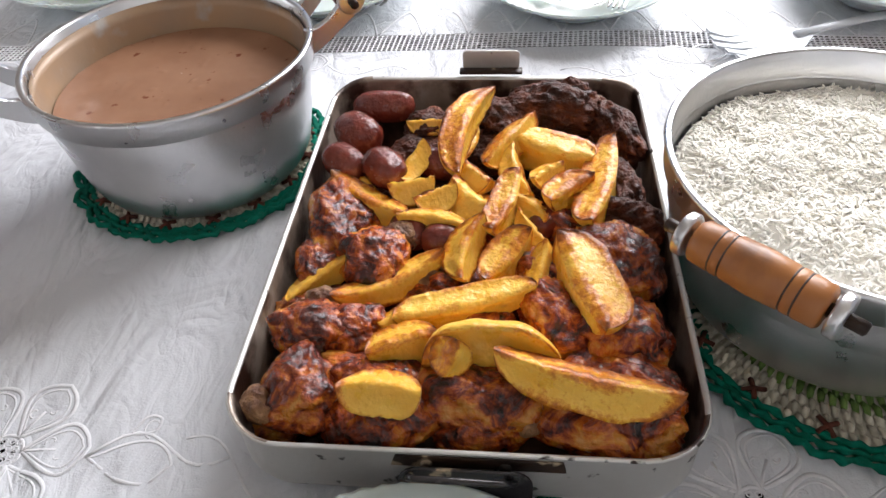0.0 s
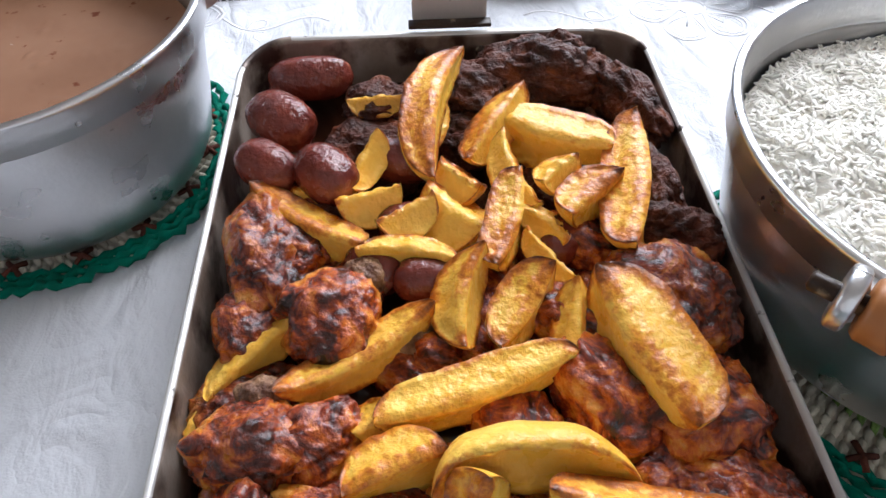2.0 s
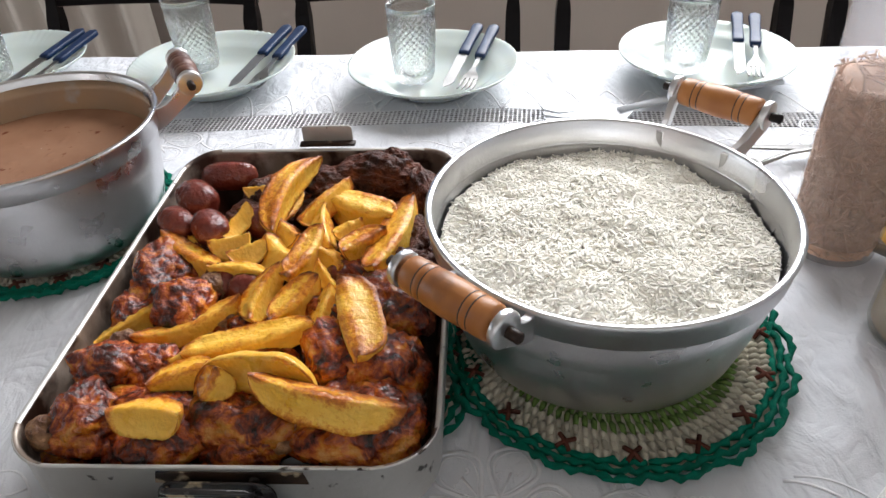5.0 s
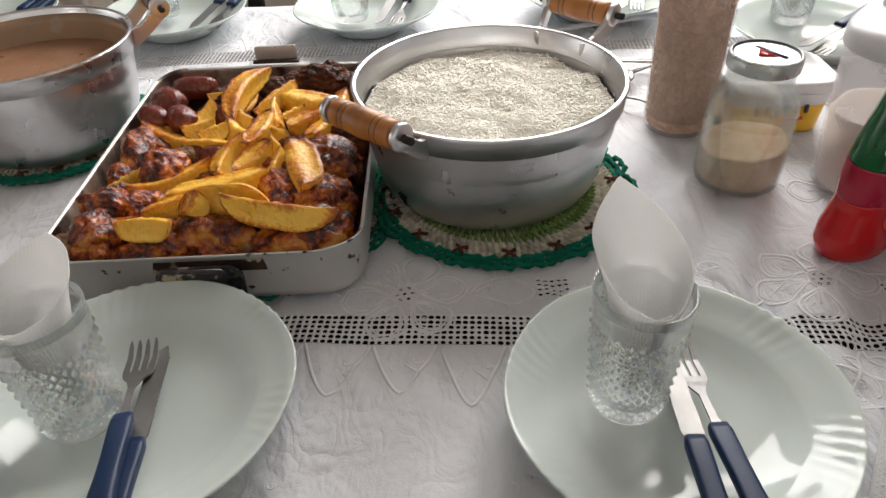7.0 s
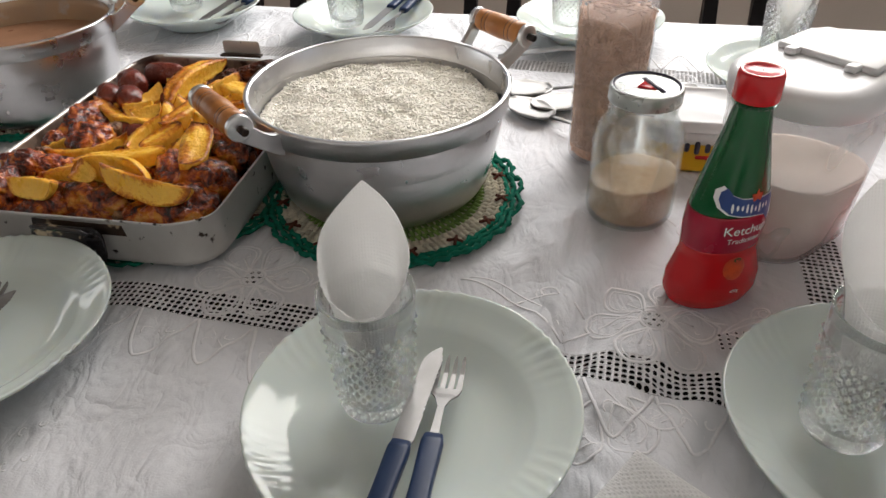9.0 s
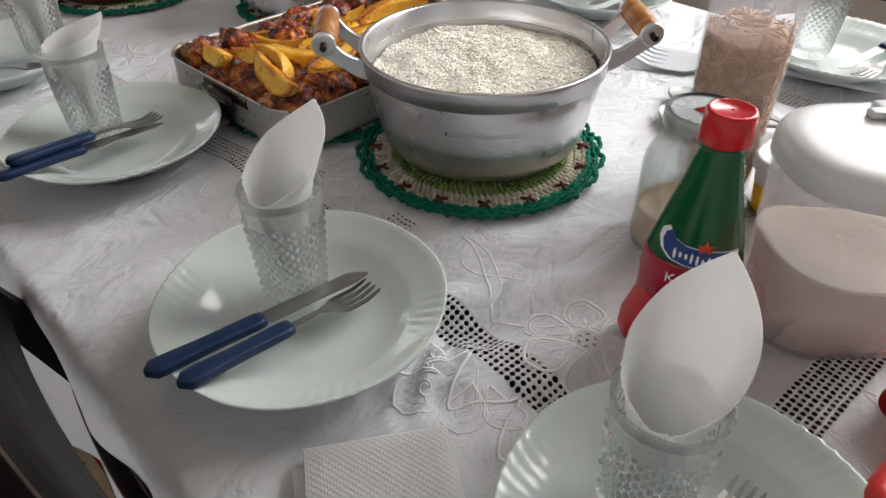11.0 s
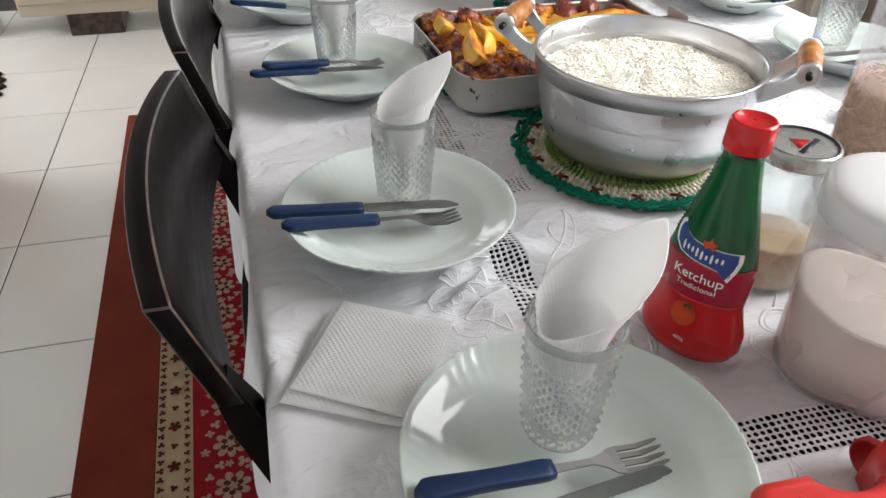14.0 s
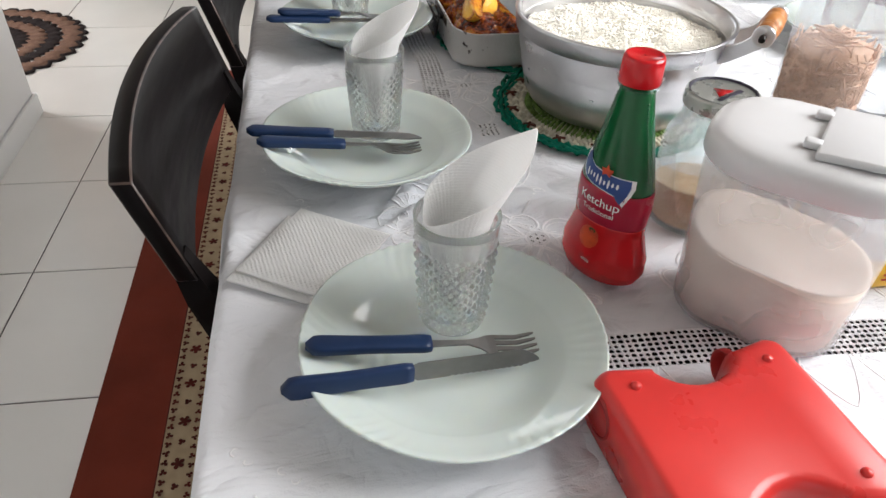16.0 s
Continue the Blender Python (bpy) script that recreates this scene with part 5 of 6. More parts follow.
def glass_mesh():
    h, r0, r1 = 0.108, 0.0272, 0.0343

    def wall_r(z):
        return r0 + (r1 - r0) * (z / h) ** 0.9
    prof = [(0.001, 0.002), (0.020, 0.002), (0.024, 0.0), (0.0262, 0.001)]
    n = 60
    zs = [0.004 + (h - 0.0045) * k / n for k in range(n + 1)]
    prof += [(wall_r(z), z) for z in zs] + [(r1 - 0.0006, h), (r1 - 0.0017, h - 0.0006)]
    prof += [(wall_r(z) - 0.0026, z) for z in zs[::-6] if z > 0.012] + [(0.020, 0.0105), (0.001, 0.0095)]
    outer = set(range(4, 4 + n + 1))

    def warp_list(seg):
        vs, fs = [], []
        m = len(prof)
        for i in range(seg):
            a = 2 * math.pi * i / seg
            for k, (r, z) in enumerate(prof):
                if k in outer and 0.008 < z < 0.084:
                    u, v = a * 22 / (2 * math.pi), z / 0.0096
                    p, q = (u + v) % 1.0, (u - v) % 1.0
                    d = min(p, 1 - p, q, 1 - q) * 2
                    r = r - 0.0019 + 0.0034 * min(1, d * 1.35)
                vs.append((r * math.cos(a), r * math.sin(a), z))
        for i in range(seg):
            j = (i + 1) % seg
            for k in range(m - 1):
                fs.append((i * m + k, j * m + k, j * m + k + 1, i * m + k + 1))
        return vs, fs
    return mk("tumbler", *warp_list(176))


TUMBLER = glass_mesh()
TUMBLER.materials.append(GLASS)


def tumbler(x, y, z, turn=0):
    return solo("glass_tumbler", TUMBLER, GLASS, "clear pressed glass tumbler with diamond pattern on a plate", "glass", pose(x, y, z, 0, 0, turn), "glasses on the plates")


def napkin_mesh(seed, wide=0.07, high=0.15):
    """A paper napkin rolled to a cone: its point down in the glass, one corner standing up."""
    vs, fs = [], []
    n, m = 100, 170
    rnd = random.Random(seed)
    low = rnd.uniform(0.098, 0.108)
    for j in range(n + 1):
        v = j / n
        for i in range(m + 1):
            d = -188 + 388 * i / m              # degrees from the tall corner
            k = min(1.0, abs(d) / 170)
            top = high - (high - low) * (1 - (1 - k) ** 1.25) ** 0.88
            z = 0.013 + (top - 0.013) * v
            r = 0.003 + (0.249 + 0.35 * (wide - 0.07)) * z
            if z > 0.106:
                r += 0.24 * (z - 0.106)
            if k > 0.42:                       # pressed dots on the outer ply
                r += 0.0008 * math.sin(d * 0.5 + z * 950) * math.sin(d * 0.5 - z * 950) * min(1, (k - 0.42) * 8)
            r -= 0.0026 * max(0, (d - 120) / 80) + 0.0004
            a = math.pi / 2 + radians(d)
            r += 0.0014 * noise.noise(Vector((d * 0.03, v * 4, seed))) * (0.3 + v)
            sq = 1 - 0.16 * v                  # pressed a little flat
            vs.append((r * math.cos(a) * sq, r * math.sin(a), z))
    for j in range(n):
        for i in range(m):
            q = j * (m + 1) + i
            fs.append((q, q + 1, q + m + 2, q + m + 1))
    return mk("paper_napkin", vs, fs, turn=False)


def napkin(x, y, z, turn, seed, high=0.15, wide=0.07):
    ob = solo("paper_napkin", napkin_mesh(seed, wide, high), PAPER, "white embossed paper napkin folded to a point inside a glass", "napkin", pose(x, y, z + 0.004, 0, 0, turn), "napkins in the glasses")
    s = ob.modifiers.new("thick", "SOLIDIFY")
    s.thickness = 0.0007
    return ob


def flat_run(stations, thick=0.0016):
    """A flat strip along x: stations of (x, y0, y1, z)."""
    vs, fs = [], []
    for x, y0, y1, z in stations:
        vs += [(x, y0, z), (x, y1, z), (x, y1, z + thick), (x, y0, z + thick)]
    for i in range(len(stations) - 1):
        for k in range(4):
            fs.append((4 * i + k, 4 * i + (k + 1) % 4, 4 * i + 4 + (k + 1) % 4, 4 * i + 4 + k))
    n = len(stations) - 1
    fs += [(3, 2, 1, 0), (4 * n, 4 * n + 1, 4 * n + 2, 4 * n + 3)]
    return vs, fs


def handle_mesh():
    """A flat, blunt grip, a little wider at the tail."""
    rings = []
    n = 16
    for k in range(n + 1):
        u = k / n
        w = 0.0088 - 0.0014 * u + 0.0006 * math.cos(u * 6.3)
        t = 0.0048 - 0.0004 * u
        f = 1.0
        if u < 0.12:
            f = math.sqrt(max(0.0, 1 - ((0.12 - u) / 0.12) ** 2)) * 0.8 + 0.2
        if k == n:
            f = 0.86
        rings.append((u * 0.098, w * f, t * (0.5 + 0.5 * f)))
    vs, fs = [], []
    s = 20
    for x, w, t in rings:
        for j in range(s):
            a = 2 * math.pi * j / s
            c, q = math.cos(a), math.sin(a)
            vs.append((x, w * math.copysign(abs(c) ** 0.45, c), 0.004 + t * math.copysign(abs(q) ** 0.55, q)))
    for i in range(len(rings) - 1):
        for j in range(s):
            fs.append((i * s + j, i * s + (j + 1) % s, (i + 1) * s + (j + 1) % s, (i + 1) * s + j))
    fs += [tuple(range(s - 1, -1, -1)), tuple(range((len(rings) - 1) * s, len(rings) * s))]
    return vs, fs


def fork_at(tail, tip):
    a, b = Vector(tail), Vector(tip)
    t = thing("dinner_fork", "steel fork with navy blue plastic handle on a plate", "fork", Matrix.Translation(a) @ (b - a).to_track_quat("X", "Z").to_matrix().to_4x4(), "cutlery")
    part("handle", mk("handle", *handle_mesh()), BLUEH, t, "navy blue plastic handle")
    L = (b - a).length
    neck = flat_run([(0.094, -0.0042, 0.0042, 0.003), (0.105, -0.0030, 0.0030, 0.003), (0.128, -0.0026, 0.0026, 0.0035), (0.138, -0.006, 0.006, 0.002), (0.145, -0.0105, 0.0105, 0.0002), (0.152, -0.0118, 0.0118, -0.0008)])
    tines = []
    for k in range(4):
        y = -0.0096 + 0.0064 * k
        tines.append(flat_run([(0.151, y - 0.0022, y + 0.0022, -0.0008), (0.170, y - 0.0019, y + 0.0019, -0.0012), (L - 0.004, y - 0.0014, y + 0.0014, 0.0022), (L, y - 0.0005, y + 0.0005, 0.0036)]))
    part("head", mk("head", *join(neck, *tines), smooth=False), STEEL, t, "four-tined steel head")
    return t


def knife_at(tail, tip, roll=0):
    a, b = Vector(tail), Vector(tip)
    t = thing("table_knife", "serrated steel knife with navy blue plastic handle on a plate", "knife", Matrix.Translation(a) @ (b - a).to_track_quat("X", "Z").to_matrix().to_4x4() @ pose(0, 0, 0, roll, 0, 0), "cutlery")
    part("handle", mk("handle", *handle_mesh()), BLUEH, t, "navy blue plastic handle")
    L = (b - a).length
    st = [(0.094, -0.004, 0.004, 0.003)]
    for k in range(41):
        x = 0.102 + (L - 0.104) * k / 40
        u = k / 40
        tooth = 0.0009 if (k % 2 and 0.25 < u < 0.97) else 0
        st.append((x, -0.0078 + tooth + 0.004 * max(0, u - 0.85) / 0.15, 0.0078 - 0.010 * (max(0, u - 0.8) / 0.2) ** 2, 0.0035))
    part("blade", mk("blade", *flat_run(st, 0.0011), smooth=False), STEEL, t, "serrated steel blade")
    return t


Z1 = TOP + 0.0012
# near row: four plates with glass, napkin and cutlery
plate(-0.196, -0.144, 20)
plate(0.203, -0.160, 65)
plate(0.546, -0.119, 110)
plate(-0.549, -0.169, 0)
tumbler(0.172, -0.147, Z1 + 0.0185)
tumbler(0.507, -0.113, Z1 + 0.0185, 9)
tumbler(-0.233, -0.152, Z1 + 0.0185, 4)
tumbler(-0.53, -0.10, Z1 + 0.0185, 15)
napkin(0.172, -0.147, Z1 + 0.0185, 14, 1, 0.158)
napkin(0.507, -0.113, Z1 + 0.0185, 10, 3, 0.168, 0.085)
napkin(-0.233, -0.152, Z1 + 0.0185, -8, 2, 0.137, 0.06)
napkin(-0.53, -0.10, Z1 + 0.0185, 5, 5, 0.145)
knife_at((0.201, -0.297, 0.803), (0.209, -0.095, 0.787))
fork_at((0.228, -0.285, 0.803), (0.222, -0.100, 0.782))
fork_at((0.551, -0.236, 0.801), (0.552, -0.052, 0.782))
knife_at((0.588, -0.254, 0.803), (0.564, -0.052, 0.786), 78)
knife_at((-0.163, -0.286, 0.803), (-0.191, -0.088, 0.784))
fork_at((-0.170, -0.268, 0.811), (-0.206, -0.087, 0.789))
fork_at((-0.505, -0.296, 0.803), (-0.488, -0.112, 0.782))

# far row
for x, y, a in ((-0.420, 0.702, 33), (-0.089, 0.690, 80), (0.302, 0.715, 10), (0.595, 0.525, 50), (-0.76, 0.72, 60)):
    plate(x, y, a)
for x, y in ((-0.45, 0.725), (-0.115, 0.675), (0.27, 0.70), (0.585, 0.60), (-0.77, 0.70)):
    tumbler(x, y, Z1 + 0.0185, 60 * x)
napkin(0.585, 0.60, Z1 + 0.0185, 200, 7, 0.15)
for x, y in ((-0.36, 0.70), (-0.055, 0.69), (0.345, 0.72), (-0.705, 0.70)):
    knife_at((x + 0.03, y + 0.118, 0.805), (x - 0.012, y - 0.072, 0.787))
    fork_at((x + 0.055, y + 0.112, 0.805), (x + 0.012, y - 0.068, 0.782))
knife_at((0.70, 0.575, 0.805), (0.545, 0.465, 0.787))
fork_at((0.712, 0.553, 0.805), (0.56, 0.452, 0.782))


# folded napkins beside the near plates
def napkin_stack():
    for k, (dx, dy, a) in enumerate(((0.0, 0.0, 0), (0.004, 0.003, 2.0))):
        vs, fs = [], []
        n = 96
        w, h = 0.114, 0.106
        for lay in range(2):
            for i in range(n + 1):
                for j in range(n + 1):
                    x, y = (i / n - 0.5) * w, (j / n - 0.5) * h
                    e = min(i, n - i, j, n - j) / n
                    z = (0.0005 if lay == 0 else 0.0045 - 0.0025 * max(0, 1 - e * 9)) + 0.0012 * noise.noise(Vector((x * 22, y * 22, k + 1))) * (lay)
                    z += 0.0010 * lay * math.sin(x * 1150) * math.sin(y * 1150) * min(1, e * 16)
                    vs.append((x, y, z))
        o = (n + 1) ** 2
        for i in range(n):
            for j in range(n):
                a0 = i * (n + 1) + j
                fs.append((a0, a0 + 1, a0 + n + 2, a0 + n + 1))
                fs.append((o + a0, o + a0 + n + 1, o + a0 + n + 2, o + a0 + 1))
        ring = [i * (n + 1) for i in range(n + 1)] + [n * (n + 1) + j for j in range(1, n + 1)] + [i * (n + 1) + n for i in range(n - 1, -1, -1)] + [j for j in range(n - 1, 0, -1)]
        for i in range(len(ring)):
            p, q = ring[i], ring[(i + 1) % len(ring)]
            fs.append((p, q, o + q, o + p))
        solo("folded_napkin", mk("folded_napkin", vs, fs), PAPERF, "white embossed paper napkin folded into a square on the cloth", "napkin",
             pose(0.3855 + (0.004 if k == 0 else 0), -0.2265 - (0.010 if k == 0 else 0), TOP + 0.001 + 0.005 * k, 0, 0, -33 + (1 - k) * 3), "folded napkins")


napkin_stack()

# ---------- jars, bottle, boxes ----------
jar = thing("glass_jar", "glass jar half full of toasted flour with a printed tin lid", "jar", pose(0.3635, 0.176, TOP + 0.001))
part("glass", mk("glass", *lathe([(0.001, 0.002), (0.038, 0.0015), (0.0435, 0.003), (0.0458, 0.010), (0.0458, 0.088), (0.044, 0.100), (0.0375, 0.112), (0.0335, 0.118), (0.0335, 0.140),
                                  (0.0315, 0.140), (0.0315, 0.117), (0.036, 0.109), (0.0425, 0.098), (0.0438, 0.086), (0.0438, 0.012), (0.041, 0.006), (0.001, 0.005)], 72)), JARGLASS, jar, "clear glass body")
jlid = part("lid", mk("lid", *lathe([(0.0338, 0.1325), (0.0356, 0.133), (0.0360, 0.135), (0.0357, 0.145), (0.0345, 0.1475), (0.0325, 0.1478), (0.0318, 0.1462), (0.030, 0.1458), (0.001, 0.1458)], 72)), TIN, jar, "white printed tin lid")
part("lid_ring", mk("lid_ring", *lathe([(0.0306, 0.1463), (0.0314, 0.1466), (0.0322, 0.1472), (0.0324, 0.1481), (0.0328, 0.1481)], 72)), INKK, jlid)
part("lid_mark", slab([(-0.012, 0.004), (0.012, 0.004), (0.0, -0.011)], 0.1462, 0.1465, 0, pose(0, 0, 0, 0, 0, -62)), KRED, jlid)
part("lid_bar", slab([(-0.019, 0.0055), (0.019, 0.0055), (0.019, 0.0105), (-0.019, 0.0105)], 0.1462, 0.1465, 0, pose(0, 0, 0, 0, 0, -62)), INKK, jlid)


def heap(r, z0, z1, tilt, seed, name, material, cat, label, m, lump=0.002):
    vs, fs = [], []
    n, s = 14, 64
    rings = [(r * 0.93, z0), (r, z0 + 0.004), (r, z1 - 0.002)] + [(r * (1 - k / n), z1) for k in range(n)]
    for k, (rr, z) in enumerate(rings):
        for i in range(s):
            a = 2 * math.pi * i / s
            x, y = (rr + 1e-5) * math.cos(a), (rr + 1e-5) * math.sin(a)
            zz = z + (tilt * x / r + lump * 1.5 * noise.noise(Vector((x * 40, y * 40, seed))) if k > 1 else 0)
            vs.append((x, y, zz))
    for k in range(len(rings) - 1):
        for i in range(s):
            fs.append((k * s + i, k * s + (i + 1) % s, (k + 1) * s + (i + 1) % s, (k + 1) * s + i))
    fs.append(tuple(range((len(rings) - 1) * s, len(rings) * s)))
    fs.append(tuple(range(s - 1, -1, -1)))
    return solo(name, mk(name, vs, fs), material, label, cat, m, kind="stuff")


heap(0.0432, 0.0075, 0.048, 0.006, 2, "toasted_flour", CRUMB, "flour", "coarse tan toasted flour in the jar", pose(0.3635, 0.176, TOP + 0.001))

# tall container of potato straws
tall = thing("tall_container", "tall milky clear plastic container of potato straws", "container", pose(0.332, 0.305, TOP + 0.001))


def tall_w(z):
    return 0.0405 + 0.006 * z / 0.3


part("shell", mk("shell", *lathe([(0.001, 0.0015), (0.038, 0.0015), (0.0402, 0.004)] + [(tall_w(z), z) for z in (0.02, 0.1, 0.2, 0.28, 0.30)] + [(tall_w(z) - 0.0016, z) for z in (0.30, 0.28, 0.2, 0.1, 0.02)] + [(0.001, 0.004)], 72)), MILKY, tall, "milky clear plastic shell")
part("lid", mk("lid", *lathe([(0.0475, 0.292), (0.0485, 0.293), (0.0485, 0.311), (0.046, 0.314), (0.001, 0.314)], 64)), WHITEP, tall)


def straws():
    rnd = random.Random(11)
    ms = [lathe([(0.035, 0.006), (0.036, 0.10), (0.035, 0.178), (0.02, 0.184), (0.001, 0.182)], 40)]
    for k in range(1700):
        a, z = rnd.uniform(0, 6.28), rnd.uniform(0.008, 0.182)
        r = tall_w(z) - 0.0028 - rnd.uniform(0, 0.002) if z < 0.175 else rnd.uniform(0, 0.034)
        c = Vector((r * math.cos(a), r * math.sin(a), z + (0.006 if z > 0.175 else 0)))
        tdir = Vector((-math.sin(a), math.cos(a), 0))
        up = Vector((0, 0, 1))
        th = rnd.uniform(0, 3.14)
        d = (tdir * math.cos(th) + up * math.sin(th)) if z < 0.175 else Vector((math.cos(th * 2), math.sin(th * 2), rnd.uniform(-0.3, 0.3)))
        L = rnd.uniform(0.006, 0.015)
        inw = Vector((-math.cos(a), -math.sin(a), 0)) * (L * L / (2 * 0.036))
        p0, p1 = c - d * L + inw * abs(math.cos(th)), c + d * L + inw * abs(math.cos(th))
        if min(p0.z, p1.z) < 0.006:
            continue
        ms.append(tube([p0, c + Vector((0, 0, rnd.uniform(-0.001, 0.001))), p1], 0.0010, 4))
    solo("potato_straws", mk("potato_straws", *join(*ms)), STRAW, "golden brown fried potato straws filling the container", "potato straws", pose(0.332, 0.305, TOP + 0.001), kind="stuff")


straws()

# margarine tub
tub = thing("margarine_tub", "white plastic margarine tub with a yellow printed side", "tub", pose(0.444, 0.318, TOP + 0.001, 0, 0, 1))
tub.scale = (0.97, 0.97, 1.0)


def loft(levels):
    vs, fs = [], []
    n = 0
    for w, d, r, z in levels:
        ring = rounded(w, d, r, 7)
        n = len(ring)
        vs += [(x, y, z) for x, y in ring]
    for k in range(len(levels) - 1):
        for i in range(n):
            fs.append((k * n + i, k * n + (i + 1) % n, (k + 1) * n + (i + 1) % n, (k + 1) * n + i))
    fs += [tuple(range(n - 1, -1, -1)), tuple(range((len(levels) - 1) * n, len(levels) * n))]
    return vs, fs


part("body", mk("body", *loft([(0.118, 0.084, 0.020, 0.0), (0.120, 0.086, 0.021, 0.003), (0.132, 0.098, 0.026, 0.062)])), INKY, tub, "yellow printed plastic body")
part("lid", mk("lid", *loft([(0.140, 0.106, 0.030, 0.054), (0.141, 0.107, 0.030, 0.056), (0.140, 0.106, 0.030, 0.066), (0.136, 0.102, 0.028, 0.068), (0.130, 0.096, 0.026, 0.0675), (0.128, 0.094, 0.025, 0.066)])), WHITEP, tub, "white plastic lid")
for k in range(6):
    part("label_bar", slab(rounded(0.0065, 0.016 if k in (0, 2) else 0.011, 0.003), 0, 0.0006, 0, pose(-0.030 + 0.012 * k, -0.0485, 0.034, 84, 0, 8)), INKK, tub)
part("label_patch", slab(rounded(0.036, 0.0045, 0.002), 0, 0.0006, 0, pose(0.012, -0.0468, 0.021, 84, 0, 0)), KRED, tub)
part("label_top", mk("label_top", *loft([(0.1275, 0.0935, 0.0245, 0.037), (0.1285, 0.0945, 0.0250, 0.0375), (0.1318, 0.0978, 0.0262, 0.0545), (0.1300, 0.0960, 0.0255, 0.0550)])), WHITEP, tub, "white band round the top of the print")
for k in range(3):
    part("side_bar", slab(rounded(0.034, 0.0022, 0.001), 0, 0.0006, 0, pose(0.0625, 0.004, 0.012 + 0.006 * k, 84, 0, 90)), INKO, tub)

# ketchup bottle
ket = thing("ketchup_bottle", "red and green plastic ketchup bottle with a red screw cap", "bottle", pose(0.434, 0.050, TOP + 0.0012, 0, 0, 30))


def bottle(levels):
    vs, fs = [], []
    s = 64
    for z, rx, ry in levels:
        for i in range(s):
            a = 2 * math.pi * i / s
            vs.append((rx * math.cos(a), ry * math.sin(a), z))
    for k in range(len(levels) - 1):
        for i in range(s):
            fs.append((k * s + i, k * s + (i + 1) % s, (k + 1) * s + (i + 1) % s, (k + 1) * s + i))
    fs += [tuple(range(s - 1, -1, -1)), tuple(range((len(levels) - 1) * s, len(levels) * s))]
    return vs, fs


def ket_r(z):
    pts = [(0.0, 0.036), (0.004, 0.041), (0.014, 0.0455), (0.028, 0.0450), (0.042, 0.0405), (0.055, 0.0368), (0.068, 0.0370), (0.082, 0.0378), (0.096, 0.0368), (0.115, 0.0325), (0.140, 0.0260), (0.165, 0.0195), (0.180, 0.0165), (0.188, 0.0148), (0.192, 0.0142)]
    for (a, ra), (b, rb) in zip(pts, pts[1:]):
        if a <= z <= b:
            u = (z - a) / (b - a)
            return ra + (rb - ra) * u
    return pts[-1][1]


def ket_y(z):
    return ket_r(z) * (0.66 + 0.30 * min(1, z / 0.19) ** 2)


zr = [0.002 * k for k in range(33)]
part("lower_body", mk("lower_body", *bottle([(z, ket_r(z), ket_y(z)) for z in zr])), KRED, ket, "glossy red rounded foot")
zc = [0.064 + 0.002 * k for k in range(19)]
part("label_band", mk("label_band", *bottle([(z, ket_r(z) + 0.0001, ket_y(z) + 0.0001) for z in zc])), KCRIM, ket, "crimson printed band")
zg = [0.100 + 0.002 * k for k in range(47)]
part("upper_body", mk("upper_body", *bottle([(z, ket_r(z), ket_y(z)) for z in zg])), KGREEN, ket, "dark green upper half")
dots = []
for e in (-1, 1):
    for k in range(20):
        z = 0.112 + 0.0036 * k
        dots.append(moved(lathe([(0.0012, 0.0), (0.0009, 0.0008), (0.0001, 0.001)], 8), Matrix.Translation((e * (ket_r(z) - 0.0006), -0.004, z)) @ pose(0, 0, 0, 0, 90 * e, 0)))
for e in (0, 1):
    part("bead_row", mk("bead_row", *join(*dots[20 * e:20 * e + 20])), KGREEN, ket)
part("neck", mk("neck", *lathe([(0.0135, 0.190), (0.0172, 0.1905), (0.0175, 0.1935), (0.0140, 0.194), (0.0138, 0.198)], 40)), JARGLASS, ket, "clear ring under the cap")
part("cap", mk("cap", *lathe([(0.0172, 0.1945), (0.0180, 0.1955), (0.0172, 0.215), (0.0160, 0.2175), (0.0140, 0.2178), (0.0132, 0.2168), (0.001, 0.2168)], 64,
                             lambda r, z, a: (r + (0.00025 * math.sin(a * 60) if r > 0.0165 and z < 0.214 else 0), z))), KRED, ket, "red ribbed screw cap")


def on_bottle(outline, mater, name, lift=0.0004, dense=True):
    """A flat print laid on the bottle's front: outline in (across, height)."""
    bm = bmesh.new()
    f = bm.faces.new([bm.verts.new((x, 0, z)) for x, z in outline])
    bmesh.ops.triangulate(bm, faces=[f])
    for _ in range(4):
        bmesh.ops.subdivide_edges(bm, edges=bm.edges[:], cuts=1)
    for v in bm.verts:
        x, z = v.co.x, v.co.z
        rx, ry = ket_r(z), ket_y(z)
        v.co.y = -ry * math.sqrt(max(0.02, 1 - (x / rx) ** 2)) - lift
    part(name, bm, mater, ket)


def wavy(sc, zc):
    """A swept banner: a horn at its upper end, a tail at the lower one."""
    up = [(-0.0205, 0.0165), (-0.0165, 0.0105), (-0.009, 0.0072), (0.0, 0.0066), (0.010, 0.0058), (0.021, 0.0052), (0.0252, 0.0048)]
    dn = [(0.0262, -0.002), (0.0250, -0.009), (0.0215, -0.0185), (0.0180, -0.0150), (0.0150, -0.0110), (0.006, -0.0092), (-0.008, -0.0082), (-0.018, -0.0062), (-0.0240, -0.001), (-0.0258, 0.006), (-0.0245, 0.0125)]
    return [(x * sc, zc + z * sc) for x, z in up + dn]


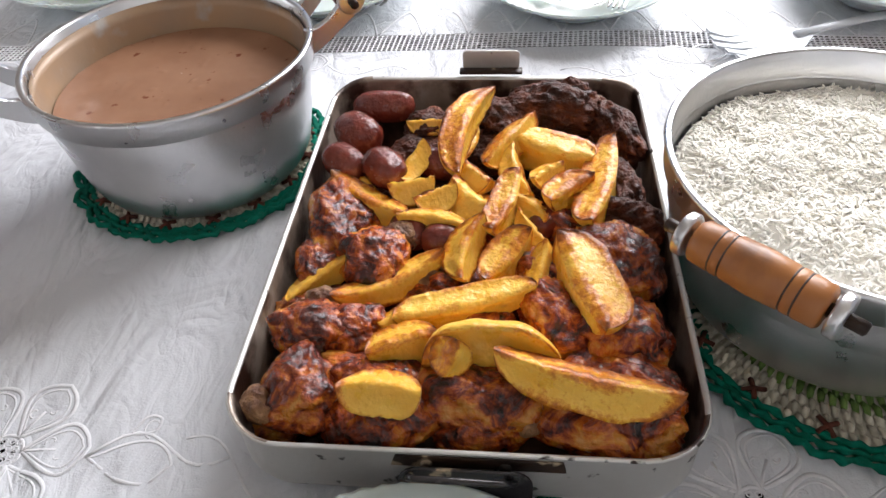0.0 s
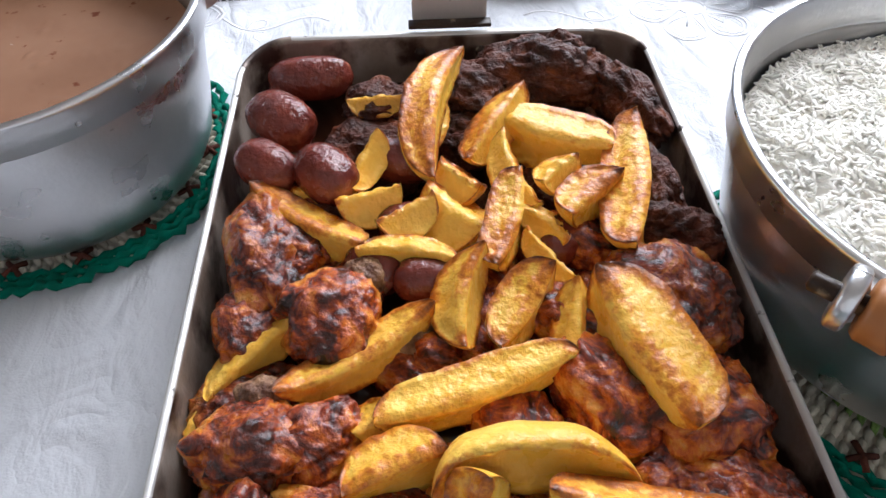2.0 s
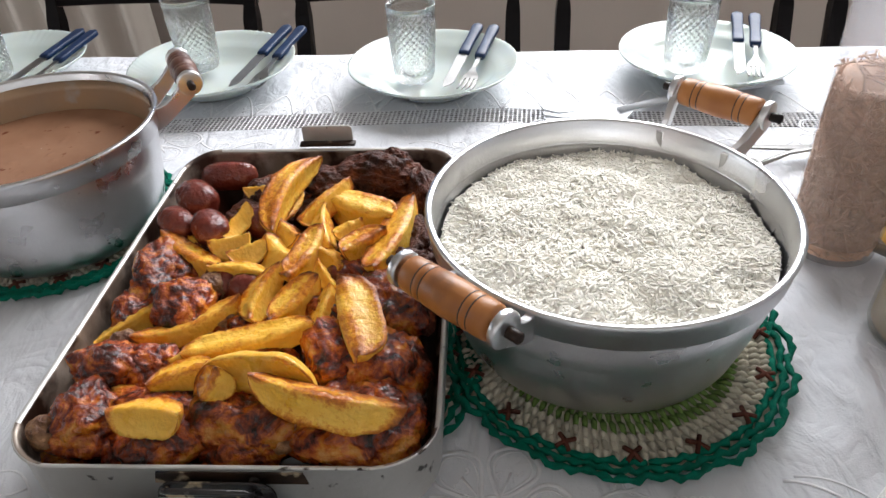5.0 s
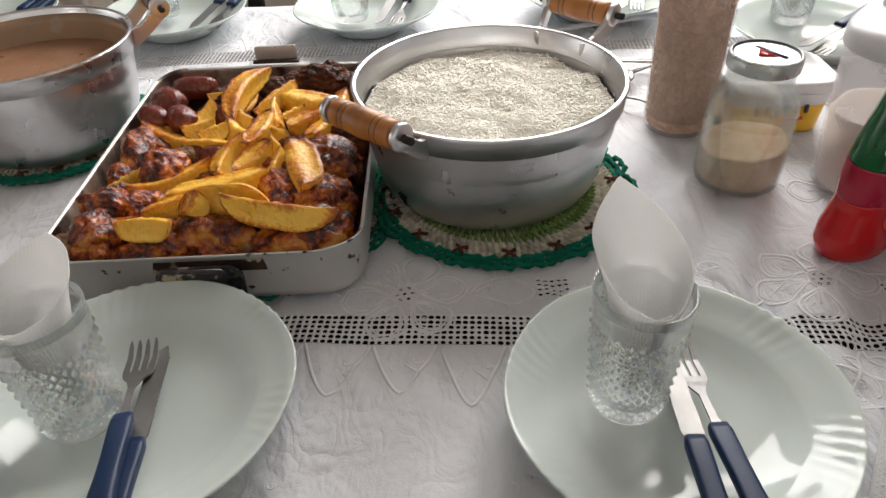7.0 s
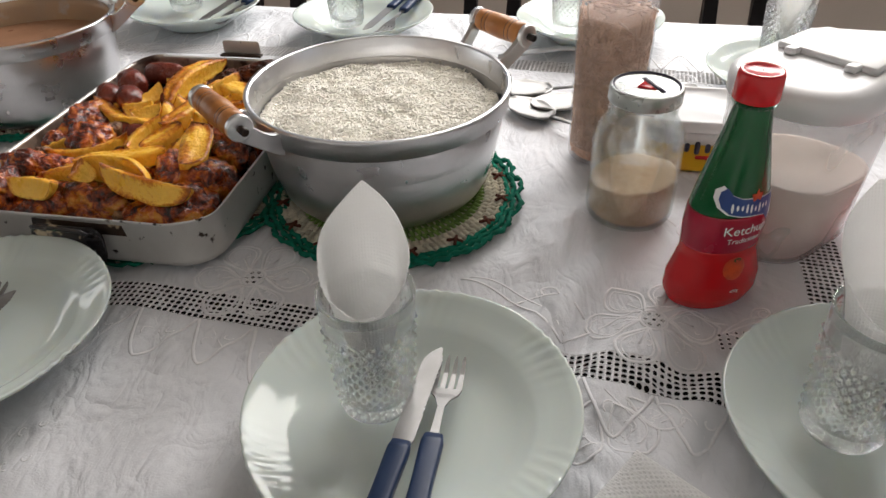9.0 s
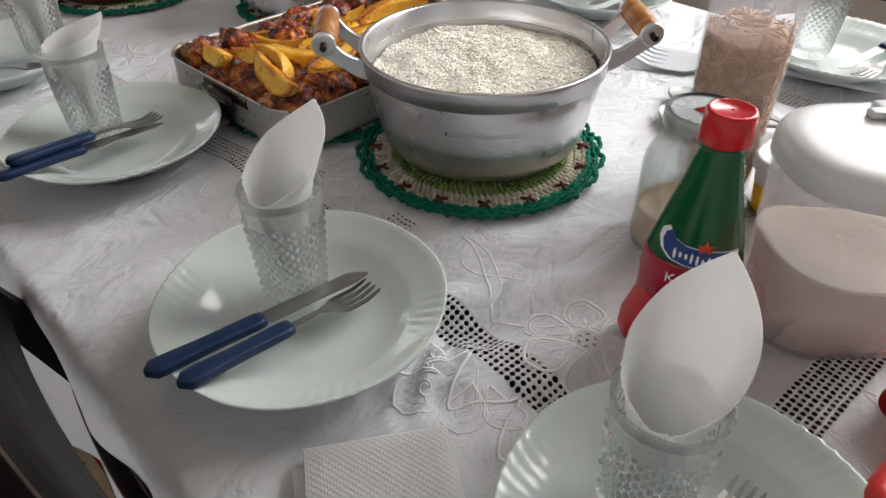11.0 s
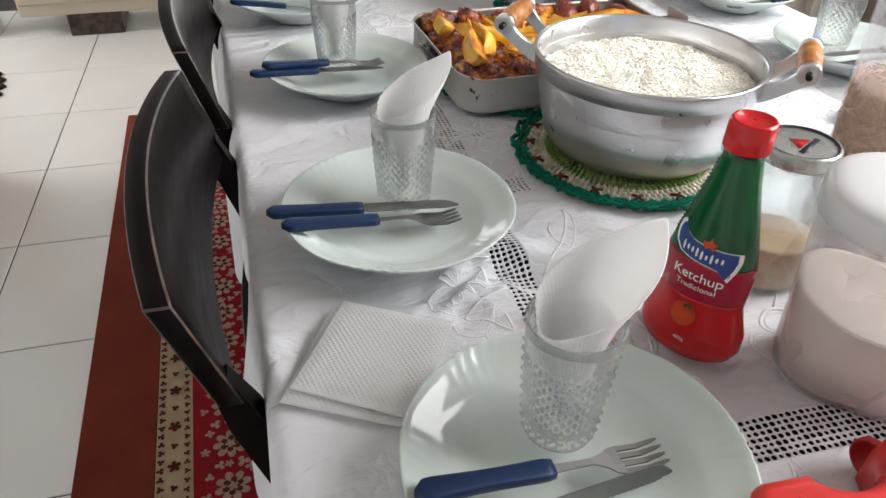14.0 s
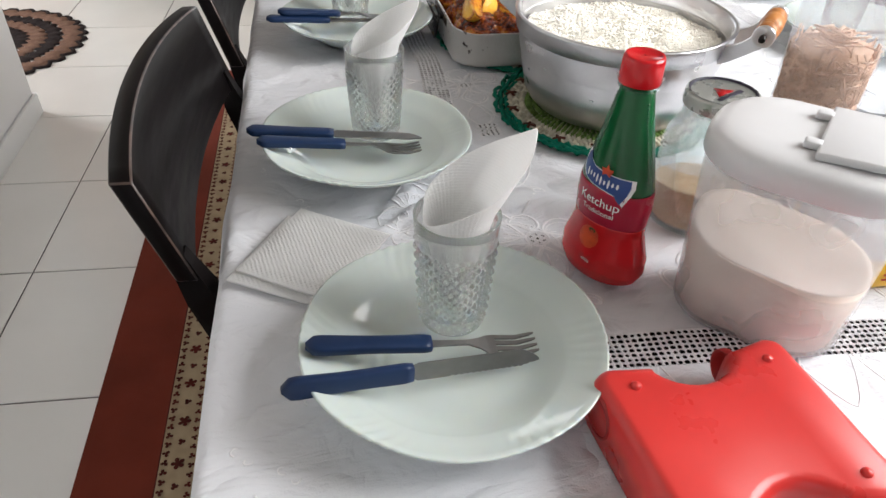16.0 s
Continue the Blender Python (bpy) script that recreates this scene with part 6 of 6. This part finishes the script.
on_bottle(wavy(1.10, 0.1105), INKW, "label_border", 0.0004)
on_bottle(wavy(1.0, 0.1105), KBLUE, "label_shape", 0.0007)
for k in range(9):
    bx, bh = -0.0165 + 0.0041 * k, (0.0046, 0.0026, 0.0026, 0.0044, 0.0044, 0.0024, 0.0046, 0.0024, 0.0026)[k]
    on_bottle([(bx + 0.0011 * math.cos(q * 0.785), 0.1100 - 0.0003 * k + (0.0006 * math.sin(k)) + bh * math.sin(q * 0.785)) for q in range(8)], INKW, "label_bar", 0.0010)
star = []
for k in range(10):
    a, r = radians(90 + 36 * k), 0.0062 if k % 2 == 0 else 0.0026
    star.append((0.004 + r * math.cos(a), 0.1195 + r * math.sin(a)))
on_bottle(star, INKO, "label_star", 0.0012)
on_bottle([(-0.001 + 0.011 * math.cos(a * 0.524), 0.047 + 0.0115 * math.sin(a * 0.524)) for a in range(12)], INKO, "tomato_print", 0.0006)
on_bottle([(0.001 + 0.004 * math.cos(a * 0.785), 0.055 + 0.0022 * math.sin(a * 0.785)) for a in range(8)], KGREEN, "tomato_leaf", 0.0009)


def words(text, size, x, z, mater, tilt=0):
    c = bpy.data.curves.new("words", "FONT")
    c.body, c.size, c.align_x = text, size, "CENTER"
    tmp = new("tmp", c)
    me = bpy.data.meshes.new_from_object(tmp.evaluated_get(bpy.context.evaluated_depsgraph_get()))
    bpy.data.objects.remove(tmp)
    ct, st = math.cos(radians(tilt)), math.sin(radians(tilt))
    bm = bmesh.new()
    bm.from_mesh(me)
    bmesh.ops.triangulate(bm, faces=bm.faces[:])
    for v in bm.verts:
        a, b = v.co.x, v.co.y
        px_, pz_ = x + a * ct - b * st, z + a * st + b * ct
        rx, ry = ket_r(pz_), ket_y(pz_)
        v.co = Vector((px_, -ry * math.sqrt(max(0.02, 1 - (px_ / rx) ** 2)) - 0.0006, pz_))
    part("print", bm, mater, ket)


words("Ketchup", 0.0125, 0.0015, 0.0835, INKW)
words("Tradicional", 0.0075, 0.002, 0.0745, INKW)
words("400g", 0.005, 0.002, 0.022, INKW)

# flour container with a white pouring lid
FC = (0.513, 0.172)
FT = 48
fc = thing("flour_container", "large milky clear plastic container with a white pouring lid", "container", pose(FC[0], FC[1], TOP + 0.001, 0, 0, FT))
fc.scale = (1.10, 1.10, 1.05)


def shell(levels, wall_):
    """A hollow vessel: the outside up, the inside down."""
    inner = [(w - 2 * wall_, q - 2 * wall_, r - wall_ * 0.5, z if k else z + wall_) for k, (w, q, r, z) in enumerate(levels)]
    return loft(levels + inner[::-1])


part("shell", mk("shell", *shell([(0.126, 0.094, 0.040, 0.0), (0.131, 0.099, 0.042, 0.004), (0.146, 0.114, 0.050, 0.150)], 0.0012)), FROST, fc, "milky clear plastic shell")
lid = part("lid", mk("lid", *loft([(0.1490, 0.1170, 0.0510, 0.1475), (0.1505, 0.1185, 0.0518, 0.1485), (0.1510, 0.1190, 0.0520, 0.1590), (0.1495, 0.1175, 0.0512, 0.1640), (0.1450, 0.1130, 0.0490, 0.1675),
                                   (0.1380, 0.1060, 0.0460, 0.1700), (0.1240, 0.0930, 0.0400, 0.1718), (0.0900, 0.0650, 0.0280, 0.1724)])), WHITEP, fc, "white plastic pouring lid")
part("flap", slab([(-0.004, -0.043), (0.036, -0.041), (0.054, -0.032), (0.060, 0.0), (0.054, 0.032), (0.036, 0.041), (-0.004, 0.043)], 0.0, 0.0065, 0.0022, pose(0.004, 0, 0.1716, 0, -3, 0)), WHITEP, lid, "raised hinged pouring flap")
for yy in (-0.026, 0.026):
    part("hinge_tab", box(0.012, 0.010, 0.006, 0.0018, pose(-0.004, yy, 0.1755)), WHITEP, lid)
part("pull_tab", box(0.008, 0.022, 0.004, 0.0015, pose(0.066, 0.0, 0.1745)), WHITEP, lid)


def flour():
    lv = [(0.122, 0.090, 0.038, 0.0045), (0.136, 0.104, 0.045, 0.073)]
    vs, fs = loft(lv)
    n = len(vs) // 2
    fs = fs[:-1]
    cur = list(range(n, 2 * n))
    for k in range(1, 13):
        s = 1 - k / 12.5
        nxt = []
        for i in range(n):
            x, y, z = vs[n + i]
            nxt.append(len(vs))
            vs.append((x * s, y * s, 0.073 - 0.010 * math.sin(math.pi * k / 24) + 0.0022 * noise.noise(Vector((x * s * 30, y * s * 30, 2)))))
        for i in range(n):
            fs.append((cur[i], cur[(i + 1) % n], nxt[(i + 1) % n], nxt[i]))
        cur = nxt
    fs.append(tuple(cur))
    vs = [(x, y, z + (0.12 * (-x) + 0.05 * noise.noise(Vector((x * 9, y * 9, 5))) * 0.2 if z > 0.05 else 0)) for x, y, z in vs]
    solo("white_flour", mk("white_flour", vs, fs), FLOUR, "fine pale flour half filling the container", "flour", pose(FC[0], FC[1], TOP + 0.001, 0, 0, FT) @ Matrix.Diagonal((1.10, 1.10, 1.06, 1)), kind="stuff")


flour()

# red plastic rest lying on the cloth
def red_rest():
    t = thing("red_plastic_stand", "coral red moulded plastic stand with notched sides and round sockets", "stand", pose(0.672, 0.062, TOP + 0.001, 0, 0, 6))
    a, b, rc = 0.077, 0.083, 0.016
    path = []

    def arc(cx, cy, r, a0, a1, n):
        for k in range(n + 1):
            q = radians(a0 + (a1 - a0) * k / n)
            path.append((cx + r * math.cos(q), cy + r * math.sin(q)))
    arc(a - rc, -b + rc, rc, -90, 0, 5)
    arc(a + 0.006, 0.0, 0.036, 250, 110, 12)
    arc(a - rc, b - rc, rc, 0, 90, 5)
    arc(-a + rc, b - rc, rc, 90, 180, 5)
    arc(-a - 0.006, 0.0, 0.036, 70, -70, 12)
    arc(-a + rc, -b + rc, rc, 180, 270, 5)
    n = len(path)
    nor = []
    for i in range(n):
        (x0, y0), (x1, y1) = path[i - 1], path[(i + 1) % n]
        l = math.hypot(x1 - x0, y1 - y0)
        nor.append(((y1 - y0) / l, -(x1 - x0) / l))
    levels = [(0.0, 0.000), (0.0, 0.030), (-0.0008, 0.037), (-0.0030, 0.042), (-0.0065, 0.0452), (-0.0105, 0.046)]
    vs, fs = [], []
    for off, z in levels:
        vs += [(x + p * off, y + q * off, z) for (x, y), (p, q) in zip(path, nor)]
    for k in range(len(levels) - 1):
        for i in range(n):
            fs.append((k * n + i, k * n + (i + 1) % n, (k + 1) * n + (i + 1) % n, (k + 1) * n + i))
    fs.append(tuple(range((len(levels) - 1) * n, len(levels) * n)))
    fs.append(tuple(range(n - 1, -1, -1)))
    part("body", mk("body", vs, fs), SOFTRED, t)
    for x, y in ((-0.052, -0.056), (0.052, -0.056), (-0.052, 0.056), (0.052, 0.056)):
        part("stud", mk("stud", *lathe([(0.0040, 0.0455), (0.0038, 0.0475), (0.0025, 0.0488), (0.0001, 0.0492)], 20)), SOFTRED, t, "", pose(x, y, 0))
    # darker copy of the stand's red: shade inside the sockets put into colour
    inner = mat("shaded_red_plastic", (0.36, 0.014, 0.013), None, 12, 0.4)
    for x, y, rz in ((-0.068, 0.0365, 0), (0.066, 0.0365, 0), (-0.050, -0.0825, 0)):
        part("socket", mk("socket", *moved(lathe([(0.0170, -0.004), (0.0172, 0.0012), (0.0150, 0.0016), (0.0146, -0.006), (0.001, -0.006)], 32), pose(x, y, 0.022, 90, 0, rz))), inner, t, "round open socket")


red_rest()

# serving utensils behind the rice pot
PLASTIC = mat("grey_nylon", (0.55, 0.57, 0.60), (0.50, 0.52, 0.55), 20, 0.4)
sp = thing("serving_spatula", "pale grey plastic slotted serving spoon lying on the cloth", "serving spoon", pose(0.118, 0.572, TOP + 0.0015, 0, 0, 20))
sp.scale = (1.25, 1.25, 1.25)
part("handle", mk("handle", *tube([(0.04, 0, 0.006), (0.12, 0, 0.010), (0.24, 0, 0.006)], [0.005, 0.006, 0.007], 10, 0.5)), PLASTIC, sp)
head = []
for k in range(5):
    y = -0.026 + 0.013 * k
    head.append(flat_run([(-0.045 + 0.004 * abs(k - 2), y - 0.004, y + 0.004, 0.009), (-0.020, y - 0.0045, y + 0.0045, 0.002), (0.0, y - 0.0065, y + 0.0065, 0.001)], 0.002))
head.append(flat_run([(0.0, -0.0325, 0.0325, 0.001), (0.025, -0.030, 0.030, 0.001), (0.042, -0.016, 0.016, 0.003), (0.055, -0.006, 0.006, 0.004)], 0.002))
part("head", mk("head", *join(*head), smooth=False), PLASTIC, sp, "slotted grey head")


def spoon(x, y, turn):
    t = thing("serving_spoon", "large stainless steel serving spoon lying on the cloth", "spoon", pose(x, y, TOP + 0.002, 0, 0, turn), "serving spoons")
    part("handle", mk("handle", *flat_run([(0.03, -0.004, 0.004, 0.006), (0.08, -0.0035, 0.0035, 0.012), (0.20, -0.009, 0.009, 0.004), (0.215, -0.006, 0.006, 0.003)])), STEEL, t)
    part("bowl", blob(0.040, 0.027, 0.010, 0.02, 2, 1, 3, lambda p: Vector((p.x, p.y, -abs(p.z) if p.z < 0 else -0.55 * abs(p.z) - 0.0 + 0.3))), STEEL, t, "", pose(0, 0, 0.008))


spoon(0.235, 0.405, -40)
spoon(0.27, 0.43, 25)
spoon(0.22, 0.47, 5)


# ---------- chairs ----------
def chair(m, label):
    """Seat towards +y; its back is bowed away from the table."""
    t = thing("dining_chair", label, "chair", m, "chairs round the table")
    W = 0.224

    def bow(u, z):
        return -0.021 * (1 - u * u) - 0.31 * (z - 0.60)

    def rail(z0, z1, thick, nm, lab=""):
        n = 18
        vs, fs = [], []
        for i in range(n + 1):
            u = -1 + 2 * i / n
            for z, dy in ((z0, 0), (z1, 0), (z1, -thick), (z0, -thick)):
                zz = z - (0.010 * u * u if z == z1 else 0)
                vs.append((u * W, bow(u, zz) + dy, zz))
        for i in range(n):
            for k in range(4):
                fs.append((4 * i + k, 4 * i + (k + 1) % 4, 4 * i + 4 + (k + 1) % 4, 4 * i + 4 + k))
        fs += [(3, 2, 1, 0), (4 * n, 4 * n + 1, 4 * n + 2, 4 * n + 3)]
        bm = bmesh.new()
        bm.from_mesh(mk(nm, vs, fs))
        ed = [e for e in bm.edges if len(e.link_faces) == 2 and e.calc_face_angle(0) > 0.8]
        bmesh.ops.bevel(bm, geom=ed, offset=0.0016, segments=1, profile=0.5, affect="EDGES", material=1)
        rm = from_bm(nm, bm, False)
        rm.materials.append(DARKWOOD)
        rm.materials.append(EDGEWOOD)
        part(nm, rm, None, t, lab)
    rail(0.745, 0.868, 0.020, "top_rail", "broad curved back rail with worn edges")
    rail(0.575, 0.640, 0.018, "lower_rail")
    for e in (-1, 1):
        pts = [(e * (W - 0.014), bow(1, 0.77) - 0.010, 0.77), (e * (W - 0.014), bow(1, 0.72) - 0.010, 0.72), (e * (W - 0.014), bow(1, 0.6) - 0.010, 0.60), (e * (W - 0.01), -0.02, 0.45), (e * (W - 0.015), -0.035, 0.20), (e * (W - 0.015), -0.075, 0.004)]
        part("rear_leg", mk("rear_leg", *tube(pts, [0.012, 0.020, 0.022, 0.023, 0.021, 0.017], 4, 1.0, 0.5), smooth=False), DARKWOOD, t)
        part("front_leg", mk("front_leg", *tube([(e * 0.2, 0.40, 0.43), (e * 0.2, 0.40, 0.004)], [0.025, 0.018], 4, 1.0, 0.5), smooth=False), DARKWOOD, t)
        part("side_rail", box(0.022, 0.40, 0.055, 0.003, pose(e * 0.205, 0.19, 0.415)), DARKWOOD, t)
    part("front_rail", box(0.38, 0.022, 0.055, 0.003, pose(0, 0.395, 0.415)), DARKWOOD, t)
    part("seat", box(0.45, 0.44, 0.055, 0.018, pose(0, 0.20, 0.468), 3), SEATC, t, "padded cream cloth seat")
    return t


c0 = chair(pose(0.176, -0.290, 0.008, 0, 0, -0.8), "dark-stained wooden dining chair with a curved back")
for x, y, a in ((-0.335, -0.275, -1.0), (-0.83, -0.29, 2.0)):
    copy_thing(c0, pose(x, y, 0.006, 0, 0, a))
for x, a in ((-0.176, 179), (0.343, 181), (-0.70, 178), (0.86, 180)):
    copy_thing(c0, pose(x, 1.06, 0.006, 0, 0, a))
copy_thing(c0, pose(-1.35, 0.25, 0.006, 0, 0, -90))

# ---------- rugs and far furniture ----------
def rug_material():
    m = bpy.data.materials.new("red_patterned_wool")
    m.use_nodes = True
    nt = m.node_tree
    L = nt.links.new
    p = nt.nodes["Principled BSDF"]
    p.inputs["Roughness"].default_value = 0.95
    p.inputs["Specular IOR Level"].default_value = 0.1
    tc = nt.nodes.new("ShaderNodeTexCoord")
    n = nt.nodes.new("ShaderNodeTexNoise")
    n.inputs["Scale"].default_value = 9
    L(tc.outputs["Object"], n.inputs["Vector"])
    r = nt.nodes.new("ShaderNodeValToRGB")
    r.color_ramp.elements[0].color, r.color_ramp.elements[1].color = (0.17, 0.008, 0.014, 1), (0.28, 0.014, 0.022, 1)
    L(n.outputs["Fac"], r.inputs[0])
    L(r.outputs[0], p.inputs["Base Color"])
    f = nt.nodes.new("ShaderNodeTexNoise")
    f.inputs["Scale"].default_value = 500
    b = nt.nodes.new("ShaderNodeBump")
    b.inputs["Strength"].default_value = 0.6
    L(f.outputs["Fac"], b.inputs["Height"])
    L(b.outputs[0], p.inputs["Normal"])
    return m


RUGRED = rug_material()
RUGBROWN = mat("red_brown_rug_border", (0.17, 0.030, 0.016), (0.13, 0.023, 0.012), 6, 0.85, 0, 0.4, 500, spec=0.15)
RUGBEIGE = mat("beige_rug_band", (0.40, 0.31, 0.20), (0.33, 0.25, 0.16), 30, 0.95, 0, 0.5, 500, spec=0.1)
RUGDARK = mat("dark_rug_figure", (0.06, 0.015, 0.012), (0.10, 0.02, 0.015), 30, 0.95, 0, 0.5, 500, spec=0.1)
RUGPINK = mat("pale_rug_figure", (0.42, 0.30, 0.24), (0.34, 0.2, 0.17), 40, 0.95, 0, 0.5, 500, spec=0.1)
RX_0, RX_1, RY_0, RY_1 = -1.86, 1.9, -0.733, 1.30
rug = thing("patterned_rug", "large red floral rug with a brown outer border and beige bands", "rug", pose(0, 0, 0.0015, 0, 0, -0.3))


def rug_band(name, inset, mater, lift, lab=""):
    x0, x1, y0, y1 = RX_0 + inset, RX_1 - inset, RY_0 + inset, RY_1 - inset
    part(name, slab([(x0, y0), (x1, y0), (x1, y1), (x0, y1)], 0.0, 0.004 + lift, 0.001), mater, rug, lab)


rug_band("outer_border", 0.0, RUGBROWN, 0.0, "plain red-brown border")
rug_band("dark_line", 0.150, RUGDARK, 0.0003)
rug_band("beige_band", 0.153, RUGBEIGE, 0.0006)
rug_band("red_field", 0.225, RUGRED, 0.0009)
rug_band("inner_beige_band", 0.375, RUGBEIGE, 0.0012)
rug_band("inner_red_field", 0.435, RUGRED, 0.0015)


def figure(x, y, r, petals, z, turn=0.0, thin=0.45):
    """A flat woven flower."""
    vs, fs = [(x, y, z)], []
    n = petals * 6
    for k in range(n):
        a = 2 * math.pi * k / n + turn
        rr = r * (thin + (1 - thin) * abs(math.sin(petals * (a - turn) / 2)) ** 0.7)
        vs.append((x + rr * math.cos(a), y + rr * math.sin(a), z))
    for k in range(n):
        fs.append((0, 1 + k, 1 + (k + 1) % n))
    return vs, fs


def along(inset, step):
    """Places along the near and far runs of a band and along its ends."""
    x0, x1, y0, y1 = RX_0 + inset, RX_1 - inset, RY_0 + inset, RY_1 - inset
    out = []
    k = int((x1 - x0) / step)
    for i in range(k + 1):
        x = x0 + (x1 - x0) * i / k
        out += [(x, y0, i), (x, y1, i)]
    k = int((y1 - y0) / step)
    for i in range(1, k):
        y = y0 + (y1 - y0) * i / k
        out += [(x0, y, i), (x1, y, i)]
    return out


ZF = 0.0062
fig_d, fig_p, fig_b = [], [], []
for x, y, i in along(0.189, 0.052):
    fig_d.append(figure(x, y, 0.014 if i % 2 else 0.008, 5 if i % 2 else 3, ZF, i))
for x, y, i in along(0.163, 0.022):
    fig_d.append(figure(x, y, 0.008, 3, ZF, i * 0.5, 0.3))
for x, y, i in along(0.214, 0.022):
    fig_d.append(figure(x, y, 0.007, 3, ZF, i * 0.5, 0.3))
rr = random.Random(8)
for x, y, i in along(0.300, 0.105):
    fig_p.append(figure(x, y, 0.036, 8, ZF, i, 0.55))
    fig_d.append(figure(x, y, 0.022, 6, ZF + 0.0003, i, 0.5))
    fig_p.append(figure(x, y, 0.011, 5, ZF + 0.0006, i, 0.5))
    for k in range(7):
        a = k * 0.9 + i
        fig_p.append(figure(x + 0.056 * math.cos(a), y + 0.052 * math.sin(a), rr.uniform(0.008, 0.014), 3 + k % 3, ZF, a, 0.25))
for x, y, i in along(0.405, 0.06):
    fig_d.append(figure(x, y, 0.014, 5, ZF, i, 0.4))
for k in range(420):
    x, y = rr.uniform(RX_0 + 0.46, RX_1 - 0.46), rr.uniform(RY_0 + 0.46, RY_1 - 0.46)
    fig_p.append(figure(x, y, rr.uniform(0.010, 0.03), rr.randint(3, 8), ZF + 0.0001 * (k % 5), k, 0.35))
part("dark_weave", mk("dark_weave", *join(*fig_d), smooth=False), RUGDARK, rug, "small dark woven flowers")["kind"] = "stuff"
part("pale_weave", mk("pale_weave", *join(*fig_p), smooth=False), RUGPINK, rug, "pale woven flowers and leaves")["kind"] = "stuff"

# round crochet rug on the tiles
rr_ = thing("round_rug", "round brown and black crochet rug with a toothed edge", "rug", pose(-2.23, -1.67, 0.0012))
RUGTAN = mat("dusty_brown_yarn", (0.22, 0.13, 0.095), (0.16, 0.095, 0.07), 60, 0.95, 0, 0.6, 300, spec=0.1)
RUGBLK = mat("black_yarn", (0.022, 0.017, 0.018), (0.035, 0.027, 0.026), 60, 0.95, 0, 0.6, 300, spec=0.1)
for k, (r0, r1, mt, teeth) in enumerate(((0.0, 0.13, RUGTAN, 0), (0.13, 0.20, RUGBLK, 30), (0.20, 0.27, RUGTAN, 34), (0.27, 0.335, RUGBLK, 38), (0.335, 0.41, RUGTAN, 36), (0.41, 0.432, RUGBLK, 36))):
    def wv(r, z, a, r0=r0, r1=r1, teeth=teeth):
        return (r + (0.028 * abs(math.sin(a * teeth / 2)) if teeth and r > 0.1 else 0), z + 0.0015 * math.sin(a * 90))
    prof = [(max(r0, 0.001), 0.001), (max(r0, 0.001) + 0.004, 0.007), ((r0 + r1) / 2, 0.0085), (r1 - 0.004, 0.007), (r1, 0.001)]
    part("yarn_ring", mk("yarn_ring", *lathe(prof, 252, wv)), mt, rr_)

# far wall and furniture seen over the floor
wall("wall_far", -3.05, -2.93, -3.0, -1.36, 0, HIGH, WALLW, "white wall beside the wooden door")
door = thing("door_1", "orange-brown wooden door with its frame", "door", pose(-2.90, -1.95, 0), kind="structure")
part("leaf", box(0.035, 0.86, 2.06, 0.004, pose(0.0, 0.0, 1.04)), DOORWOOD, door)
for yy in (-0.47, 0.47):
    part("door_frame", box(0.06, 0.075, 2.10, 0.005, pose(0.0, yy, 1.052)), DOORWOOD, door)
cab = thing("sideboard", "cream painted sideboard on dark wooden feet", "sideboard", pose(-3.02, -0.55, 0))
CREAMP = mat("cream_cabinet_paint", (0.50, 0.43, 0.34), (0.45, 0.385, 0.30), 5, 0.5, 0, 0.1, 80)
part("body", box(0.36, 1.35, 0.78, 0.008, pose(0, 0, 0.49)), CREAMP, cab)
for yy in (-0.36, 0.36):
    part("foot", box(0.34, 0.24, 0.10, 0.006, pose(0.01, yy, 0.05)), EDGEWOOD, cab)
for yy in (-0.45, 0.0, 0.45):
    part("cabinet_door", box(0.018, 0.42, 0.68, 0.006, pose(0.19, yy, 0.50)), CREAMP, cab)
floor_tiles()
